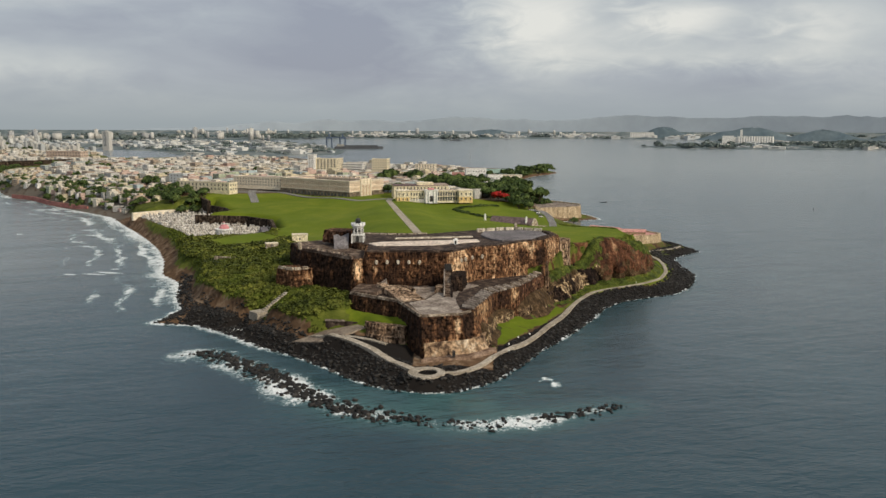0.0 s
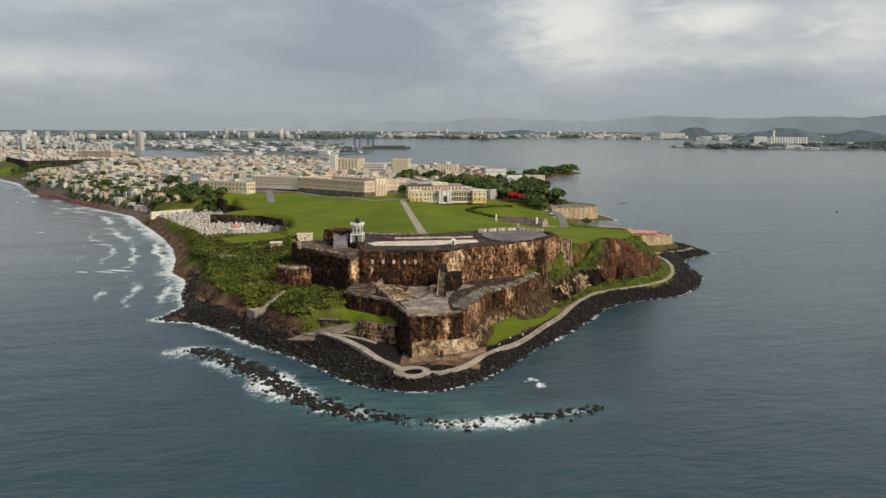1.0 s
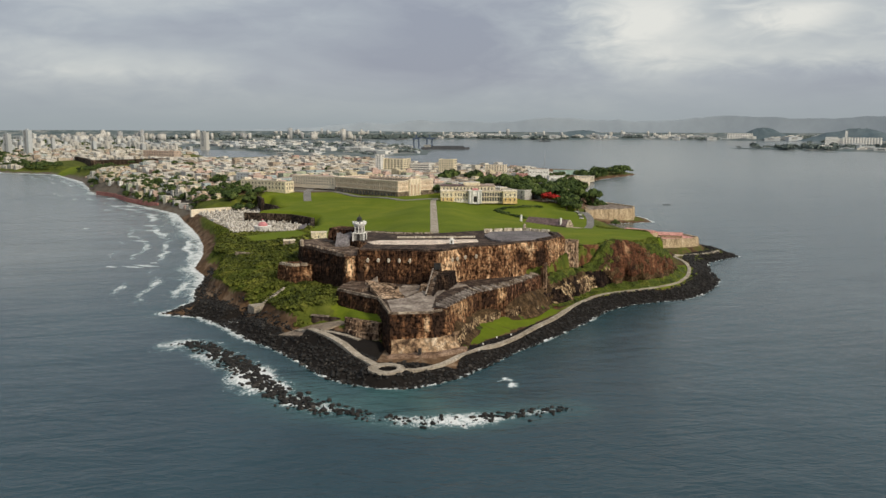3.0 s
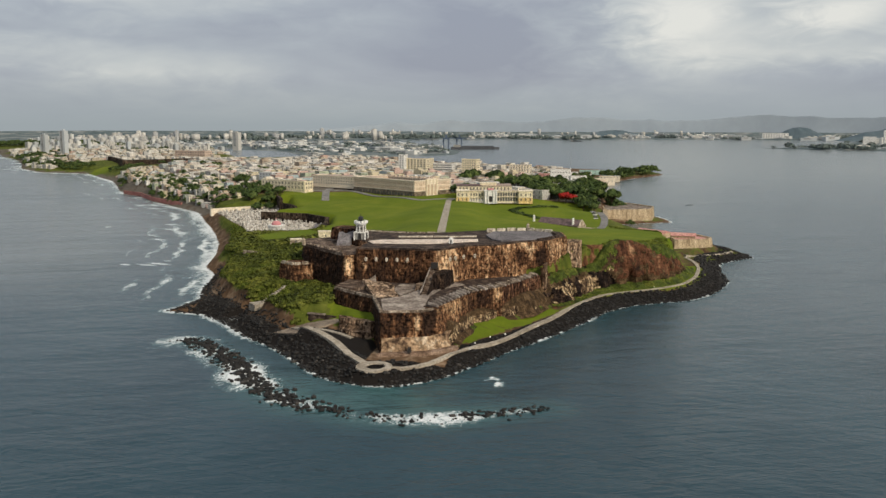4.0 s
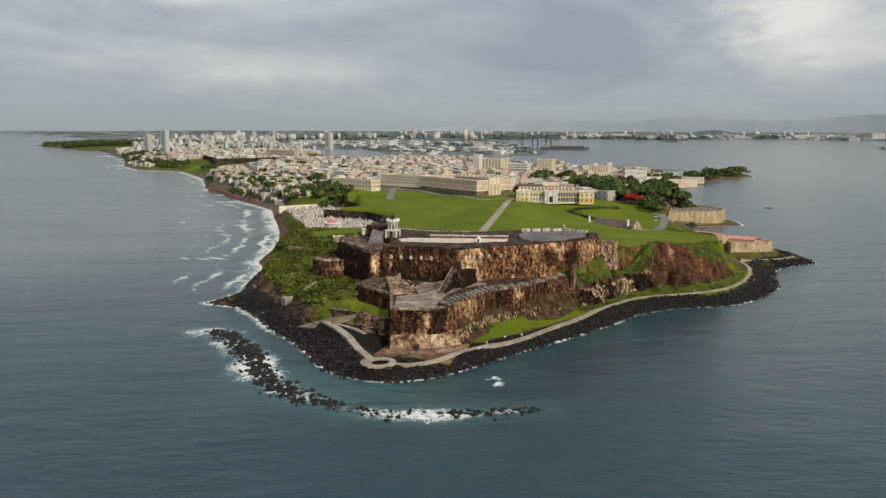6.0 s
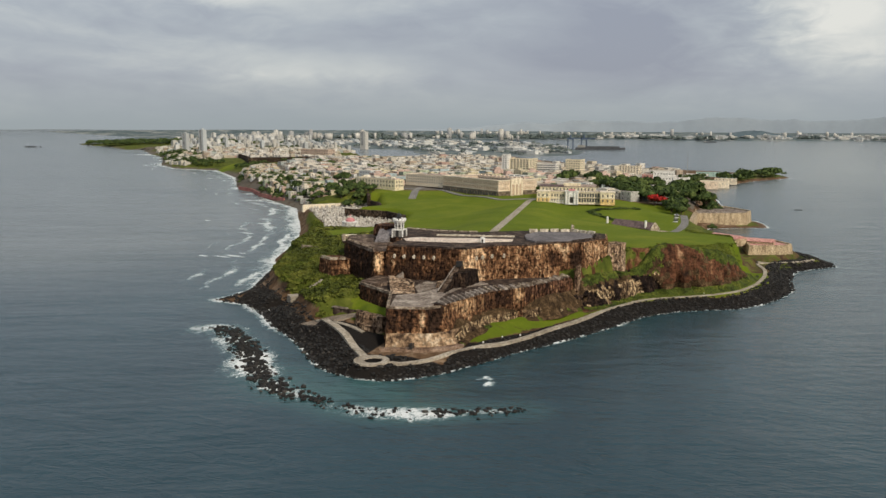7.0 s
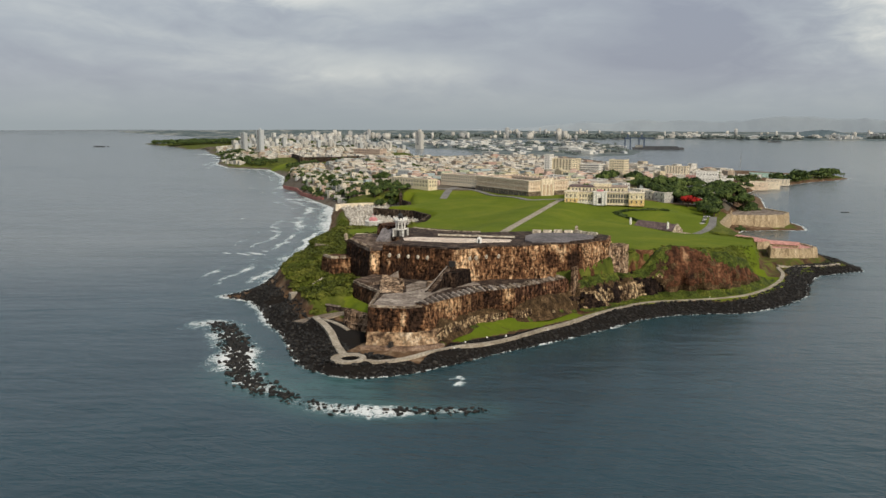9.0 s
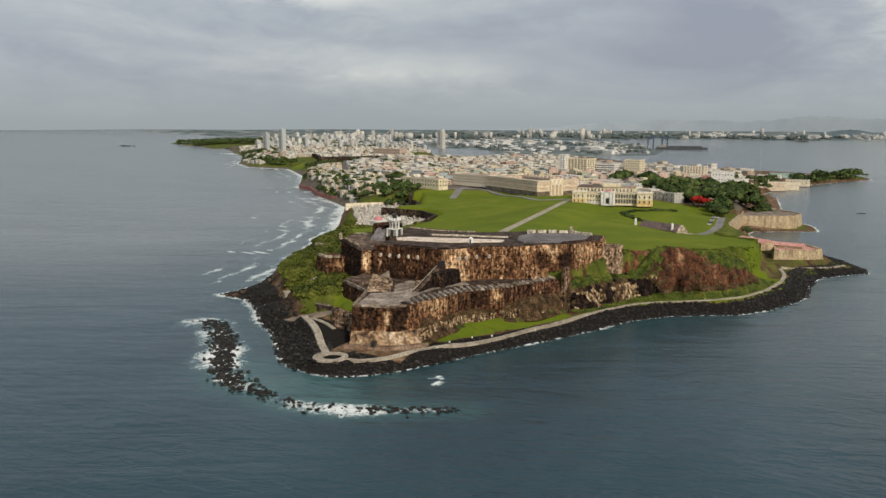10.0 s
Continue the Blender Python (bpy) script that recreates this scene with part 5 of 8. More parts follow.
def lighthouse():
    e = thing("lighthouse", "grey octagonal lighthouse with white crenellated gallery and black lantern", "lighthouse", at=(-51.5, 499.6, 42.5))
    e.scale = (0.86, 0.86, 0.96)
    base = part("base", boxed(-4.0, 4.0, -4.0, 4.0, -0.6, 4.4, bevel=0.2), M_GREY, e, "square grey base with white quoins")
    for sx in (-4, 4):
        for sy in (-4, 4):
            part("quoin", boxed(sx - 0.45, sx + 0.45, sy - 0.45, sy + 0.45, -0.6, 4.5), M_WHITE, base)
    for a in (0, 90, 180, 270):
        bm = boxed(-1.1, 1.1, -4.25, -3.9, -0.4, 3.2)
        cone(bm, 0, 0, -0.2, 0.15, 1.1, 1.1, 16)
        for v in bm.verts:
            if v.co.y > -3.0:
                v.co = Vector((v.co.x, -4.1 + v.co.z, 3.2 + v.co.y))
        bmesh.ops.rotate(bm, matrix=Matrix.Rotation(radians(a), 3, "Z"), verts=bm.verts)
        part("archway", bm, M_DARK, base, "dark arched opening")
    part("belt", boxed(-4.5, 4.5, -4.5, 4.5, 4.3, 4.9), M_WHITE, e, "white string course")
    tower = part("tower", cone(bmesh.new(), 0, 0, 4.8, 9.4, 3.5, 3.3, 8), M_GREY, e)
    for k in range(8):
        a = math.pi / 4 * k
        bm = boxed(-0.28, 0.28, -0.28, 0.28, 4.8, 9.4)
        bmesh.ops.transform(bm, matrix=Matrix.Translation((3.4 * math.cos(a), 3.4 * math.sin(a), 0)), verts=bm.verts)
        part("corner_rib", bm, M_WHITE, tower, "white corner rib")
        a += math.pi / 8
        bm = bmesh.new()
        bmesh.ops.create_cone(bm, cap_ends=True, segments=12, radius1=0.75, radius2=0.75, depth=0.5, matrix=Matrix.Translation((3.15 * math.cos(a), 3.15 * math.sin(a), 7.2)) @ Matrix.Rotation(a, 4, "Z") @ Matrix.Rotation(radians(90), 4, "Y"))
        part("window", bm, M_DARK, tower, "dark round window")
    part("gallery", cone(bmesh.new(), 0, 0, 9.2, 10.6, 3.8, 5.0, 16), M_BRIGHT, e, "white corbelled gallery")
    for k in range(12):
        a = math.pi / 6 * k
        bm = boxed(-0.45, 0.45, -0.75, 0.75, 10.5, 12.0)
        bmesh.ops.transform(bm, matrix=Matrix.Rotation(a, 4, "Z") @ Matrix.Translation((4.5, 0, 0)), verts=bm.verts)
        part("merlon", bm, M_BRIGHT, e)
    part("lantern", cone(bmesh.new(), 0, 0, 10.5, 13.4, 1.6, 1.6, 12), M_BLACK, e, "black iron lantern")
    part("lantern_rail", cone(bmesh.new(), 0, 0, 12.0, 12.3, 2.1, 2.1, 12), M_BLACK, e)
    bm = bmesh.new()
    bmesh.ops.create_uvsphere(bm, u_segments=12, v_segments=8, radius=1.9, matrix=Matrix.Translation((0, 0, 13.3)) @ Matrix.Diagonal((1, 1, 0.95, 1)))
    part("lantern_roof", bm, M_BLACK, e, "black domed roof")
    part("finial", cone(bmesh.new(), 0, 0, 14.9, 16.8, 0.3, 0.1, 6), M_BLACK, e)
    return e


lighthouse()


# ---- cliffs ----
M_LIME = fort_stone("pale_cavernous_limestone", (0.016, 0.011, 0.009), (0.11, 0.072, 0.045), (0.36, 0.27, 0.165), (0.60, 0.50, 0.34), 0.03)
M_REDCLIFF = surf("red_brown_cliff", [(0.32, (0.026, 0.014, 0.009)), (0.46, (0.078, 0.033, 0.018)), (0.58, (0.125, 0.056, 0.029)), (0.70, (0.26, 0.155, 0.090))], 0.16, fine=0.55, detail=6.0, stretch=(1, 1, 0.45), bump=0.7, deep=0.8, vary=0.45)
M_EARTH = surf("brown_earth_slope", [(0.34, (0.024, 0.015, 0.008)), (0.5, (0.062, 0.039, 0.019)), (0.66, (0.118, 0.076, 0.041))], 0.2, fine=1.1, bump=0.5, deep=0.5, vary=0.5)
M_TURF = surf("hanging_turf", [(0.34, (0.024, 0.034, 0.008)), (0.5, (0.055, 0.074, 0.012)), (0.66, (0.10, 0.112, 0.02))], 0.15, fine=0.8, bump=0.4, vary=0.45)


def crag_face(name, line, profile, pick, mats, rough, label, spacing=1.1):
    """A rock face along a line: profile gives (set-back, height) rows for a share of its length and x; pick chooses the rock of a face."""
    pts = []
    for a, b in zip(line, line[1:]):
        n = max(1, round(math.dist(a, b) / spacing))
        pts += [(a[0] + (b[0] - a[0]) * k / n, a[1] + (b[1] - a[1]) * k / n) for k in range(n)]
    pts.append(line[-1])
    for _ in range(6):
        pts = [pts[0]] + [tuple((pts[k - 1][i] + 2 * pts[k][i] + pts[k + 1][i]) / 4 for i in (0, 1)) for k in range(1, len(pts) - 1)] + [pts[-1]]
    verts, faces, kinds, rows = [], [], [], 0
    for k, (x, y) in enumerate(pts):
        ax, ay = pts[max(k - 1, 0)]; bx, by = pts[min(k + 1, len(pts) - 1)]
        t = Vector((bx - ax, by - ay)).normalized()
        prof = profile(k / (len(pts) - 1), x, y)
        rows = len(prof)
        for r, (off, z) in enumerate(prof):
            c = Vector((x - t.y * off, y + t.x * off, z))
            if 0 < r < rows - 1:
                big, small = noise.noise(c * 0.16), noise.noise(c * 0.45 + Vector((9, 0, 0)))
                hole = max(0.0, noise.noise(Vector((c.x * 0.13, c.y * 0.13, c.z * 0.07 + 5.0))) - 0.18)
                d = rough * (0.9 * big + 0.5 * small + 6.0 * hole)
                c.x -= t.y * d; c.y += t.x * d
                c.z += 0.5 * small
            verts.append(c)
    for k in range(len(pts) - 1):
        for r in range(rows - 1):
            faces.append((k * rows + r, (k + 1) * rows + r, (k + 1) * rows + r + 1, k * rows + r + 1))
            kinds.append(pick(verts[faces[-1][0]], r, rows))
    me = mesh_of(name, verts, faces, mats)
    me.polygons.foreach_set("material_index", kinds)
    me.update()
    return tagged(new(name, me), label, "cliff", kind="structure")


def headland_cliff():
    line = [(56, 474), (62, 487), (75, 503), (84, 523), (92, 541), (111, 556), (128, 567), (147.5, 587.5), (157.5, 613), (163.5, 638), (165, 650)]
    def profile(s, x, y):
        zt = float(np.interp(x, CREST_X, CREST_Z)) + 1.4 * noise.noise(Vector((x * 0.12, y * 0.12, 3.0)))
        if y > 612:
            zt += (5.0 - zt) * min(1.0, (y - 612) / 36)
        lo = min(float(np.interp(x, [70, 88, 108], [5.2, 6.0, 8.6])), zt - 0.5)
        bank = [(-6.5, 4.4), (-4.2, 5.4 + 0.2 * (lo - 5)), (-2.4, lo - 1.2)]
        rows = [(-1.0 + 7.0 * (v / 16) ** 1.3, lo + (zt - lo) * v / 16) for v in range(17)]
        return bank + rows + [(7.4, zt + 0.5), (11.0, zt - 0.2), (15, zt - 4)]
    def pick(c, r, rows):
        n = noise.noise(c * 0.22)
        zt = float(np.interp(c.x, CREST_X, CREST_Z))
        green = np.interp(c.x, [60, 66, 72, 80, 88, 97, 104, 110, 122, 130, 140, 152, 158, 170], [0, 1, 3, 4, 3, 4, 2, 0, 0.5, 4, 8, 9, 8, 9])
        if c.x < 66 + 4 * n:
            return 3 if n > -0.15 else 4
        if r < 3 or c.z > zt - green + 2.5 * n:
            return 2
        if c.x > 107 + 4 * n:                                 # red earth cliff, darker in its folds
            return 3 if n < -0.22 or c.z < 10.5 + 3 * n else 1
        if c.z > 16.5 + 6 * n:                                # scrub and earth over the limestone
            return 2 if n > 0.05 else 3
        # Black patches paint the darkness of caves onto the limestone.
        hollow = noise.noise(Vector((c.x * 0.10, c.y * 0.10, c.z * 0.05 + 2.0))) + 0.5 * n
        return 4 if hollow > 0.02 else 0
    return crag_face("cliff", line, profile, pick, [M_LIME, M_REDCLIFF, M_TURF, M_EARTH, M_BLACKWALL], 1.7, "limestone and red-brown sea cliff with hollows darkened in colour")


headland_cliff()


def battery_bank():
    line = [(22.5, 391), (23.5, 406), (29.5, 430), (41, 447), (56.5, 463), (64.5, 489)]
    def profile(s, x, y):
        k = 1.0 if s > 0.1 else s / 0.1
        w = 1.4 * noise.noise(Vector((x * 0.11, y * 0.11, 1.0)))
        lo, hi = 8.4 + w, 13.2 + w
        rows = [(-4.2, 6.2), (-2.8, 7.6), (-1.2, lo), (-0.4, lo + 1.2), (-0.1, lo + 2.4), (0.1, lo + 3.4), (0.4, hi - 0.8), (1.2, hi - 0.4), (2.4, hi + 1.2), (4.0, hi + 2.9), (6.0, hi + 3.8), (10, hi + 3.9)]
        return [(o, 4.0 + (z - 4.0) * (0.7 + 0.3 * k)) for o, z in rows]
    def pick(c, r, rows):
        n = noise.noise(c * 0.2)
        if r in (2, 3, 4, 5):
            return 0 if c.x < 50 and n < 0.25 or n > 0.3 else 1
        return 2 if n > 0.38 and r < 4 else 1
    return crag_face("cliff", line, profile, pick, [M_LIME, M_EARTH, M_TURF], 0.7, "broken outer wall on a brown earth bank under the battery")


battery_bank()

# ---- trees ----
def leaf_cloud(seed, count, blobs, leaf):
    """Small bent leaf sprays scattered over several rounded boughs."""
    rng = np.random.default_rng(seed)
    vs, fs = [], []
    for k in range(count):
        bx, by, bz, rx, rz = blobs[rng.integers(len(blobs))]
        d = rng.normal(size=3); d /= np.linalg.norm(d)
        if d[2] < -0.35:
            d[2] *= -0.5
        c = np.array([bx, by, bz]) + d * np.array([rx, rx, rz]) * rng.uniform(0.72, 1.05)
        u = np.cross(d, rng.normal(size=3)); u /= np.linalg.norm(u) + 1e-6
        w = np.cross(d, u) + d * rng.uniform(-0.5, 0.5)
        s = leaf * rng.uniform(0.6, 1.3)
        o = len(vs)
        vs += [c - u * s - w * s * 0.6, c + u * s * 0.9 - w * s * 0.7 + d * s * 0.3, c + u * s + w * s * 0.7, c - u * s * 0.8 + w * s * 0.7 - d * s * 0.25]
        fs.append((o, o + 1, o + 2, o + 3))
    return vs, fs


def limb(bm, a, b, r0, r1, seg=6):
    a, b = Vector(a), Vector(b)
    m = Matrix.Translation((a + b) / 2) @ (b - a).to_track_quat("Z", "Y").to_matrix().to_4x4()
    bmesh.ops.create_cone(bm, cap_ends=False, segments=seg, radius1=r0, radius2=r1, depth=(b - a).length, matrix=m)


def tree_proto(seed, high, wide, material, label, leaves=520, palm=False):
    rng = np.random.default_rng(seed)
    e = thing("tree" if not palm else "palm_tree", label, "tree" if not palm else "palm")
    bm = bmesh.new()
    fork = high * (0.32 if not palm else 0.82)
    limb(bm, (0, 0, -1.0), (0.1, 0, fork), 0.05 * high, 0.03 * high)
    blobs = []
    for k in range(7 if not palm else 1):
        a = 2 * math.pi * k / 6 + rng.uniform(-0.4, 0.4)
        r = 0 if k == 6 else wide * rng.uniform(0.42, 0.62)
        z = high * (0.80 if k == 6 else rng.uniform(0.52, 0.74))
        p = (r * math.cos(a), r * math.sin(a), z)
        if palm:
            p = (0, 0, high * 0.9)
        limb(bm, (0.1, 0, fork * 0.95), (p[0] * 0.8, p[1] * 0.8, p[2] * 0.92), 0.022 * high, 0.008 * high, 5)
        blobs.append((*p, wide * rng.uniform(0.36, 0.50), high * rng.uniform(0.17, 0.24)))
    part("trunk", bm, M_BARK, e)
    if palm:
        blobs = [(0, 0, high * 0.92, wide, high * 0.16)]
    vs, fs = leaf_cloud(seed, leaves, blobs, high * 0.085)
    part("crown", mesh_of("crown", vs, fs, material), None, e)
    return e


class Planter:
    """Sets the first of a kind down, then copies of it."""
    def __init__(self, make):
        self.make, self.first = make, None

    def __call__(self, x, y, z, turn=0.0, s=1.0, sz=None):
        m = pose(x, y, z, 0, 0, turn) @ Matrix.Diagonal((s, s, sz or s, 1))
        if self.first is None:
            self.first = self.make()
            self.first.matrix_basis = m
            return self.first
        keep = self.first.matrix_basis.copy()
        self.first.matrix_basis = Matrix.Identity(4)
        c = copy_thing(self.first, m)
        self.first.matrix_basis = keep
        return c


TREES = [Planter(lambda s=s: tagged(tree_proto(s, 11.0, w, M_LEAF, "broad dark-green tropical shade tree", 560), group="shade trees")) for s, w in ((1, 6.5), (2, 7.5), (3, 5.6), (4, 6.8))]
FLAME = Planter(lambda: tree_proto(9, 9.0, 6.5, M_RED_LEAF, "flame tree covered in red blossom", 520))
PALM = Planter(lambda: tagged(tree_proto(12, 11.0, 3.4, M_LEAF, "slender palm tree above the shore", 90, True), group="palms"))


WOODS = []


def grove(cx, cy, rx, ry, count, size, seed, turn=0.0):
    rng = np.random.default_rng(seed)
    for k in range(count):
        a, r = rng.uniform(0, 6.283), math.sqrt(rng.random())
        u, v = rx * r * math.cos(a), ry * r * math.sin(a)
        c, s = math.cos(radians(turn)), math.sin(radians(turn))
        x, y = cx + u * c - v * s, cy + u * s + v * c
        z = z_at(x, y)
        if z < 0.5:
            continue
        mx, my, mz, kk = far(x, y, z)
        if y > 1290 or (x < -330 and k % 2):
            WOODS.append((float(mx), float(my), float(mz), size * rng.uniform(0.8, 1.25) * float(kk)))
            continue
        TREES[int(rng.integers(4))](float(mx), float(my), float(mz) - 0.3, rng.uniform(0, 360), size * rng.uniform(0.75, 1.2) * float(kk))


grove(60, 1065, 44, 50, 36, 1.45, 1, -20)          # below the hospital building, towards the bay
grove(106, 1130, 24, 46, 24, 1.5, 2)
grove(15, 1180, 50, 34, 22, 1.5, 3)
grove(-60, 1260, 30, 14, 7, 1.7, 4)
grove(40, 1290, 45, 35, 13, 1.3, 5)
grove(94, 985, 12, 45, 9, 1.1, 6)
grove(-52, 1010, 7, 30, 9, 1.0, 7, -30)             # beside the barracks
grove(-34, 930, 9, 5, 4, 0.95, 8)
grove(-335, 1035, 34, 50, 44, 0.95, 9, 30)
grove(-300, 975, 22, 46, 34, 0.85, 64, 18)          # against the dark wall of the field
grove(-345, 1000, 30, 40, 30, 0.75, 65, 18)
grove(-560, 1190, 150, 40, 60, 0.75, 61, -42)
grove(-420, 1075, 60, 30, 34, 0.7, 62, -42)
grove(-720, 1400, 90, 34, 44, 0.75, 63, -52)         # under the town wall
grove(-420, 1140, 40, 20, 12, 0.85, 10)
grove(-520, 1215, 50, 25, 14, 0.85, 11, 40)
grove(-610, 1300, 40, 18, 10, 0.8, 12, 40)
grove(-460, 1230, 90, 14, 16, 0.8, 13, -50)
grove(-250, 1075, 36, 5, 9, 0.7, 14)
grove(-400, 1250, 50, 16, 10, 0.9, 15, -45)
grove(215, 1880, 70, 45, 70, 1.7, 16, 60)         # wooded point across the cove
grove(150, 1780, 30, 40, 18, 1.3, 17)
grove(100, 1560, 20, 110, 14, 1.0, 50)
grove(60, 1700, 60, 110, 30, 0.9, 51)
grove(60, 1600, 30, 40, 8, 1.0, 18)
grove(-420, 1500, 160, 40, 12, 0.9, 19)
grove(-250, 1300, 60, 16, 8, 0.9, 20)
grove(-700, 1650, 90, 40, 14, 0.9, 21, -50)
grove(-1150, 1880, 60, 40, 14, 1.0, 22)
grove(-1400, 2060, 70, 50, 10, 1.0, 23)
grove(-920, 1700, 60, 22, 50, 0.6, 71, -50)         # dark growth under the second fortress
grove(-1130, 1850, 70, 30, 90, 0.7, 72, -20)
grove(-1270, 1960, 90, 30, 80, 0.85, 73, -45)
grove(-1450, 2150, 110, 40, 80, 0.9, 74, -55)
grove(-1700, 2500, 160, 50, 90, 1.0, 75, -58)
grove(-1500, 3150, 240, 60, 90, 1.1, 76, 45)
grove(-2050, 3550, 300, 120, 170, 1.5, 77, 30)
grove(-2560, 3480, 420, 80, 330, 2.1, 24, -150)     # far wooded point
grove(-2960, 3640, 230, 45, 170, 1.7, 78, -155)
grove(-2000, 3150, 120, 80, 14, 1.3, 25)
grove(-250, 1350, 150, 60, 14, 0.7, 31, -30)
grove(-500, 1450, 200, 60, 16, 0.7, 32, -40)
grove(-150, 1650, 160, 50, 12, 0.7, 33)
grove(-800, 1800, 200, 80, 18, 0.8, 34, -45)
grove(-900, 1730, 60, 30, 14, 0.8, 35, -45)
grove(-1500, 2350, 200, 60, 26, 1.0, 36, -50)
grove(-1800, 2750, 200, 60, 26, 1.1, 37, -55)
grove(-480, 1130, 60, 30, 18, 0.75, 38, -45)
grove(-560, 1250, 60, 30, 18, 0.75, 39, -45)
grove(85, 1010, 14, 30, 9, 1.1, 40)
grove(120, 1070, 16, 20, 8, 1.2, 41)
TREES[0](133, 842, z_at(133, 842), 40, 0.75)
FLAME(66, 1000, z_at(66, 1000), 0, 1.5)
FLAME(74, 1008, z_at(74, 1008), 70, 1.2)
TREES[1](122, 1052, 12.8, 30, 2.0)
TREES[3](100, 1030, z_at(100, 1030), 80, 1.7)
for k in range(9):
    px_, py_ = 262 - k * 9 + 4 * math.sin(k * 2.1), 1975 - k * 14
    PALM(px_, py_, max(z_at(px_, py_), 0.5), k * 40, 1.0 + 0.12 * math.sin(k * 3))


def woods():
    """Trees too far to part: crowns and stems joined."""
    shapes = []
    for s in range(4):
        vs, fs = leaf_cloud(60 + s, 90, [(0, 0, 7.5, 4.6, 2.6), (3, 1, 6, 3.2, 2.0), (-3, 1.5, 6.3, 3.2, 2.0), (0.5, -3, 6, 3.2, 2.2)], 1.25)
        o = len(vs)
        vs += [np.array(c) for c in ((-0.4, -0.4, -1), (0.4, -0.4, -1), (0, 0.5, -1), (0, 0, 7))]
        tris = [(a, b, c) for a, b, c, d in fs] + [(a, c, d) for a, b, c, d in fs] + [(o, o + 1, o + 3), (o + 1, o + 2, o + 3), (o + 2, o, o + 3)]
        shapes.append((np.array(vs), np.array(tris)))
    heap("distant_trees", WOODS, M_LEAF, "dark green trees among the far houses", "trees", shapes)


woods()


# ---- scrub on the slopes ----
M_BUSH = surf("leafy_bush", [(0.36, (0.044, 0.057, 0.012)), (0.5, (0.084, 0.100, 0.018)), (0.64, (0.150, 0.158, 0.030))], 0.06, fine=0.35, bump=0.2, rough=0.75, vary=0.30)


def scrub_slopes():
    rng = np.random.default_rng(21)
    x, y = rng.uniform(-260, 215, 90000), rng.uniform(380, 790, 90000)
    h, zones, dc = shape_of(x, y)
    ok = (zones["scrub"] > 0.55) & (dc > 10) & (rng.random(90000) < 0.8)
    ok &= ~((x > -60) & (x < 60) & (y < 425))
    x, y, h = x[ok][:13000], y[ok][:13000], h[ok][:13000]
    tufts = []
    for s in range(5):
        vs, fs = leaf_cloud(40 + s, 18, [(0, 0, 0.25, 0.95, 0.6)], 0.42)
        tris = [(a, b, c) for a, b, c, d in fs] + [(a, c, d) for a, b, c, d in fs]
        tufts.append((np.array(vs), np.array(tris)))
    size = rng.uniform(0.4, 1.05, len(x)) * (1 + 0.5 * rumple(x, y, 22, 8))
    # taller bushes stand in clumps among the low growth
    bx, by = rng.uniform(-240, -20, 24000), rng.uniform(400, 720, 24000)
    bh, bz, bdc = shape_of(bx, by)
    keep = (bz["scrub"] > 0.7) & (bdc > 16) & (bz["grass"] < 0.2) & (rumple(bx, by, 30, 77) > -0.35)
    keep &= signed(bx, by, LAWN) < -1.0
    keep &= signed(bx, by, SLIP) < -1
    keep &= signed(bx, by, GREEN) < -7
    keep &= ~((bx > -62) & (by < 428))
    keep &= seg_dist(bx, by, [(-110, 450), (-86, 463)], False) > 6.5
    bx, by, bh = bx[keep][:2900], by[keep][:2900], bh[keep][:2900]
    bushes = []
    for s in range(4):
        vs, fs = leaf_cloud(140 + s, 70, [(0, 0, 0.5, 1.0, 0.8), (0.8, 0.3, 0.3, 0.8, 0.6), (-0.6, 0.6, 0.4, 0.7, 0.6)], 0.30)
        bushes.append((np.array(vs), np.array([(a, b, c) for a, b, c, d in fs] + [(a, c, d) for a, b, c, d in fs])))
    bs = rng.uniform(1.1, 2.4, len(bx)) * (1 + 0.45 * rumple(bx, by, 40, 78))
    heap("bushes", list(zip(bx, by, bh - 0.45 * bs, bs * 1.15)), M_BUSH, "rounded green bushes on the scrub slope", "bushes", bushes)
    clear = (signed(x, y, LAWN) < -1) & (signed(x, y, GREEN) < -1.5) & (signed(x, y, SLIP) < -1) & (seg_dist(x, y, [(-110, 453), (-88, 468)], False) > 3.5)
    x, y, h, size = x[clear], y[clear], h[clear], size[clear]
    heap("scrub", list(zip(x, y, h - 0.1, size)), M_SCRUB, "dense green coastal scrub on the slope", "scrub", tufts)


scrub_slopes()


# ---- buildings ----
def win_mesh(w, h, deep=0.22):
    bm = boxed(-w / 2, w / 2, -deep, deep, 0, h)
    me = bpy.data.meshes.new("window")
    bm.to_mesh(me); bm.free()
    me.materials.append(M_GLASS)
    return me


WINDOWS = {}


def window(parent, x, y, z, w, h, turn=0.0, name="window"):
    key = (round(w, 2), round(h, 2))
    if key not in WINDOWS:
        WINDOWS[key] = win_mesh(w, h)
    ob = new(name, WINDOWS[key])
    ob.parent = parent
    ob.matrix_basis = pose(x, y, z, 0, 0, turn)
    return ob


def facade(parent, x0, y0, x1, y1, z0, storeys, bays, high, w, h, skip=()):
    """Rows of windows along one wall, from end to end."""
    t = math.degrees(math.atan2(y1 - y0, x1 - x0))
    for s in range(storeys):
        for k in range(bays):
            if (s, k) in skip:
                continue
            f = (k + 0.5) / bays
            window(parent, x0 + (x1 - x0) * f, y0 + (y1 - y0) * f, z0 + s * high + (high - h) * 0.45, w, h, t)


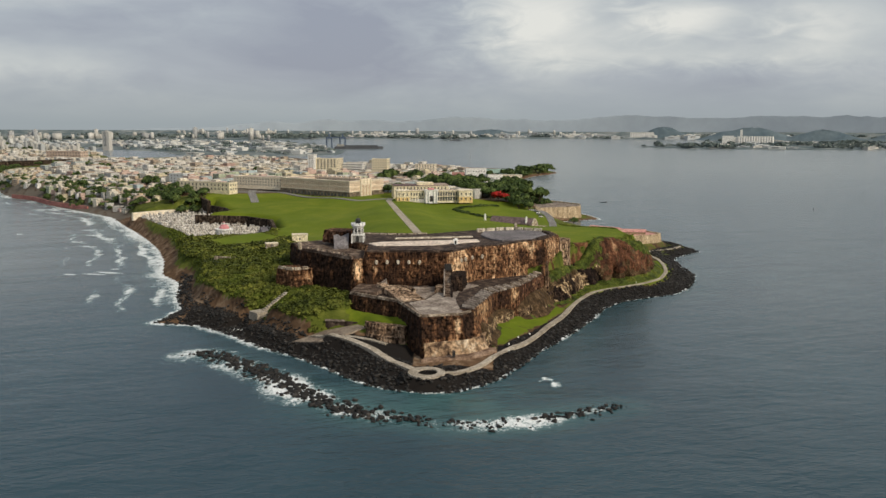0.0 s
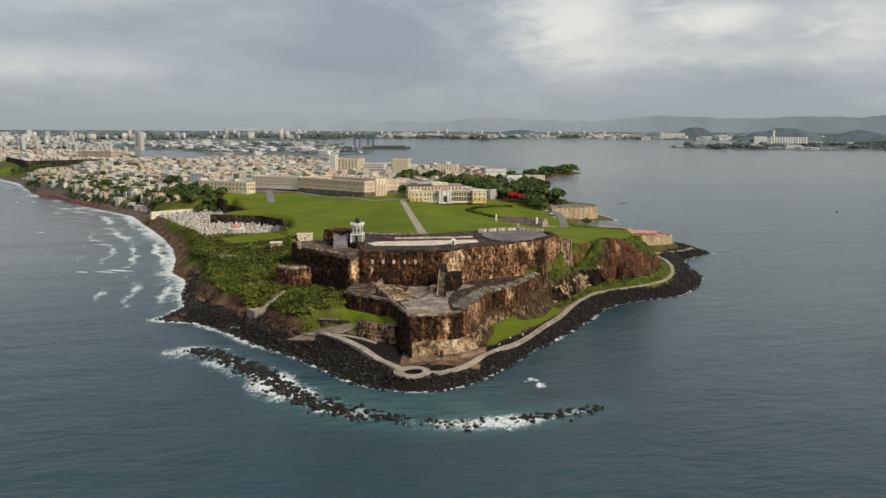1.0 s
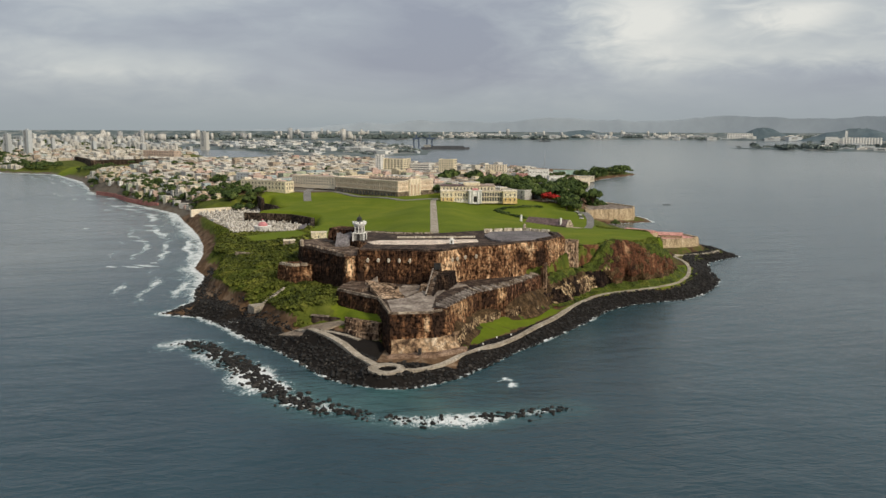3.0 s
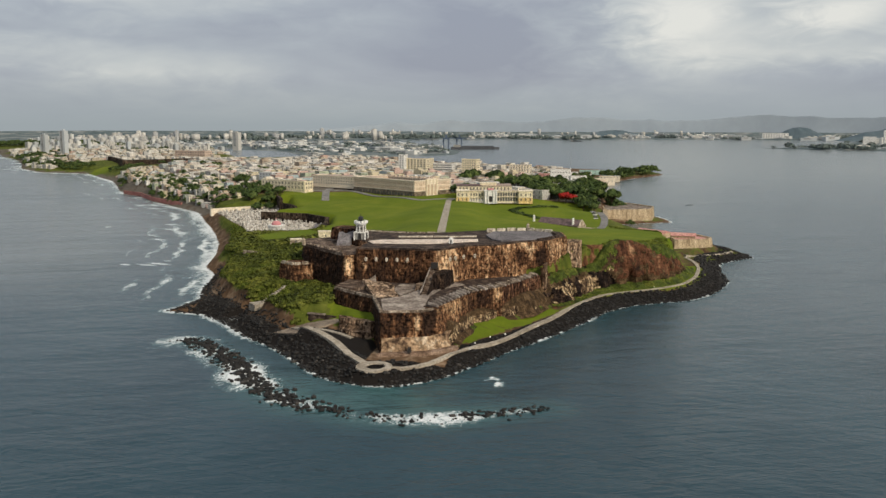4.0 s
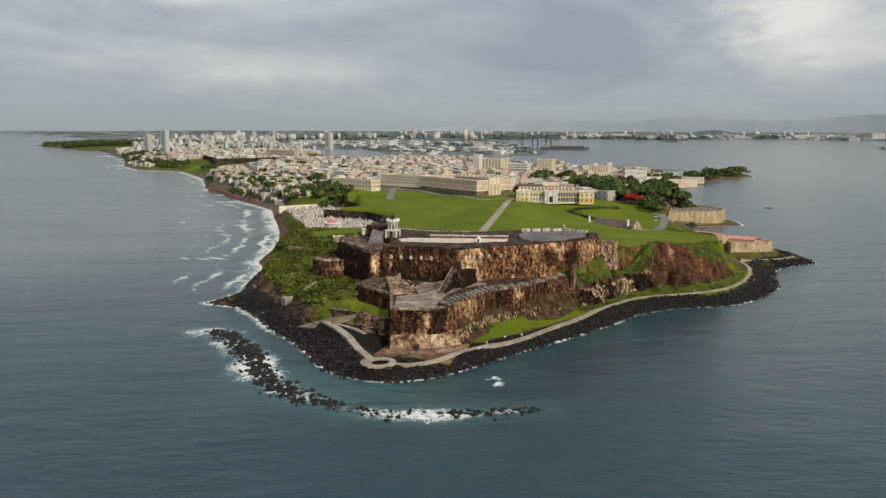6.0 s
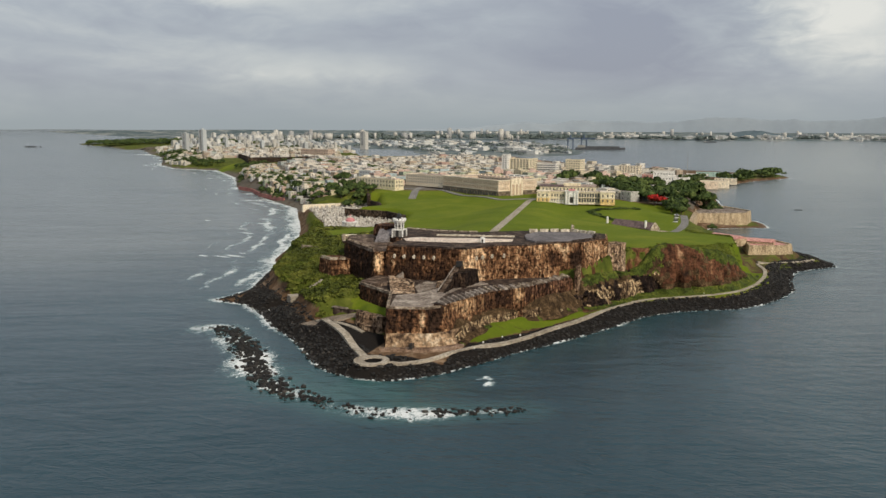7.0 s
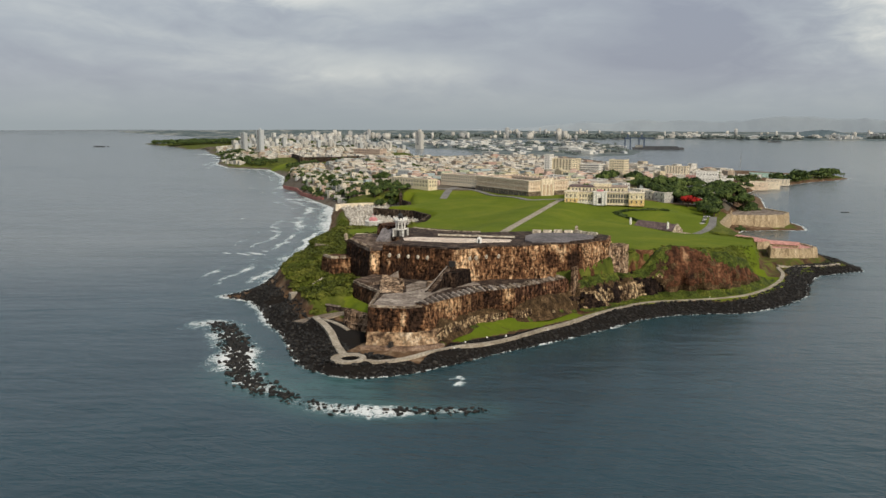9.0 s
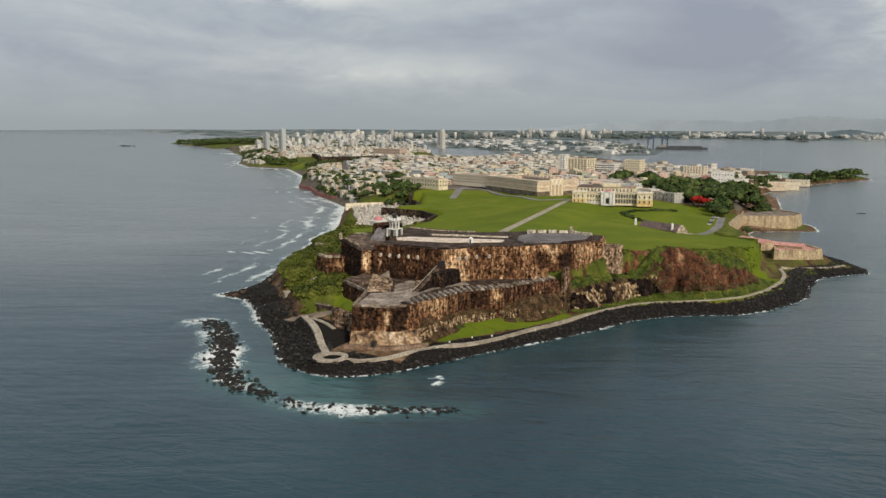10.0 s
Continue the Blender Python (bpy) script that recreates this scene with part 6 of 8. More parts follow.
M_SHUTTER = surf("brown_shutter", [(0.35, (0.42, 0.31, 0.22)), (0.6, (0.54, 0.42, 0.31))], 0.3, fine=1.5, bump=0.1)
M_BASE = surf("dark_rubble_basement", [(0.35, (0.07, 0.056, 0.042)), (0.5, (0.15, 0.12, 0.09)), (0.66, (0.32, 0.25, 0.18))], 0.2, fine=0.9)


def barracks():
    e = thing("barracks", "huge tan barracks on a dark basement with cream cornices", "building", at=(-107, 947, 30.5), turn=-37.5)
    w, d, h = 116.0, 58.0, 17.6     # local x runs to the left end, y back

    def ring(z0, z1, out, thick, mat, name, label=""):
        for poly in ([(-w - out, -out), (out, -out), (out, thick), (-w - out, thick)], [(out - thick, thick), (out, thick), (out, d + out), (out - thick, d + out)],
                     [(-w - out, thick), (-w - out + thick, thick), (-w - out + thick, d + out), (-w - out, d + out)],
                     [(-w - out + thick, d + out - thick), (out - thick, d + out - thick), (out - thick, d + out), (-w - out + thick, d + out)]):
            part(name, prism(bmesh.new(), poly, z0, z1), mat, e, label)
    ring(-3, 5.8, 0.4, 14.0, M_BASE, "basement", "dark rubble basement")
    ring(5.8, h, 0, 14.0, M_SAND, "wall")
    ring(h - 0.2, h + 0.9, 0.7, 1.8, M_TRIM, "cornice", "cream roof cornice")
    ring(11.4, 11.9, 0.35, 0.6, M_TRIM, "string_course")
    ring(5.8, 6.5, 0.5, 0.8, M_TRIM, "string_course")
    bm = bmesh.new()
    for a, b, c, f in ((-w + 0.5, -0.5, 0.5, 13.6), (-w + 0.5, -0.5, d - 13.6, d - 0.5), (-13.6, -0.5, 13.6, d - 13.6), (-w + 0.5, -w + 13.6, 13.6, d - 13.6)):
        box(bm, a, b, c, f, h - 0.1, h + 0.25)
    part("roof", bm, M_FLATROOF, e, "weathered brownish flat roof")
    for x0, y0, x1, y1, bays in ((-w + 2, -0.05, -2, -0.05, 30), (0.05, 2, 0.05, d - 2, 15)):
        t = math.degrees(math.atan2(y1 - y0, x1 - x0))
        for z in (7.2, 12.6):
            for k in range(bays):
                f = (k + 0.5) / bays
                if x0 > 0 and abs(f - 0.45) < 0.17:
                    continue
                ob = window(e, x0 + (x1 - x0) * f, y0 + (y1 - y0) * f, z, 1.4, 3.0, t, "shutter")
                ob.data = SHUTTER
    for k in range(20):
        f = (k + 0.5) / 20
        window(e, -w + 2 + (w - 4) * f, -0.42, 0.4, 2.2, 3.4, 0, "archway")
    facade(e, -w + 16, d - 13.9, -16, d - 13.9, 7.0, 2, 18, 5.2, 2.2, 3.4)
    portal = part("portal", boxed(-0.2, 1.4, 17, 35, -1, h + 2.6, bevel=0.15), M_TRIM, e, "cream entrance portal with pilasters")
    for y in (18, 23.4, 28.6, 34):
        part("pilaster", boxed(1.4, 2.2, y - 0.7, y + 0.7, -1, h + 1.6), M_TRIM, portal)
    for y in (20.7, 26, 31.3):
        part("archway", boxed(1.2, 1.55, y - 1.4, y + 1.4, 1, 13.5), M_SHUTTER, portal, "tall brown archway")
    for k in range(12):
        part("roof_vent", boxed(-w + 12 + k * 8, -w + 14.4 + k * 8, d - 9, d - 7, h, h + 2.0), M_SAND, e)
    return e


SHUTTER = win_mesh(1.4, 3.0)
SHUTTER.materials[0] = M_SHUTTER
barracks()


def hospital():
    """The pale yellow arcaded building at the head of the field, with its taller wing behind."""
    e = thing("arcaded_building", "cream and ochre arcaded two-storey building facing the field", "building", at=(-50, 896, 30.5), turn=8)
    e.scale = (0.94, 1.0, 1.0)
    h = 11.0
    part("wall", boxed(14, 88, 4, 20, -2, h), M_CREAM, e)
    for x0, x1 in ((0, 14), (72, 88)):
        wing = part("pavilion", boxed(x0, x1, -1.5, 16, -2, h + 0.4), M_CREAM, e, "cream end pavilion over an ochre ground floor")
        part("ground_floor", boxed(x0 - 0.15, x1 + 0.15, -1.65, 16.1, -2, 4.6), M_OCHRE, wing, "ochre lower wall")
        part("cornice", boxed(x0 - 0.6, x1 + 0.6, -2.1, 16.5, h + 0.2, h + 1.1), M_TRIM, wing)
        for s in range(2):
            for k in range(3):
                window(wing, x0 + (x1 - x0) * (k + 0.5) / 3, -1.7, 1.2 + s * 5.2, 1.4, 2.6)
    portico = part("portico", boxed(32, 47, -2.2, 5, -2, h + 1.2), M_WHITE, e, "white central portico")
    part("pediment", slab(bmesh.new(), [(31.5, -2.6), (47.5, -2.6), (47.5, 5), (31.5, 5)], h + 1.2, lambda x, y: h + 1.6), M_WHITE, portico)
    for x in (33, 36.5, 42.5, 46):
        part("column", cone(bmesh.new(), x, -2.9, -1, h + 0.8, 0.55, 0.5, 10), M_WHITE, portico)
    part("doorway", boxed(37.6, 41.4, -2.4, -2.1, 0, 6.0), M_DARK, portico)
    part("gable", boxed(36, 43, -1, 4, h + 1.2, h + 3.4, bevel=0.4), M_REDDOME, portico, "small red roof crest")
    for k in range(8):
        x = 48.5 + k * 3.0
        for s in range(2):
            window(e, x + 0.2, 3.9, 0.4 + s * 5.4, 2.1, 3.9)
    for k in range(5):
        for s in range(2):
            window(e, 17 + k * 3.2, 3.9, 0.6 + s * 5.4, 1.5, 2.8)
    part("gallery", boxed(47, 72, 2.6, 4, 4.9, 5.5), M_TRIM, e)
    part("roof", boxed(14, 88, 4, 20, h, h + 0.6), M_FLATROOF, e)
    part("cornice", boxed(13.6, 72, 3.2, 4.2, h - 0.1, h + 0.9), M_TRIM, e)
    wing = part("rear_wing", boxed(0, 66, 40, 74, -2, 14.0), M_CREAM, e, "taller cream rear wing")
    part("roof", boxed(-0.6, 30, 39.4, 62, 14.0, 15.0), M_TILE, wing, "dark grey roof")
    part("roof", boxed(30, 66.6, 39.4, 74.6, 14.0, 14.7), M_FLATROOF, wing)
    part("attic", boxed(28, 48, 42, 56, 14.5, 17.5), M_CREAM, wing)
    facade(wing, 2, 39.95, 64, 39.95, 4.6, 2, 15, 4.6, 1.4, 2.5)
    for k in range(16):
        part("fence_post", boxed(14.5 + k * 1.1, 14.9 + k * 1.1, -1.6, -1.2, -1, 2.4), M_WHITE, e)
    part("fence_rail", boxed(14, 32, -1.6, -1.2, 2.0, 2.4), M_WHITE, e)
    return e


hospital()


def plain_block(name, x, y, z, turn, w, d, h, wall, roof, label, storeys=3, bays=8, side=4, win=(1.3, 1.9), group="", mapped=True):
    mx, my, mz, k = far(x, y, z)
    e = thing(name, label, "building", group, at=(float(mx), float(my), float(mz)), turn=turn)
    e.scale = (float(k),) * 3
    part("wall", boxed(-w / 2, w / 2, 0, d, -4, h), wall, e)
    r = part("roof", boxed(-w / 2 + 0.5, w / 2 - 0.5, 0.5, d - 0.5, h - 0.3, h + 0.12), roof, e)
    part("parapet", boxed(-w / 2 - 0.2, w / 2 + 0.2, -0.2, 0.5, h - 0.2, h + 0.9), wall, e)
    part("parapet", boxed(-w / 2 - 0.2, -w / 2 + 0.5, 0.5, d + 0.2, h - 0.2, h + 0.9), wall, e)
    part("parapet", boxed(w / 2 - 0.5, w / 2 + 0.2, 0.5, d + 0.2, h - 0.2, h + 0.9), wall, e)
    sh = h / storeys
    if bays:
        facade(e, -w / 2 + 1, -0.05, w / 2 - 1, -0.05, 0, storeys, bays, sh, *win)
    if side:
        facade(e, -w / 2 - 0.05, 1, -w / 2 - 0.05, d - 1, 0, storeys, side, sh, *win)
        facade(e, w / 2 + 0.05, 1, w / 2 + 0.05, d - 1, 0, storeys, side, sh, *win)
    return e


M_TEAL = surf("faded_teal_paint", [(0.35, (0.34, 0.50, 0.45)), (0.6, (0.44, 0.60, 0.55))], 0.1, fine=0.8, bump=0.1)
M_PINKISH = surf("faded_pink_plaster", [(0.35, (0.42, 0.32, 0.25)), (0.6, (0.52, 0.41, 0.33))], 0.1, fine=0.8, bump=0.1)
plain_block("seminary", -232, 1046, 36, -28, 84, 30, 10.5, M_TRIM, M_FLATROOF, "long pale three-storey building with rows of windows", 3, 18, 6)
plain_block("school", -292, 1014, 33, -26, 78, 15, 9.5, M_CREAM, M_FLATROOF, "long cream two-storey building above the green", 2, 13, 3, (1.6, 2.6))
plain_block("town_hall", -205, 1440, 22, -12, 44, 34, 32, M_CREAM, M_FLATROOF, "tall cream block of many floors over the roofs", 9, 7, 5, (2.6, 2.2))
plain_block("town_hall", -228, 1436, 22, -12, 11, 14, 39, M_WHITE, M_FLATROOF, "slim white tower beside the tall cream block", 10, 2, 2, (1.8, 1.8))
plain_block("town_hall", -160, 1462, 22, -10, 38, 26, 23, M_WHITE, M_FLATROOF, "broad white block of several floors", 6, 12, 4, (2.4, 1.6))
plain_block("apartment_building", -112, 1463, 20, -8, 27, 24, 33, M_CREAM, M_FLATROOF, "square yellowish apartment block", 8, 6, 4, (2.2, 1.8))
plain_block("apartment_building", -36, 1640, 14, -8, 40, 20, 22, M_TRIM, M_FLATROOF, "pale pink apartment block", 7, 7, 3, (2.0, 1.8))
plain_block("warehouse", 26, 1380, 16, -6, 24, 24, 18, M_PINK, M_FLATROOF, "pink-red block among white houses", 4, 4, 3)
plain_block("convent", 52, 1325, 14, 4, 32, 26, 30, M_WHITE, M_HROOF, "bright white block near the bay", 4, 7, 4)
plain_block("convent", 80, 1290, 12, 8, 24, 20, 24, M_WHITE, M_HROOF, "small white house near the bay", 3, 4, 3)
for bx_, by_, bw_, bh_, bm_ in ((17, 1568, 40, 15, M_WHITE), (40, 1690, 46, 12, M_WHITE), (72, 1712, 34, 9, M_TRIM), (110, 1880, 60, 9, M_TEAL), (84, 1820, 44, 8, M_WHITE), (20, 1480, 30, 14, M_TRIM), (140, 1700, 40, 7, M_TRIM), (150, 1850, 40, 8, M_TEAL)):
    plain_block("harbour_house", bx_, by_, 5, -8 + bw_ % 9, bw_, 22, bh_, bm_, M_HROOF, "low pale flat-roofed building near the bay", 2, 6, 2)
plain_block("warehouse", 118, 1610, 4, 10, 60, 24, 9, M_TRIM, M_HROOF, "low pale shed on the cove", 1, 8, 2)
plain_block("warehouse", 95, 1560, 5, 12, 70, 18, 8, M_SAND, M_FLATROOF, "low tan shed on the cove", 1, 8, 2)
plain_block("barracks_block", -1035, 2270, 16, -16, 112, 30, 22, M_PINKISH, M_FLATROOF, "long tan block with square end towers", 3, 12, 3, (3.0, 3.0))
plain_block("town_house", -372, 1160, 28, -20, 24, 24, 16, M_FARWALL, M_HROOF, "pale blue-grey house over the slope", 4, 4, 3)


# ---- town houses ----
def island_paint(name, stops):
    m, t, b = node_mat(name)
    g = t.nodes.new("ShaderNodeNewGeometry")
    r = ramp(t, stops, "CONSTANT")
    t.links.new(g.outputs["Random Per Island"], r.inputs[0])
    n = noise_of(t, place_of(t), 0.12, 5.0, 0.65)
    s = ramp(t, [(0.34, (0.50, 0.48, 0.46)), (0.62, (0.90, 0.89, 0.87))])
    t.links.new(n, s.inputs[0])
    t.links.new(mixed(t, 1.0, r.outputs[0], s.outputs[0], "MULTIPLY"), b.inputs["Base Color"])
    b.inputs["Roughness"].default_value = 0.9
    return m


M_CROWD = island_paint("crowded_house_paint", [(0, (0.74, 0.71, 0.66)), (0.18, (0.62, 0.55, 0.44)), (0.3, (0.80, 0.79, 0.76)), (0.48, (0.46, 0.38, 0.30)), (0.56, (0.70, 0.66, 0.57)), (0.7, (0.58, 0.58, 0.57)), (0.8, (0.76, 0.73, 0.66)), (0.92, (0.48, 0.54, 0.54)), (0.96, (0.60, 0.42, 0.36))])
M_CROWDROOF = island_paint("crowded_house_roof", [(0, (0.60, 0.58, 0.55)), (0.22, (0.34, 0.29, 0.25)), (0.42, (0.72, 0.71, 0.69)), (0.66, (0.44, 0.38, 0.32)), (0.82, (0.24, 0.19, 0.16))])

PAINTS = [("white", (0.79, 0.78, 0.75)), ("cream", (0.72, 0.67, 0.57)), ("pale yellow", (0.68, 0.60, 0.42)), ("faded pink", (0.64, 0.47, 0.40)), ("tan", (0.56, 0.44, 0.32)),
          ("pale grey", (0.56, 0.55, 0.52)), ("dusty green", (0.46, 0.51, 0.38)), ("pale blue", (0.44, 0.53, 0.55)), ("ivory", (0.78, 0.72, 0.60))]


def house_proto(colour, rgb, seed, w, d, h, floors, bays, kind):
    rng = np.random.default_rng(seed)
    wall = HOUSE_MATS[colour]
    bm = boxed(-w / 2, w / 2, -d / 2, d / 2, -5, h)
    if rng.random() < 0.5:
        box(bm, -w / 2 + 1, w * rng.uniform(-0.1, 0.2), -d * 0.1, d / 2 - 1, h, h + 2.6)
    me = bpy.data.meshes.new(kind)
    bm.to_mesh(me); bm.free(); me.materials.append(wall)
    root = tagged(new(kind, me), colour + " plaster town house with a flat roof", "house", "old town houses")
    part("roof", boxed(-w / 2 + 0.4, w / 2 - 0.4, -d / 2 + 0.4, d / 2 - 0.4, h - 0.3, h + 0.15), M_HROOF, root)
    sh = h / floors
    for s in range(floors):
        for k in range(bays):
            window(root, -w / 2 + w * (k + 0.5) / bays, -d / 2 - 0.05, s * sh + sh * 0.25, 1.3, sh * 0.5)
    return root


HOUSE_MATS = {n: surf(n.replace(" ", "_") + "_house_plaster", [(0.35, tuple(c * 0.66 for c in rgb)), (0.6, tuple(c * 0.9 for c in rgb))], 0.09, fine=0.7, bump=0.1) for n, rgb in PAINTS}
HOUSES = [Planter(lambda n=n, c=c, k=k: house_proto(n, c, k, 13 + (k % 3) * 2, 15 + (k % 2) * 3, 8 + (k % 4) * 1.3, 2 + (k % 4 == 3), 2 + k % 2, "town_house")) for k, (n, c) in enumerate(PAINTS * 2)]
SHACKS = [Planter(lambda n=n, c=c, k=k: tagged(house_proto(n, c, k + 90, 9 + (k % 3), 10 + (k % 2), 5.5 + (k % 3) * 1.2, 2, 2, "shore_house"), n + " small house on the shore slope", "house", "shore houses")) for k, (n, c) in enumerate(PAINTS)]
KEEP_OUT = [(-140, 1000, 62), (-95, 985, 50), (-175, 1025, 50), (-10, 945, 72), (-228, 1060, 46), (-275, 1015, 30), (-305, 1028, 30), (40, 1130, 75), (-210, 1455, 40), (-160, 1475, 30), (-112, 1475, 26), (205, 1870, 75), (-1035, 2285, 85), (80, 1300, 36), (118, 1615, 40)]


def old_town():
    rng = np.random.default_rng(77)
    c, s = math.cos(radians(-37)), math.sin(radians(-37))
    spots = []
    for i in range(-170, 110):
        for j in range(-80, 110):
            u, v = i * 19.0 + 8 * (i // 3), j * 21.0 + 9 * (j // 2)
            x, y = -300 + u * c - v * s, 1500 + u * s + v * c
            if 1015 < y < 3900 and -2900 < x < 120:
                spots.append((x, y))
    xs, ys = np.array([p[0] for p in spots]), np.array([p[1] for p in spots])
    h, zones, dc = shape_of(xs, ys)
    db = signed(xs, ys, BROW)
    ok = ((db > 10) | (xs < -1180)) & (dc > 14)
    ok &= ~((xs < -860) & (xs > -1180) & (ys < 2030))
    ok &= xs > -2150
    ok &= (xs > -1300) | (rng.random(len(xs)) < 0.6)
    for kx, ky, kr in KEEP_OUT:
        ok &= np.hypot(xs - kx, ys - ky) > kr
    order = np.argsort(np.hypot(xs - 100, ys))
    built, rest = 0, []
    for i in order:
        if not ok[i]:
            continue
        x, y, z = float(xs[i]), float(ys[i]), float(h[i])
        turn = -37 + rng.choice([0, 0, 90]) + rng.normal(0, 2)
        if built < 290:
            HOUSES[int(rng.integers(len(HOUSES)))](x, y, z, turn, 1.0, rng.uniform(0.7, 1.1))
            built += 1
        elif rng.random() < 0.8:
            rest.append((x, y, z, turn, rng.uniform(11, 19), rng.uniform(11, 20), rng.choice([6, 7, 8, 9, 11, 14], p=[.2, .25, .25, .15, .1, .05]) * rng.uniform(0.75, 1.0)))
    roofs(rest)


def roofs(rest):
    """The crowd of farther houses, each with walls, a parapet rim and a sunk flat roof, joined."""
    vs, fs, ms, o = [], [], [], 0
    for x, y, z, turn, w, d, hh in rest:
        c, s = math.cos(radians(turn)), math.sin(radians(turn))
        mx, my, mz, k = (float(v) for v in far(x, y, z))
        for inner, zz in ((0, -5), (0, hh), (0.7, hh), (0.7, hh - 0.8)):
            for sx, sy in ((-1, -1), (1, -1), (1, 1), (-1, 1)):
                u, v = sx * (w / 2 - inner) * k, sy * (d / 2 - inner) * k
                vs.append((mx + u * c - v * s, my + u * s + v * c, mz + zz * k))
        for r in range(3):
            for i in range(4):
                fs.append((o + 4 * r + i, o + 4 * r + (i + 1) % 4, o + 4 * r + 4 + (i + 1) % 4, o + 4 * r + 4 + i)); ms.append(0)
        fs.append((o + 12, o + 13, o + 14, o + 15)); ms.append(1)
        o += 16
        # window openings with dark panes on the two seaward walls
        for side in range(2):
            span = w if side == 0 else d
            for storey in range(2 if hh > 6.5 else 1):
                zb = 1.2 + storey * hh * 0.48
                for j in range(3):
                    m = span * ((j + 0.5) / 3 - 0.5)
                    for a, b in ((m - 0.7, zb), (m + 0.7, zb), (m + 0.7, zb + 1.9), (m - 0.7, zb + 1.9)):
                        u, v = ((a, -d / 2 - 0.08) if side == 0 else (w / 2 + 0.08, a))
                        u, v = u * k, v * k
                        vs.append((mx + u * c - v * s, my + u * s + v * c, mz + b * k))
                    fs.append((o, o + 1, o + 2, o + 3)); ms.append(2)
                    o += 4
    me = mesh_of("town_roofs", vs, fs, [M_CROWD, M_CROWDROOF, M_GLASS])
    me.polygons.foreach_set("material_index", np.array(ms, dtype=np.int32))
    tagged(new("town_roofs", me), "crowd of pale flat-roofed town houses", "houses", kind="stuff")


old_town()


def shore_town():
    """The steep quarter of small houses between the town wall and the sea."""
    rng = np.random.default_rng(31)
    x, y = rng.uniform(-860, -340, 9000), rng.uniform(990, 1600, 9000)
    h, _, dc = shape_of(x, y)
    db, df = signed(x, y, BROW), signed(x, y, FOOT_ALL)
    ok = (dc > 14) & (df > -12) & (db < -8) & ~inside(x, y, CEMETERY) & (seg_dist(x, y, CEMETERY) > 24)
    done = []
    for px_, py_, pz_ in zip(x[ok], y[ok], h[ok]):
        if all((px_ - a) ** 2 + (py_ - b) ** 2 > 150 for a, b in done):
            done.append((px_, py_))
            SHACKS[int(rng.integers(len(SHACKS)))](px_, py_, pz_, rng.choice([-40, -55, 50]) + rng.normal(0, 8), rng.uniform(0.8, 1.2), rng.uniform(0.6, 1.0))
        if len(done) > 215:
            break


shore_town()

# ---- outworks round the field ----
M_REDWALL = surf("faded_red_paint", [(0.35, (0.26, 0.10, 0.09)), (0.6, (0.40, 0.18, 0.15))], 0.1, fine=0.7, bump=0.1)
def chapel():
    e = thing("chapel", "round white cemetery chapel with a red dome", "chapel", at=(-193, 727, 15.2))
    e.scale = (0.88, 0.88, 0.74)
    part("drum", cone(bmesh.new(), 0, 0, -7, 8.6, 7.6, 7.6, 20), M_WHITE, e)
    for k in range(16):
        a = 2 * math.pi * k / 16
        part("column", cone(bmesh.new(), 8.3 * math.cos(a), 8.3 * math.sin(a), -5.5, 7.6, 0.45, 0.4, 8), M_WHITE, e)
    part("entablature", cone(bmesh.new(), 0, 0, 7.4, 8.8, 9.0, 9.0, 20), M_WHITE, e)
    bm = bmesh.new()
    bmesh.ops.create_uvsphere(bm, u_segments=20, v_segments=10, radius=5.0)
    bmesh.ops.delete(bm, geom=[v for v in bm.verts if v.co.z < -0.1], context="VERTS")
    for v in bm.verts:
        v.co.z = v.co.z * 1.0 + 9.0
    part("dome", bm, M_REDDOME, e, "faded red dome")
    part("lantern", cone(bmesh.new(), 0, 0, 13.8, 16.0, 0.9, 0.8, 10), M_WHITE, e)
    part("lantern_cap", cone(bmesh.new(), 0, 0, 16.0, 17.4, 1.0, 0.1, 10), M_REDDOME, e)
    for k in range(8):
        a = 2 * math.pi * (k + 0.5) / 8
        window(e, 7.65 * math.cos(a), 7.65 * math.sin(a), 2.0, 1.5, 3.6, math.degrees(a) + 90)


chapel()


def tombs():
    rng = np.random.default_rng(14)
    x, y = rng.uniform(-350, -160, 9000), rng.uniform(675, 985, 9000)
    ok = inside(x, y, inset(CEMETERY, 1.0)) & (np.hypot(x + 193, y - 727) > 11) & (np.hypot(x + 186, y - 714) > 8)
    h, _, _ = shape_of(x, y)
    bm = boxed(-0.9, 0.9, -1.3, 1.3, -0.3, 1.0)
    box(bm, -0.7, 0.7, 0.6, 1.0, 1.0, 2.6)
    bmesh.ops.triangulate(bm, faces=bm.faces[:])
    bm.verts.index_update()
    shape = (np.array([v.co[:] for v in bm.verts]), np.array([[v.index for v in f.verts] for f in bm.faces]))
    bm.free()
    n = 1100
    heap("cemetery_tombs", list(zip(x[ok][:n], y[ok][:n], h[ok][:n], rng.uniform(0.8, 1.5, n))), M_TOMB, "crowded white marble tombs in the cemetery", "tombs", [shape])


tombs()


def wall_line(name, line, z0, z1, thick, material, label, batter=0.3):
    e = thing(name, label, "wall")
    for a, b in zip(line, line[1:]):
        a, b = Vector(a), Vector(b)
        n = Vector((-(b - a).y, (b - a).x)).normalized() * thick / 2
        part("wall_length", prism(bmesh.new(), [tuple(a - n), tuple(b - n), tuple(b + n), tuple(a + n)], z0, z1, batter, 2, 0.3, 5.0), material, e)
    return e


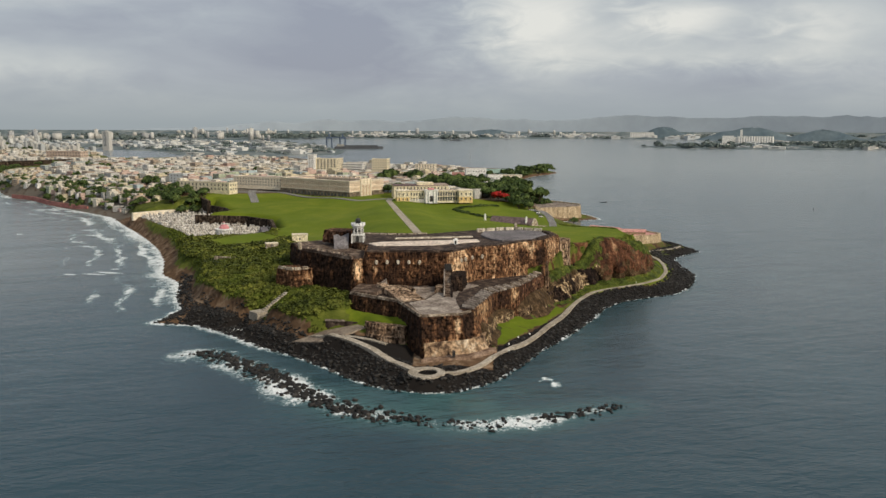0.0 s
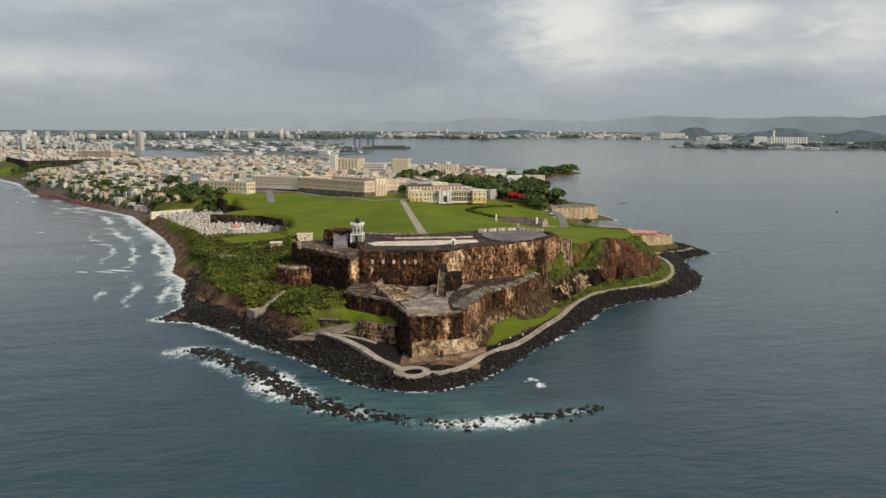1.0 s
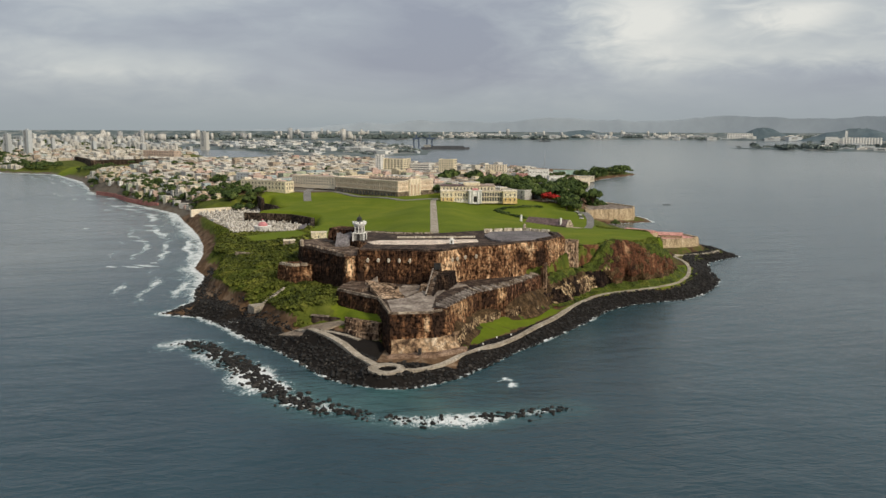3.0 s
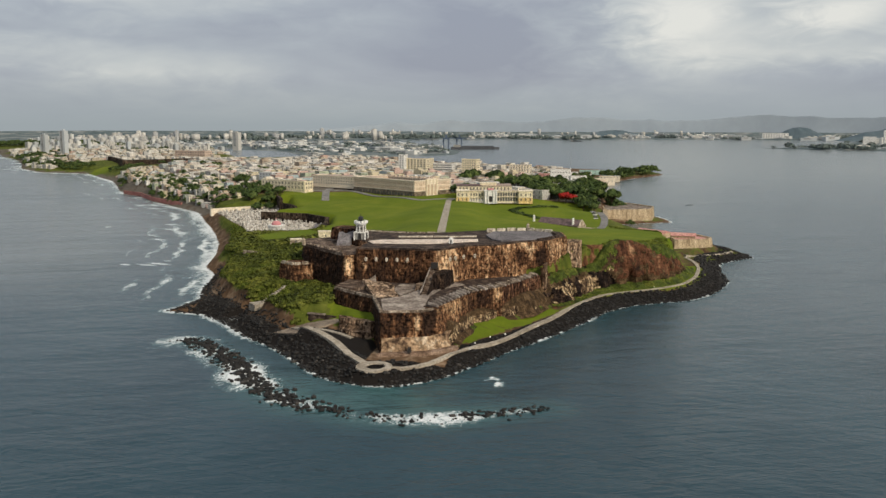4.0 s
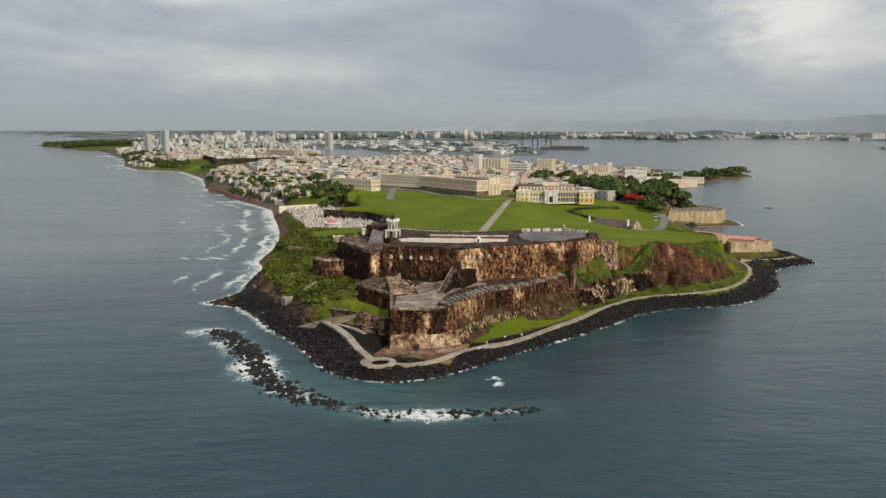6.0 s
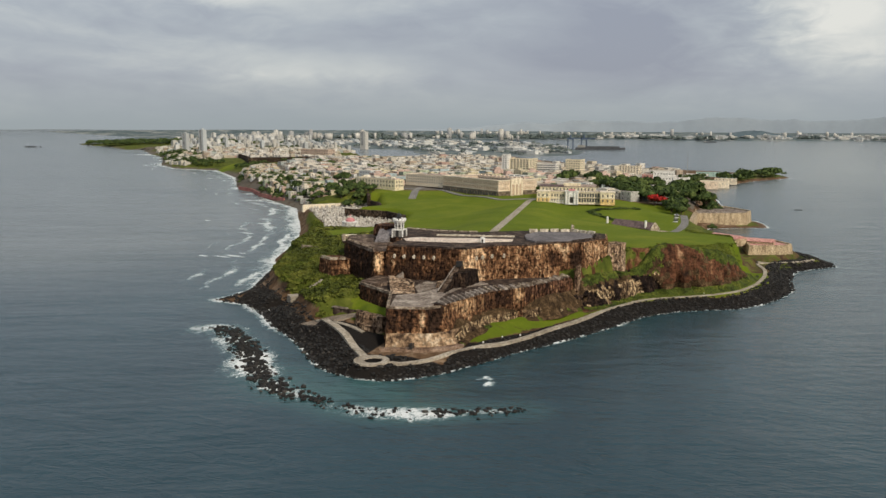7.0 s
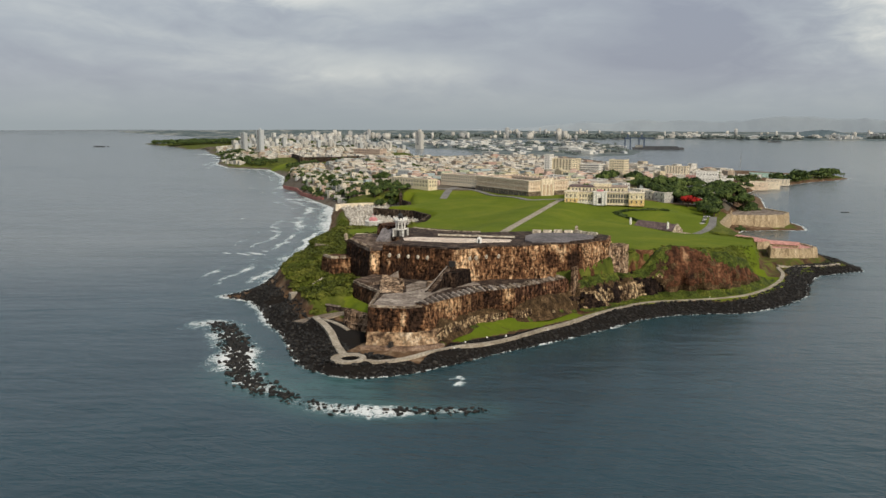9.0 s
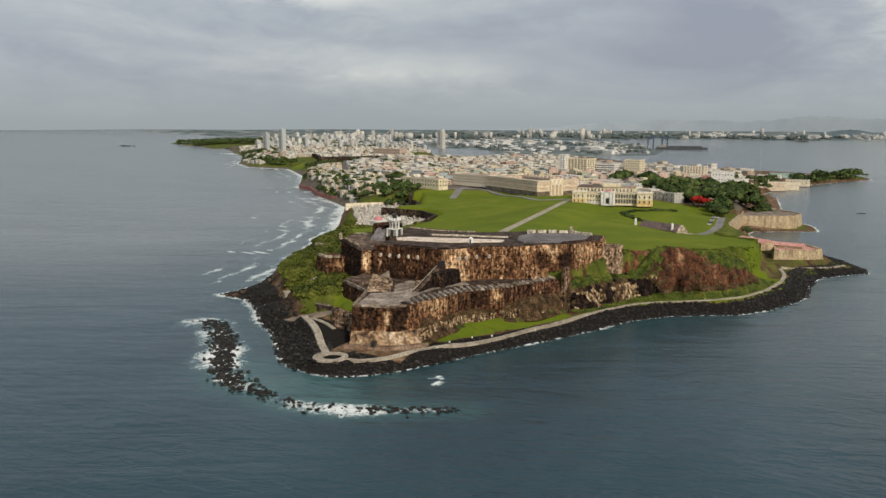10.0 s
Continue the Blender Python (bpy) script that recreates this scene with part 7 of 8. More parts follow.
M_DITCH = fort_stone("dark_ditch_rubble", (0.018, 0.014, 0.012), (0.055, 0.040, 0.030), (0.12, 0.088, 0.064), (0.28, 0.22, 0.165))
wall_line("cemetery_wall", [(-340, 905), (-314, 935), (-285, 955), (-256, 962)], 8, 16.5, 2.5, M_TRIM, "pale plastered wall at the back of the cemetery")
wall_line("retaining_wall", [(-196, 828), (-251, 838)], 6, 21.6, 3.0, M_DITCH, "dark stone wall behind the cemetery")
wall_line("retaining_wall", [(-196, 828), (-166, 799), (-145, 716)], 6, 21.4, 3.0, M_DITCH, "dark stone wall holding up the field")
wall_line("ramp_wall", [(-170, 780), (-158, 735)], 8, 17.0, 6.0, M_SLATE, "grey sloping slab against the ditch wall", 2.5)
wall_line("retaining_wall", [(-228, 882), (-240, 906), (-262, 931)], 8, 22.5, 3.0, M_DITCH, "dark stone wall below the upper green")
wall_line("town_wall", [(-262, 927), (-290, 985), (-315, 1046), (-350, 1098), (-430, 1192)], 8, 28.0, 3.5, M_DITCH, "dark old town wall above the slope")
wall_line("low_wall", [(-318, 1046), (-296, 1084)], 24, 30.5, 1.5, M_WHITE, "low white wall beside the green")
wall_line("shore_wall", [(-158, 567), (-138, 561), (-126, 563)], 8, 22.6, 0.9, M_MERLON, "low pale wall along the scrub slope")
wall_line("sea_wall", [(-650, 1252), (-600, 1215), (-540, 1140), (-461, 1074)], 1.0, 7.0, 1.6, M_REDWALL, "faded red wall along the beach")
wall_line("fortress_wall", [(-960, 1790), (-1040, 1900), (-1130, 2010)], 4, 31, 8, M_DITCH, "dark wall of a second fortress", 2)
wall_line("fortress_wall", [(-960, 1790), (-900, 1850), (-860, 1930)], 4, 32, 8, M_DITCH, "dark wall of a second fortress", 2)


def small_house(x, y, z, w, d, h, turn, wall, label):
    e = thing("guard_house", label, "hut", at=(x, y, z), turn=turn)
    part("wall", boxed(-w / 2, w / 2, -d / 2, d / 2, -1.5, h), wall, e)
    part("roof", boxed(-w / 2 - 0.3, w / 2 + 0.3, -d / 2 - 0.3, d / 2 + 0.3, h, h + 0.5), M_TRIM, e)
    window(e, 0, -d / 2 - 0.02, 0.6, 1.0, 1.6)


small_house(-103, 592, 30.2, 11, 6, 4.2, 10, M_CREAM, "small pale flat-roofed hut on the grass")
small_house(-119, 570, 28.5, 8, 5, 2.6, 20, M_MERLON, "low stone hut at the field's edge")


def powder_house():
    e = thing("powder_magazine", "long low magazine with a dark tiled gable roof", "magazine", at=(85, 771, 17.5), turn=149)
    l, w = 44.0, 13.0
    part("wall", boxed(0, l, -w / 2, w / 2, -2, 4.2), M_MERLON, e)
    bm = bmesh.new()
    v = [bm.verts.new(c) for c in ((-0.5, -w / 2 - 0.6, 4.0), (l, -w / 2 - 0.6, 4.0), (l, 0, 9.4), (-0.5, 0, 9.4), (-0.5, w / 2 + 0.6, 4.0), (l, w / 2 + 0.6, 4.0))]
    for f in ((0, 1, 2, 3), (3, 2, 5, 4), (0, 3, 4), (1, 5, 2), (0, 4, 5, 1)):
        bm.faces.new([v[i] for i in f])
    part("roof", bm, M_TILE, e, "dark brown tile roof")
    bm = bmesh.new()
    v = [bm.verts.new(c) for c in ((-0.8, -w / 2, -2), (-0.8, w / 2, -2), (-0.8, w / 2, 4.4), (-0.8, 0, 10.0), (-0.8, -w / 2, 4.4))]
    f = bm.faces.new(v)
    r = bmesh.ops.extrude_face_region(bm, geom=[f])
    bmesh.ops.translate(bm, vec=(0.8, 0, 0), verts=[g for g in r["geom"] if isinstance(g, bmesh.types.BMVert)])
    part("gable", bm, M_MERLON, e, "pale gable end")
    part("yard_wall", boxed(-12, -1, -4, 7, -2, 2.6), M_MERLON, e)
    for x, y in ((6, 5), (50, 4)):
        part("chimney", cone(bmesh.new(), x, y, 3, 11.0, 1.3, 0.9, 8), M_WHITE, e, "white chimney stack")
    part("ditch_wall", prism(bmesh.new(), [(l, -w), (l + 26, -4), (l + 26, 8), (l, w)], -1, 2.2, 0.4), M_PARAPET, e)
    return e


powder_house()


def bastion(name, poly, z0, z1, material, label, parapet_h=1.4, floor=None):
    e = thing(name, label, "bastion")
    part("wall", prism(bmesh.new(), poly, z0, z1, 1.2, 4, 0.4, 4.0), material, e)
    part("platform", slab(bmesh.new(), inset(poly, 1.6), z1 - 0.3, z1 + 0.15), floor or M_TERRACE, e)
    pts = inset(poly, 0.9)
    parapet(e, pts + [pts[0]], z1 - 0.1, z1 + parapet_h, 1.4, material, 0.9, 6.5, "merlon")
    return e


M_BASTION = surf("sunlit_bastion_stone", [(0.34, (0.24, 0.18, 0.115)), (0.5, (0.42, 0.33, 0.215)), (0.66, (0.54, 0.44, 0.31))], 0.22, stretch=(1, 1, 0.4), fine=1.2, bump=0.4)
bastion("sea_bastion", [(164, 727), (192, 739), (198, 750), (186, 772), (160, 766)], 2, 15.0, M_BASTION, "low tan stone bastion at the point", 1.3, M_PINK)
bastion("bay_bastion", [(112, 984), (150, 998), (167, 1007), (172, 1040), (142, 1084), (108, 1064)], -1, 14.2, M_BASTION, "tan stone bastion by the water")
wall_line("casemate_wall", [(108, 818), (111, 900), (112, 996)], 2, 15.5, 5, M_BASTION, "pale sloping town wall beside the cove", 1.0)


def shed(x, y, z, l, w, h, turn, label):
    e = thing("long_shed", label, "shed", at=(x, y, z), turn=turn)
    part("wall", boxed(-l / 2, l / 2, -w / 2, w / 2, -3, h), M_BASTION, e)
    bm = bmesh.new()
    v = [bm.verts.new(c) for c in ((-l / 2 - .5, -w / 2 - .5, h), (l / 2 + .5, -w / 2 - .5, h), (l / 2 + .5, 0, h + 2.4), (-l / 2 - .5, 0, h + 2.4), (-l / 2 - .5, w / 2 + .5, h), (l / 2 + .5, w / 2 + .5, h))]
    for f in ((0, 1, 2, 3), (3, 2, 5, 4), (0, 3, 4), (1, 5, 2), (0, 4, 5, 1)):
        bm.faces.new([v[i] for i in f])
    part("roof", bm, M_PINK, e, "faded pink metal roof")


shed(147, 750, 16.6, 28, 14, 3.2, -40, "long shed with a faded pink roof")
shed(172, 752, 15.0, 24, 8, 2.2, -10, "small shed with a faded pink roof")


# ---- terraces and steps on the shore side ----
def slipway():
    e = thing("concrete_slipway", "sloping brown concrete slab by the rocks", "slipway")
    part("slab", slab(bmesh.new(), SLIP, 0, lambda x, y: 3.2 + 0.235 * (x + 76)), M_RAMP, e)
    part("bunker", prism(bmesh.new(), [(-61, 423), (-44, 418.5), (-43, 424), (-59, 429)], 5, 11.6, 0.3, 2), M_PARAPET, e, "dark concrete bunker")
    part("bunker_roof", slab(bmesh.new(), [(-61.5, 422.5), (-51, 420), (-50, 425.5), (-60, 429.5)], 11.5, 12.1), M_TERRACE, e)


M_RAMP = surf("brown_slip_concrete", [(0.35, (0.17, 0.13, 0.10)), (0.6, (0.30, 0.245, 0.19))], 0.1, fine=0.9, bump=0.15)
slipway()
ribbon("pavement", [(-50, 400.5), (-43, 399), (-35, 394), (-27, 388.5)], 2.2, 0.3, M_PATH, "short pale path on the bank", "path")


def shore_steps():
    e = thing("shore_steps", "old concrete steps down the scrub slope", "steps")
    part("landing", prism(bmesh.new(), [(-109, 457), (-103, 450.5), (-98, 456), (-104, 462)], 2, 8.8, 0.4, 2), M_PATH, e)
    for k in range(11):
        x, y, z = -101 + k * 1.1, 459 + k * 0.75, 9.4 + k * 0.82
        bm = boxed(-0.9, 0.9, -1.4, 1.4, -3.5, 0)
        bmesh.ops.transform(bm, matrix=pose(x, y, z, 0, 0, 35), verts=bm.verts)
        part("step", bm, M_PATH, e)


shore_steps()


def car(x, y, z, turn, rgbmat):
    e = thing("car", "parked car beside the access road", "car", "parked cars", at=(x, y, z), turn=turn)
    part("body", boxed(-2.2, 2.2, -0.9, 0.9, 0.35, 0.95, bevel=0.15), rgbmat, e)
    part("cabin", boxed(-1.2, 1.1, -0.8, 0.8, 0.95, 1.5, bevel=0.2), M_GLASS, e)
    for sx in (-1.4, 1.4):
        for sy in (-0.85, 0.85):
            bm = bmesh.new()
            bmesh.ops.create_cone(bm, cap_ends=True, segments=10, radius1=0.34, radius2=0.34, depth=0.25, matrix=Matrix.Translation((sx, sy, 0.34)) @ Matrix.Rotation(radians(90), 4, "X"))
            part("wheel", bm, M_BLACK, e)


for k in range(12):
    cy = 838 + k * 8.5
    cx = 99 - (cy - 840) * 0.045 + (k % 2) * 0.8
    car(cx, cy, z_at(cx, cy) + 0.05, 15 + (k % 3) * 8, (M_WHITE, M_BLACK, M_GREY)[k % 3])


def hedge_ring():
    """The dark hedge round the old ditch beside the magazine."""
    rng = np.random.default_rng(61)
    spots = []
    rim = [(48, 818), (37, 828), (21, 845), (12, 860), (20, 880), (42, 890), (58, 898)]
    for (ax, ay), (bx, by) in zip(rim, rim[1:]):
        for k in range(int(math.dist((ax, ay), (bx, by)) * 1.5)):
            f = rng.random()
            x, y = ax + (bx - ax) * f + rng.normal(0, 1.5), ay + (by - ay) * f + rng.normal(0, 1.5)
            spots.append((x, y, z_at(x, y) + 0.1, rng.uniform(0.9, 1.6)))
    vs, fs = leaf_cloud(171, 60, [(0, 0, 0.6, 1.0, 0.8), (0.8, 0.3, 0.4, 0.8, 0.7)], 0.32)
    heap("hedge", spots, M_LEAF, "dark clipped hedge round the grassed ditch", "hedge", [(np.array(vs), np.array([(a, b, c) for a, b, c, d in fs] + [(a, c, d) for a, b, c, d in fs]))])


hedge_ring()


def marker(x, y, s):
    e = thing("marker_stone", "small white painted stone on the mown bank", "stone", "white marker stones", at=(x, y, z_at(x, y) - 0.1))
    bm = boxed(-0.35 * s, 0.35 * s, -0.35 * s, 0.35 * s, 0, 0.8 * s, bevel=0.12)
    part("stone", bm, M_WHITE, e)


for mx_, my_, ms_ in ((32, 389, 1.0), (33, 401, 1.1), (39, 416, 1.0), (46, 426, 1.2), (62, 449, 1.0), (112, 556, 1.5), (134, 566, 1.0), (94, 541, 1.0)):
    marker(mx_, my_, ms_)

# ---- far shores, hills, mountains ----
# Haze is mixed into these base colours as a pale blue-grey tint.
M_FARLAND = surf("haze_tinted_land", [(0.36, (0.075, 0.105, 0.115)), (0.5, (0.115, 0.145, 0.150)), (0.64, (0.24, 0.255, 0.25))], 0.012, fine=0.06, bump=0.0, rough=1.0, vary=0.2)
M_HILL = surf("haze_tinted_hill", [(0.36, (0.085, 0.120, 0.145)), (0.6, (0.115, 0.150, 0.170))], 0.01, fine=0.05, bump=0.0, rough=1.0, vary=0.1)
M_MOUNT = surf("haze_tinted_mountain", [(0.36, (0.265, 0.310, 0.360)), (0.6, (0.295, 0.340, 0.388))], 0.003, fine=0.02, bump=0.0, rough=1.0, vary=0.03)


def far_land(poly, label, high=3.0, cell=90, material=None):
    xs = lines((min(p[0] for p in poly) - 60, max(p[0] for p in poly) + 60, cell))
    ys = lines((min(p[1] for p in poly) - 60, max(p[1] for p in poly) + 60, cell))
    gx, gy = np.meshgrid(np.array(xs), np.array(ys))
    d = signed(gx, gy, poly)
    z = np.clip(d * 0.06, -5, high) + step(0, 150, d) * 5 * (rumple(gx, gy, 160, 6) + 0.3)
    return tagged(sheet("ground", xs, ys, z, d > -cell * 0.7, material or M_FARLAND, {}), label, "far shore", kind="structure")


ISLE = [(-400, 3180), (-470, 3020), (-713, 2960), (-975, 3040), (-1160, 3420), (-1560, 3720), (-1990, 4330), (-2600, 5200), (-2000, 5700), (-1150, 5200), (-700, 4500), (-545, 3930), (-440, 3620)]
CAPE = [(935, 4480), (1170, 4190), (1500, 3950), (2095, 4010), (2700, 4050), (4800, 4300), (4800, 6000), (1750, 6000), (1666, 5105), (1400, 4700), (1200, 4560)]
COASTLAND = [(-2350, 3720), (-2900, 3900), (-3400, 4200), (-3978, 4765), (-4393, 5721), (-9000, 9500), (-9000, 14000), (9000, 14000), (9000, 6600), (5200, 6400), (1935, 6900), (1014, 7000), (65, 6560),
             (-634, 6960), (-1100, 6590), (-1250, 6000), (-1600, 5900), (-2200, 6000), (-2700, 5300), (-2150, 4400)]
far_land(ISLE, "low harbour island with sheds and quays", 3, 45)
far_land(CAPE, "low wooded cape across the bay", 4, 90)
far_land(COASTLAND, "built-up coastal plain beyond the bay, tinted for haze", 5, 170)


def mound(name, x, y, rx, ry, high, material, label):
    n, rings = 28, 7
    verts, faces = [], []
    for r in range(rings + 1):
        f = r / rings
        for k in range(n):
            a = 2 * math.pi * k / n
            w = 1 + 0.22 * noise.noise((math.cos(a) * 2 + x * 0.01, math.sin(a) * 2, f * 2))
            mx, my, mz, _ = far(x + rx * f * w * math.cos(a), y + ry * f * w * math.sin(a), high * (math.cos(f * math.pi) * 0.5 + 0.5) * (1 + 0.25 * noise.noise((a * 1.7, f * 5, x * 0.01))) - 2 * f)
            verts.append((float(mx), float(my), float(mz)))
    for r in range(rings):
        for k in range(n):
            faces.append((r * n + k, r * n + (k + 1) % n, (r + 1) * n + (k + 1) % n, (r + 1) * n + k))
    return tagged(new(name, mesh_of(name, verts, faces, material, True)), label, "hill", kind="structure")


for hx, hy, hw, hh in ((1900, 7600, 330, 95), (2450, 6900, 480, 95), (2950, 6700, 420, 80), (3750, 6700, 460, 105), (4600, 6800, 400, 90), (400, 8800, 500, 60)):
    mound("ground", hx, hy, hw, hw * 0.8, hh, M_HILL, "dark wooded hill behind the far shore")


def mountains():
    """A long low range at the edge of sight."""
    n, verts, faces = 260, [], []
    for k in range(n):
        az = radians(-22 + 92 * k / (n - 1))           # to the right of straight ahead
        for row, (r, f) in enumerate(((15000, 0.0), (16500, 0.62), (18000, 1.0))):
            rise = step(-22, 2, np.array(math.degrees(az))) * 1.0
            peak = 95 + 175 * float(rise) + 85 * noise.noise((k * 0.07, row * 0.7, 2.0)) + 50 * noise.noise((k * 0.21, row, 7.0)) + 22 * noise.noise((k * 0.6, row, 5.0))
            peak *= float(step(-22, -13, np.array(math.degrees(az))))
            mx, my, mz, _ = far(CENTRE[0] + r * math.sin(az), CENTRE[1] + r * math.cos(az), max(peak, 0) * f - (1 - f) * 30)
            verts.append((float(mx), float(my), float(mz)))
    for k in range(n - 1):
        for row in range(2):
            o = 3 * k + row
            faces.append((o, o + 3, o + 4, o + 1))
    return tagged(new("backdrop", mesh_of("backdrop", verts, faces, M_MOUNT, True)), "low mountains beyond the bay, coloured blue for haze", "mountains", kind="structure")


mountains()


# ---- far buildings ----
M_FARGLASS = surf("distant_window_strips", [(0.4, (0.24, 0.25, 0.25)), (0.6, (0.34, 0.345, 0.34))], 0.05, rough=0.7, bump=0.0)
def block_proto(w, d, h, kind, label):
    me = bpy.data.meshes.new(kind)
    bm = boxed(-w / 2, w / 2, -d / 2, d / 2, -6, h)
    box(bm, -w * 0.2, w * 0.15, -d * 0.2, d * 0.2, h, h + 4)
    bm.to_mesh(me); bm.free(); me.materials.append(M_FARWALL)
    root = tagged(new(kind, me), label, "building", "far " + kind.replace("_", " ") + "s")
    part("balcony_band", boxed(-w * 0.30, w * 0.12, -d / 2 - 0.4, -d / 2 + 0.2, h * 0.18, h), M_FARGLASS, root)
    return root


TOWERS = [Planter(lambda k=k: block_proto(26 + 9 * (k % 3), 20 + 4 * (k % 2), 34 + 11 * k, "apartment_tower", "pale distant apartment tower block")) for k in range(5)]
SHEDS = [Planter(lambda k=k: block_proto(60 + 30 * (k % 3), 30 + 10 * (k % 2), 9 + 3 * (k % 3), "harbour_shed", "pale low harbour shed")) for k in range(4)]


def set_far(planter, x, y, z, turn, s=1.0, sz=None):
    mx, my, mz, k = far(x, y, z)
    planter(float(mx), float(my), float(mz), turn, s * float(k), (sz or s) * float(k))


M_SKYLINE = island_paint("distant_skyline_paint", [(0, (0.62, 0.62, 0.60)), (0.25, (0.50, 0.50, 0.48)), (0.5, (0.70, 0.70, 0.68)), (0.75, (0.45, 0.47, 0.49))])


def far_city():
    rng = np.random.default_rng(8)
    skyline = []
    for k in range(640):                                 # the beach city behind the lagoon
        az, r = radians(rng.uniform(18, 36)), rng.uniform(3350, 5200)
        x, y = CENTRE[0] - r * math.sin(az), CENTRE[1] + r * math.cos(az)
        at = np.array([x]), np.array([y])
        if not (inside(*at, COASTLAND)[0] or signed(*at, COAST_ALL)[0] > 25):
            continue
        set_far(TOWERS[min(4, int(abs(rng.normal(0, 1.5))))], x, y, 5, rng.uniform(-40, 20), rng.uniform(0.45, 0.9), rng.uniform(0.40, 0.80))
    for x, y, s, sz in ((-1632, 2570, 0.75, 1.15), (-1725, 2600, 0.7, 0.98), (-1455, 3583, 1.0, 0.98)):
        set_far(TOWERS[4], x, y, 3, -20, s, sz)
    for k in range(200):                                 # the rest of the skyline, farther along the plain
        az, r = radians(rng.uniform(13, 33)), rng.uniform(5000, 6600)
        x, y = CENTRE[0] - r * math.sin(az), CENTRE[1] + r * math.cos(az)
        if inside(np.array([x]), np.array([y]), COASTLAND)[0]:
            mx, my, mz, kk = (float(v) for v in far(x, y, 6))
            skyline.append((mx, my, mz, kk * rng.uniform(0.6, 1.1)))
    for k in range(70):                                  # inland blocks
        az, r = radians(rng.uniform(-8, 19)), rng.uniform(8200, 10500)
        mx, my, mz, kk = (float(v) for v in far(CENTRE[0] - r * math.sin(az), CENTRE[1] + r * math.cos(az), 8))
        skyline.append((mx, my, mz, kk * rng.uniform(0.5, 0.95)))
    shapes = []
    for w, d, h in ((26, 20, 34), (35, 24, 42), (44, 20, 50), (28, 22, 66), (50, 26, 36)):
        bm = boxed(-w / 2, w / 2, -d / 2, d / 2, -6, h)
        box(bm, -w * 0.2, w * 0.15, -d * 0.2, d * 0.2, h, h + 4)
        bmesh.ops.triangulate(bm, faces=bm.faces[:])
        bm.verts.index_update()
        shapes.append((np.array([v.co[:] for v in bm.verts]), np.array([[v.index for v in f.verts] for f in bm.faces])))
        bm.free()
    heap("distant_blocks", skyline, M_SKYLINE, "pale blocks of the city along the far plain", "buildings", shapes)
    x, y = rng.uniform(-2500, -420, 700), rng.uniform(2950, 5600, 700)
    d = signed(x, y, ISLE)
    for px_, py_ in list(zip(x[d > 35], y[d > 35]))[:170]:
        set_far(SHEDS[int(rng.integers(4))], px_, py_, 3, rng.uniform(-50, -20), rng.uniform(0.5, 1.15), rng.uniform(0.5, 0.9))
    x, y = rng.uniform(-1000, 3200, 500), rng.uniform(6700, 8200, 500)
    d = signed(x, y, COASTLAND)
    for px_, py_ in list(zip(x[d > 30], y[d > 30]))[:120]:
        set_far(SHEDS[int(rng.integers(4))], px_, py_, 4, rng.uniform(-30, 30), rng.uniform(0.6, 1.4), rng.uniform(0.8, 2.2))
    x, y = rng.uniform(1000, 3300, 500), rng.uniform(4000, 5900, 500)
    d = signed(x, y, CAPE)
    for px_, py_ in list(zip(x[d > 40], y[d > 40]))[:70]:
        set_far(SHEDS[int(rng.integers(4))], px_, py_, 4, rng.uniform(-30, 30), rng.uniform(0.5, 0.9))


far_city()


def far_groves():
    """Tree belts on the harbour island, the cape and the plain."""
    rng = np.random.default_rng(31)
    spots = []
    for poly, (x0, x1, y0, y1), n, size in ((ISLE, (-2500, -420, 2950, 5600), 170, 1.2), (CAPE, (950, 4700, 3960, 5900), 520, 1.7), (COASTLAND, (-3600, 4600, 5000, 8400), 900, 2.0)):
        x, y = rng.uniform(x0, x1, 9000), rng.uniform(y0, y1, 9000)
        ok = (signed(x, y, poly) > 15) & (rumple(x, y, 420, 51, 3) > 0.05)
        for px_, py_ in list(zip(x[ok], y[ok]))[:n]:
            mx, my, mz, k = far(px_, py_, 3)
            spots.append((float(mx), float(my), float(mz), size * rng.uniform(0.7, 1.4) * float(k)))
    shapes = []
    for s in range(3):
        vs, fs = leaf_cloud(90 + s, 46, [(0, 0, 6, 6.5, 3.6), (6, 1, 5, 5, 3.0), (-6, 1.5, 5, 5, 3.0)], 2.6)
        shapes.append((np.array(vs), np.array([(a, b, c) for a, b, c, d in fs] + [(a, c, d) for a, b, c, d in fs])))
    heap("distant_trees", spots, M_FARTREE, "dark tree belts on the far shore", "trees", shapes)


# Foliage colour paled and greyed to carry the haze of distance.
M_FARTREE = surf("haze_tinted_foliage", [(0.36, (0.10, 0.13, 0.125)), (0.6, (0.15, 0.18, 0.17))], 0.02, fine=0.1, bump=0.0, rough=0.9, vary=0.2)
far_groves()


def silo_works():
    """The long pale mill with its tower on the cape."""
    mx, my, mz, k = far(1900, 5350, 3)
    e = thing("grain_mill", "long white mill of silos with a slim tower across the bay", "mill", at=(float(mx), float(my), float(mz)), turn=-18)
    e.scale = (float(k),) * 3
    part("hall", boxed(-150, 150, 0, 40, -4, 38), M_WHITE, e)
    for j in range(14):
        part("silo", cone(bmesh.new(), -60 + j * 15.5, -4, -4, 44, 7.2, 7.2, 14), M_WHITE, e)
    part("tower", boxed(-52, -38, -6, 12, -4, 84), M_WHITE, e)
    part("annex", boxed(-160, -90, -20, 10, -4, 46), M_WHITE, e)


silo_works()
plain_block("power_station", 1650, 7300, 4, -12, 200, 60, 48, M_WHITE, M_FLATROOF, "pale works on the far shore", 3, 10, 0, (6, 10))
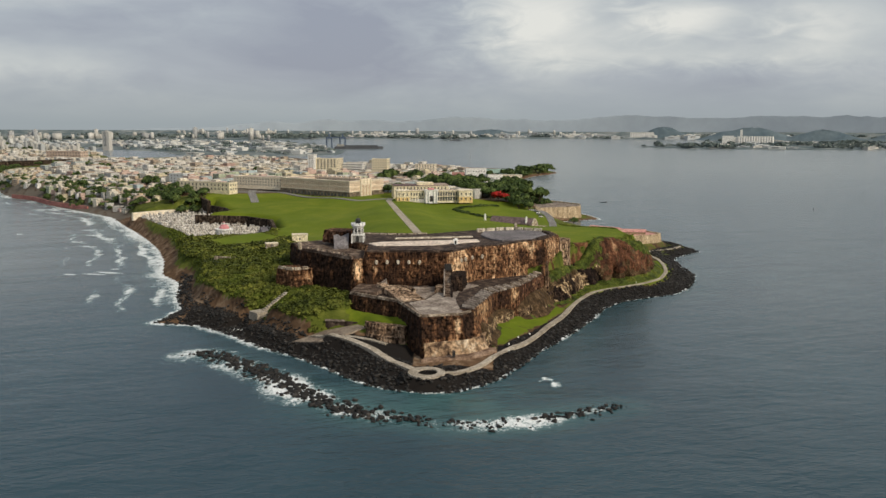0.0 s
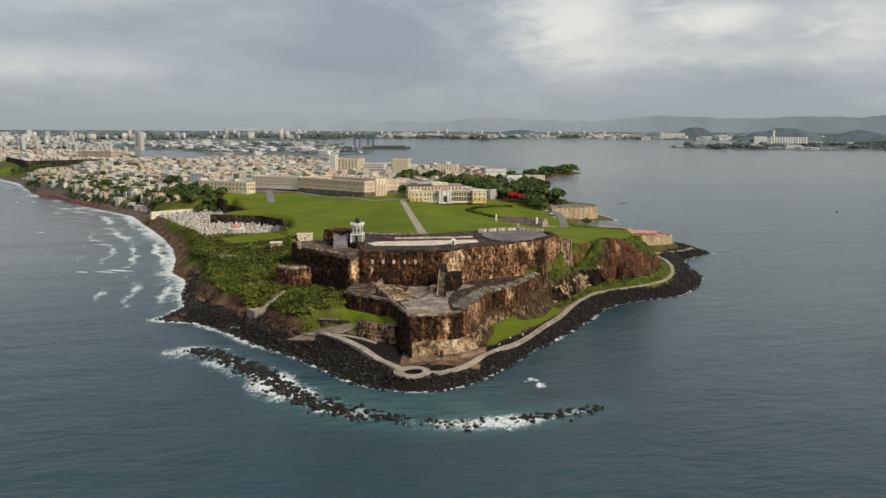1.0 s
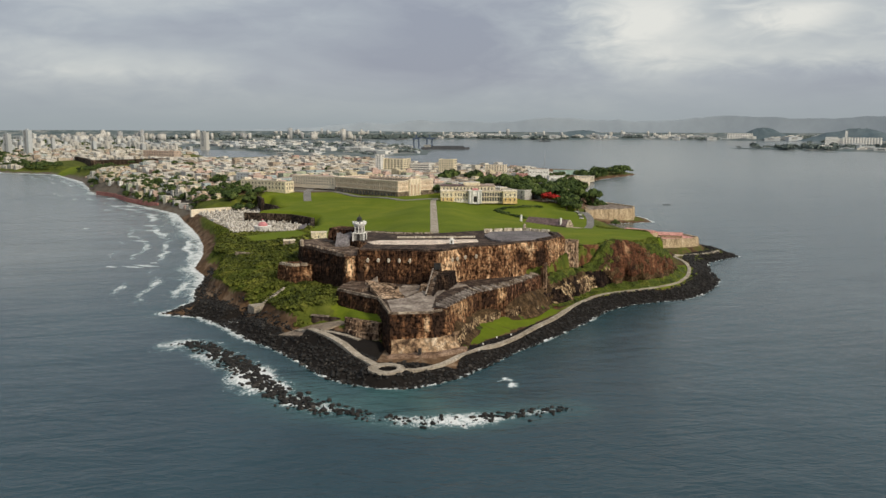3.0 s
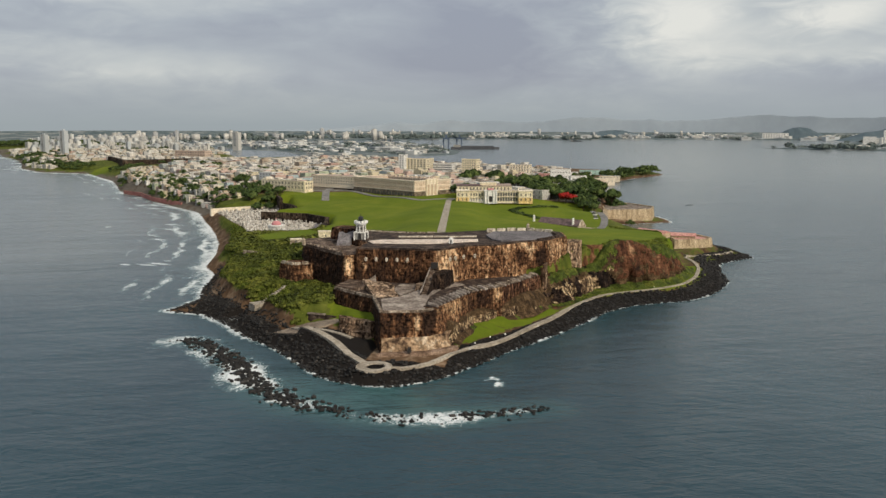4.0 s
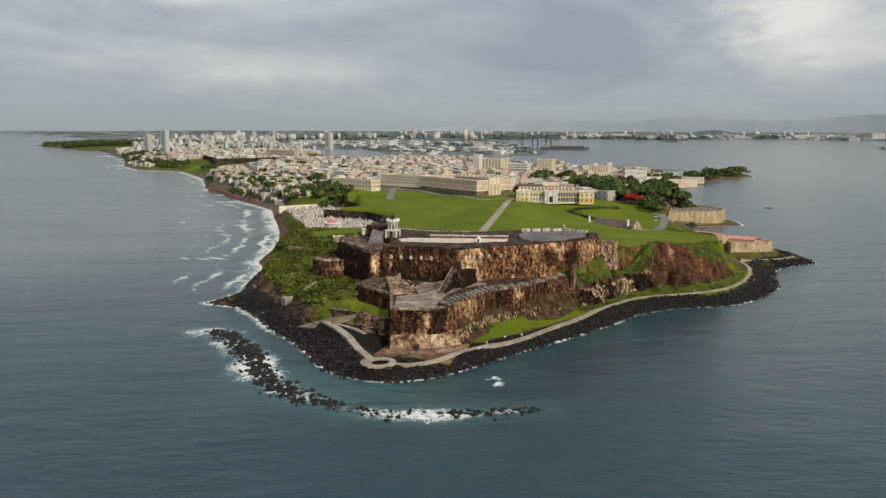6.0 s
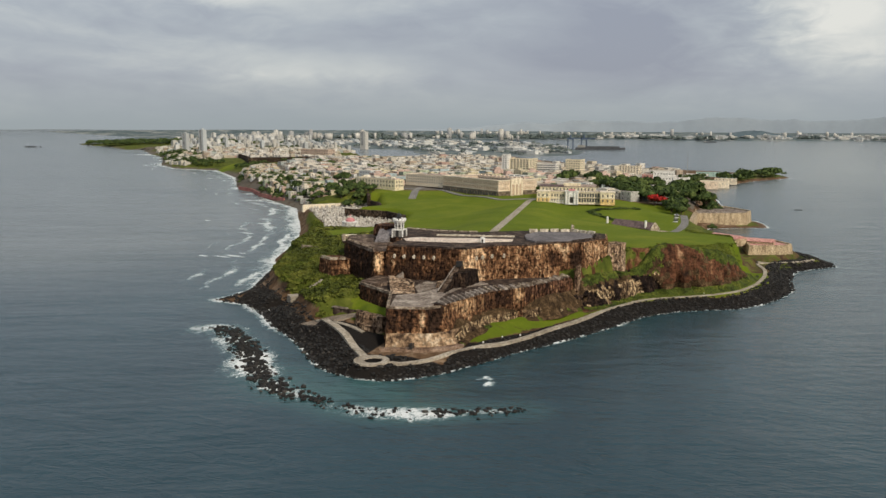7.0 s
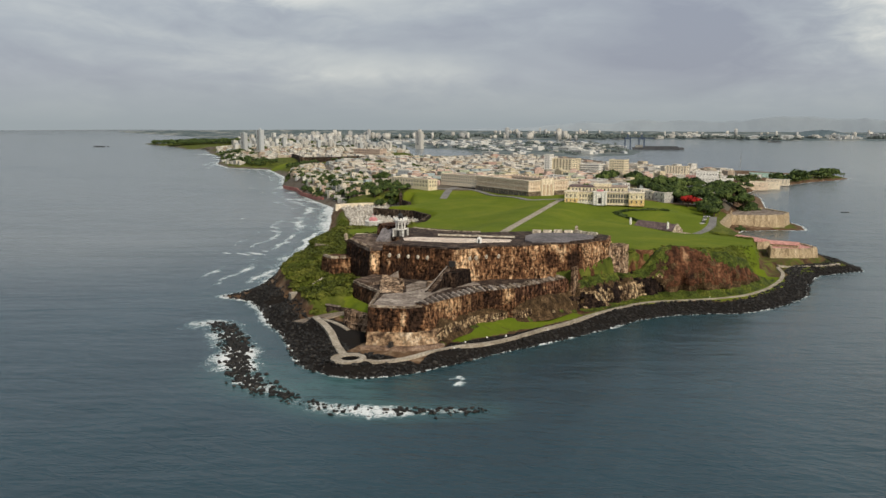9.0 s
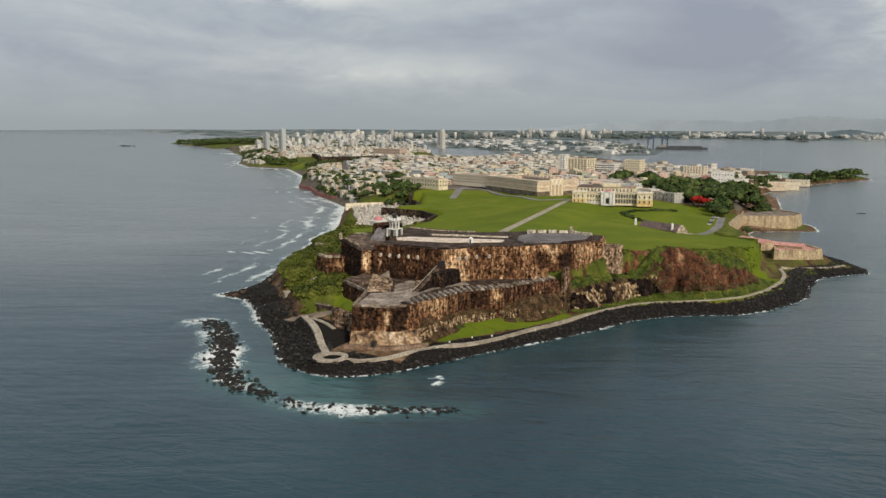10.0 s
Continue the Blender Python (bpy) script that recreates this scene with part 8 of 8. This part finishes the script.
plain_block("power_station", 3050, 5600, 4, -22, 260, 60, 40, M_WHITE, M_FLATROOF, "white works on the wooded cape", 2, 10, 0, (6, 8))


def crane(x, y):
    mx, my, mz, k = far(x, y, 2)
    e = thing("harbour_crane", "blue steel gantry crane on the quay", "crane", "quay cranes", at=(float(mx), float(my), float(mz)), turn=20)
    e.scale = (float(k),) * 3
    for sx in (-12, 12):
        for sy in (-9, 9):
            part("leg", boxed(sx - 1.3, sx + 1.3, sy - 1.3, sy + 1.3, -2, 46), M_STEEL, e)
    part("bridge", boxed(-14, 14, -10, 10, 44, 48), M_STEEL, e)
    part("boom", boxed(-16, 60, -2, 2, 48, 52), M_STEEL, e)
    part("mast", boxed(-3, 3, -2, 2, 48, 66), M_STEEL, e)


M_STEEL = surf("blue_steel", [(0.35, (0.05, 0.075, 0.12)), (0.6, (0.08, 0.11, 0.17))], 0.1, bump=0.0)
crane(-560, 3960)
crane(-500, 3985)


M_HULL = surf("dark_ship_steel", [(0.35, (0.055, 0.06, 0.07)), (0.6, (0.09, 0.095, 0.105))], 0.1, bump=0.0)


def ship(x, y, turn, length, label):
    mx, my, mz, k = far(x, y, 0)
    e = thing("ship", label, "ship", at=(float(mx), float(my), float(mz)), turn=turn)
    e.scale = (float(k),) * 3
    w = length * 0.14
    part("hull", prism(bmesh.new(), [(-length / 2, -w / 2), (length * 0.4, -w / 2), (length / 2, 0), (length * 0.4, w / 2), (-length / 2, w / 2)], -1, length * 0.045, -0.3), M_HULL, e)
    part("superstructure", boxed(-length * 0.45, -length * 0.3, -w * 0.4, w * 0.4, length * 0.04, length * 0.09), M_GREY, e)
    part("cargo", boxed(-length * 0.28, length * 0.38, -w * 0.42, w * 0.42, length * 0.04, length * 0.07), M_HULL, e)
    return e


ship(-420, 3960, 10, 230, "long dark barge moored at the quay")
ship(237, 1230, 175, 11, "small dark fishing boat")
ship(40, 6000, 0, 90, "small dark ship on the bay")


def buoy(x, y):
    e = thing("buoy", "dark channel buoy with a pole", "buoy", at=(x, y, 0))
    part("float", cone(bmesh.new(), 0, 0, -0.4, 1.2, 1.2, 0.9, 10), M_BLACK, e)
    part("pole", cone(bmesh.new(), 0, 0, 1.2, 4.4, 0.35, 0.2, 6), M_BLACK, e)


buoy(503, 1126)


def mast(x, y, z, h):
    e = thing("radio_mast", "thin grey radio mast", "mast", at=(x, y, z))
    part("pole", cone(bmesh.new(), 0, 0, 0, h, 0.55, 0.25, 6), M_GREY, e)
    part("footing", boxed(-1, 1, -1, 1, -1, 0.6), M_GREY, e)


mast(60, 1900, 5, 52)


def islet(x, y, r):
    """A low black rock awash off the far point."""
    rng = np.random.default_rng(3)
    mx, my, _, k = (float(v) for v in far(x, y, 0))
    spots = [(mx + rng.normal(0, r) * k, my + rng.normal(0, r * 0.5) * k, 0.0 + float(far(x, y, 0)[2]), rng.uniform(3, 9) * k) for _ in range(40)]
    heap("islet", spots, M_ROCK, "low black rock awash in the sea", "rocks")


islet(-3018, 3189, 16)
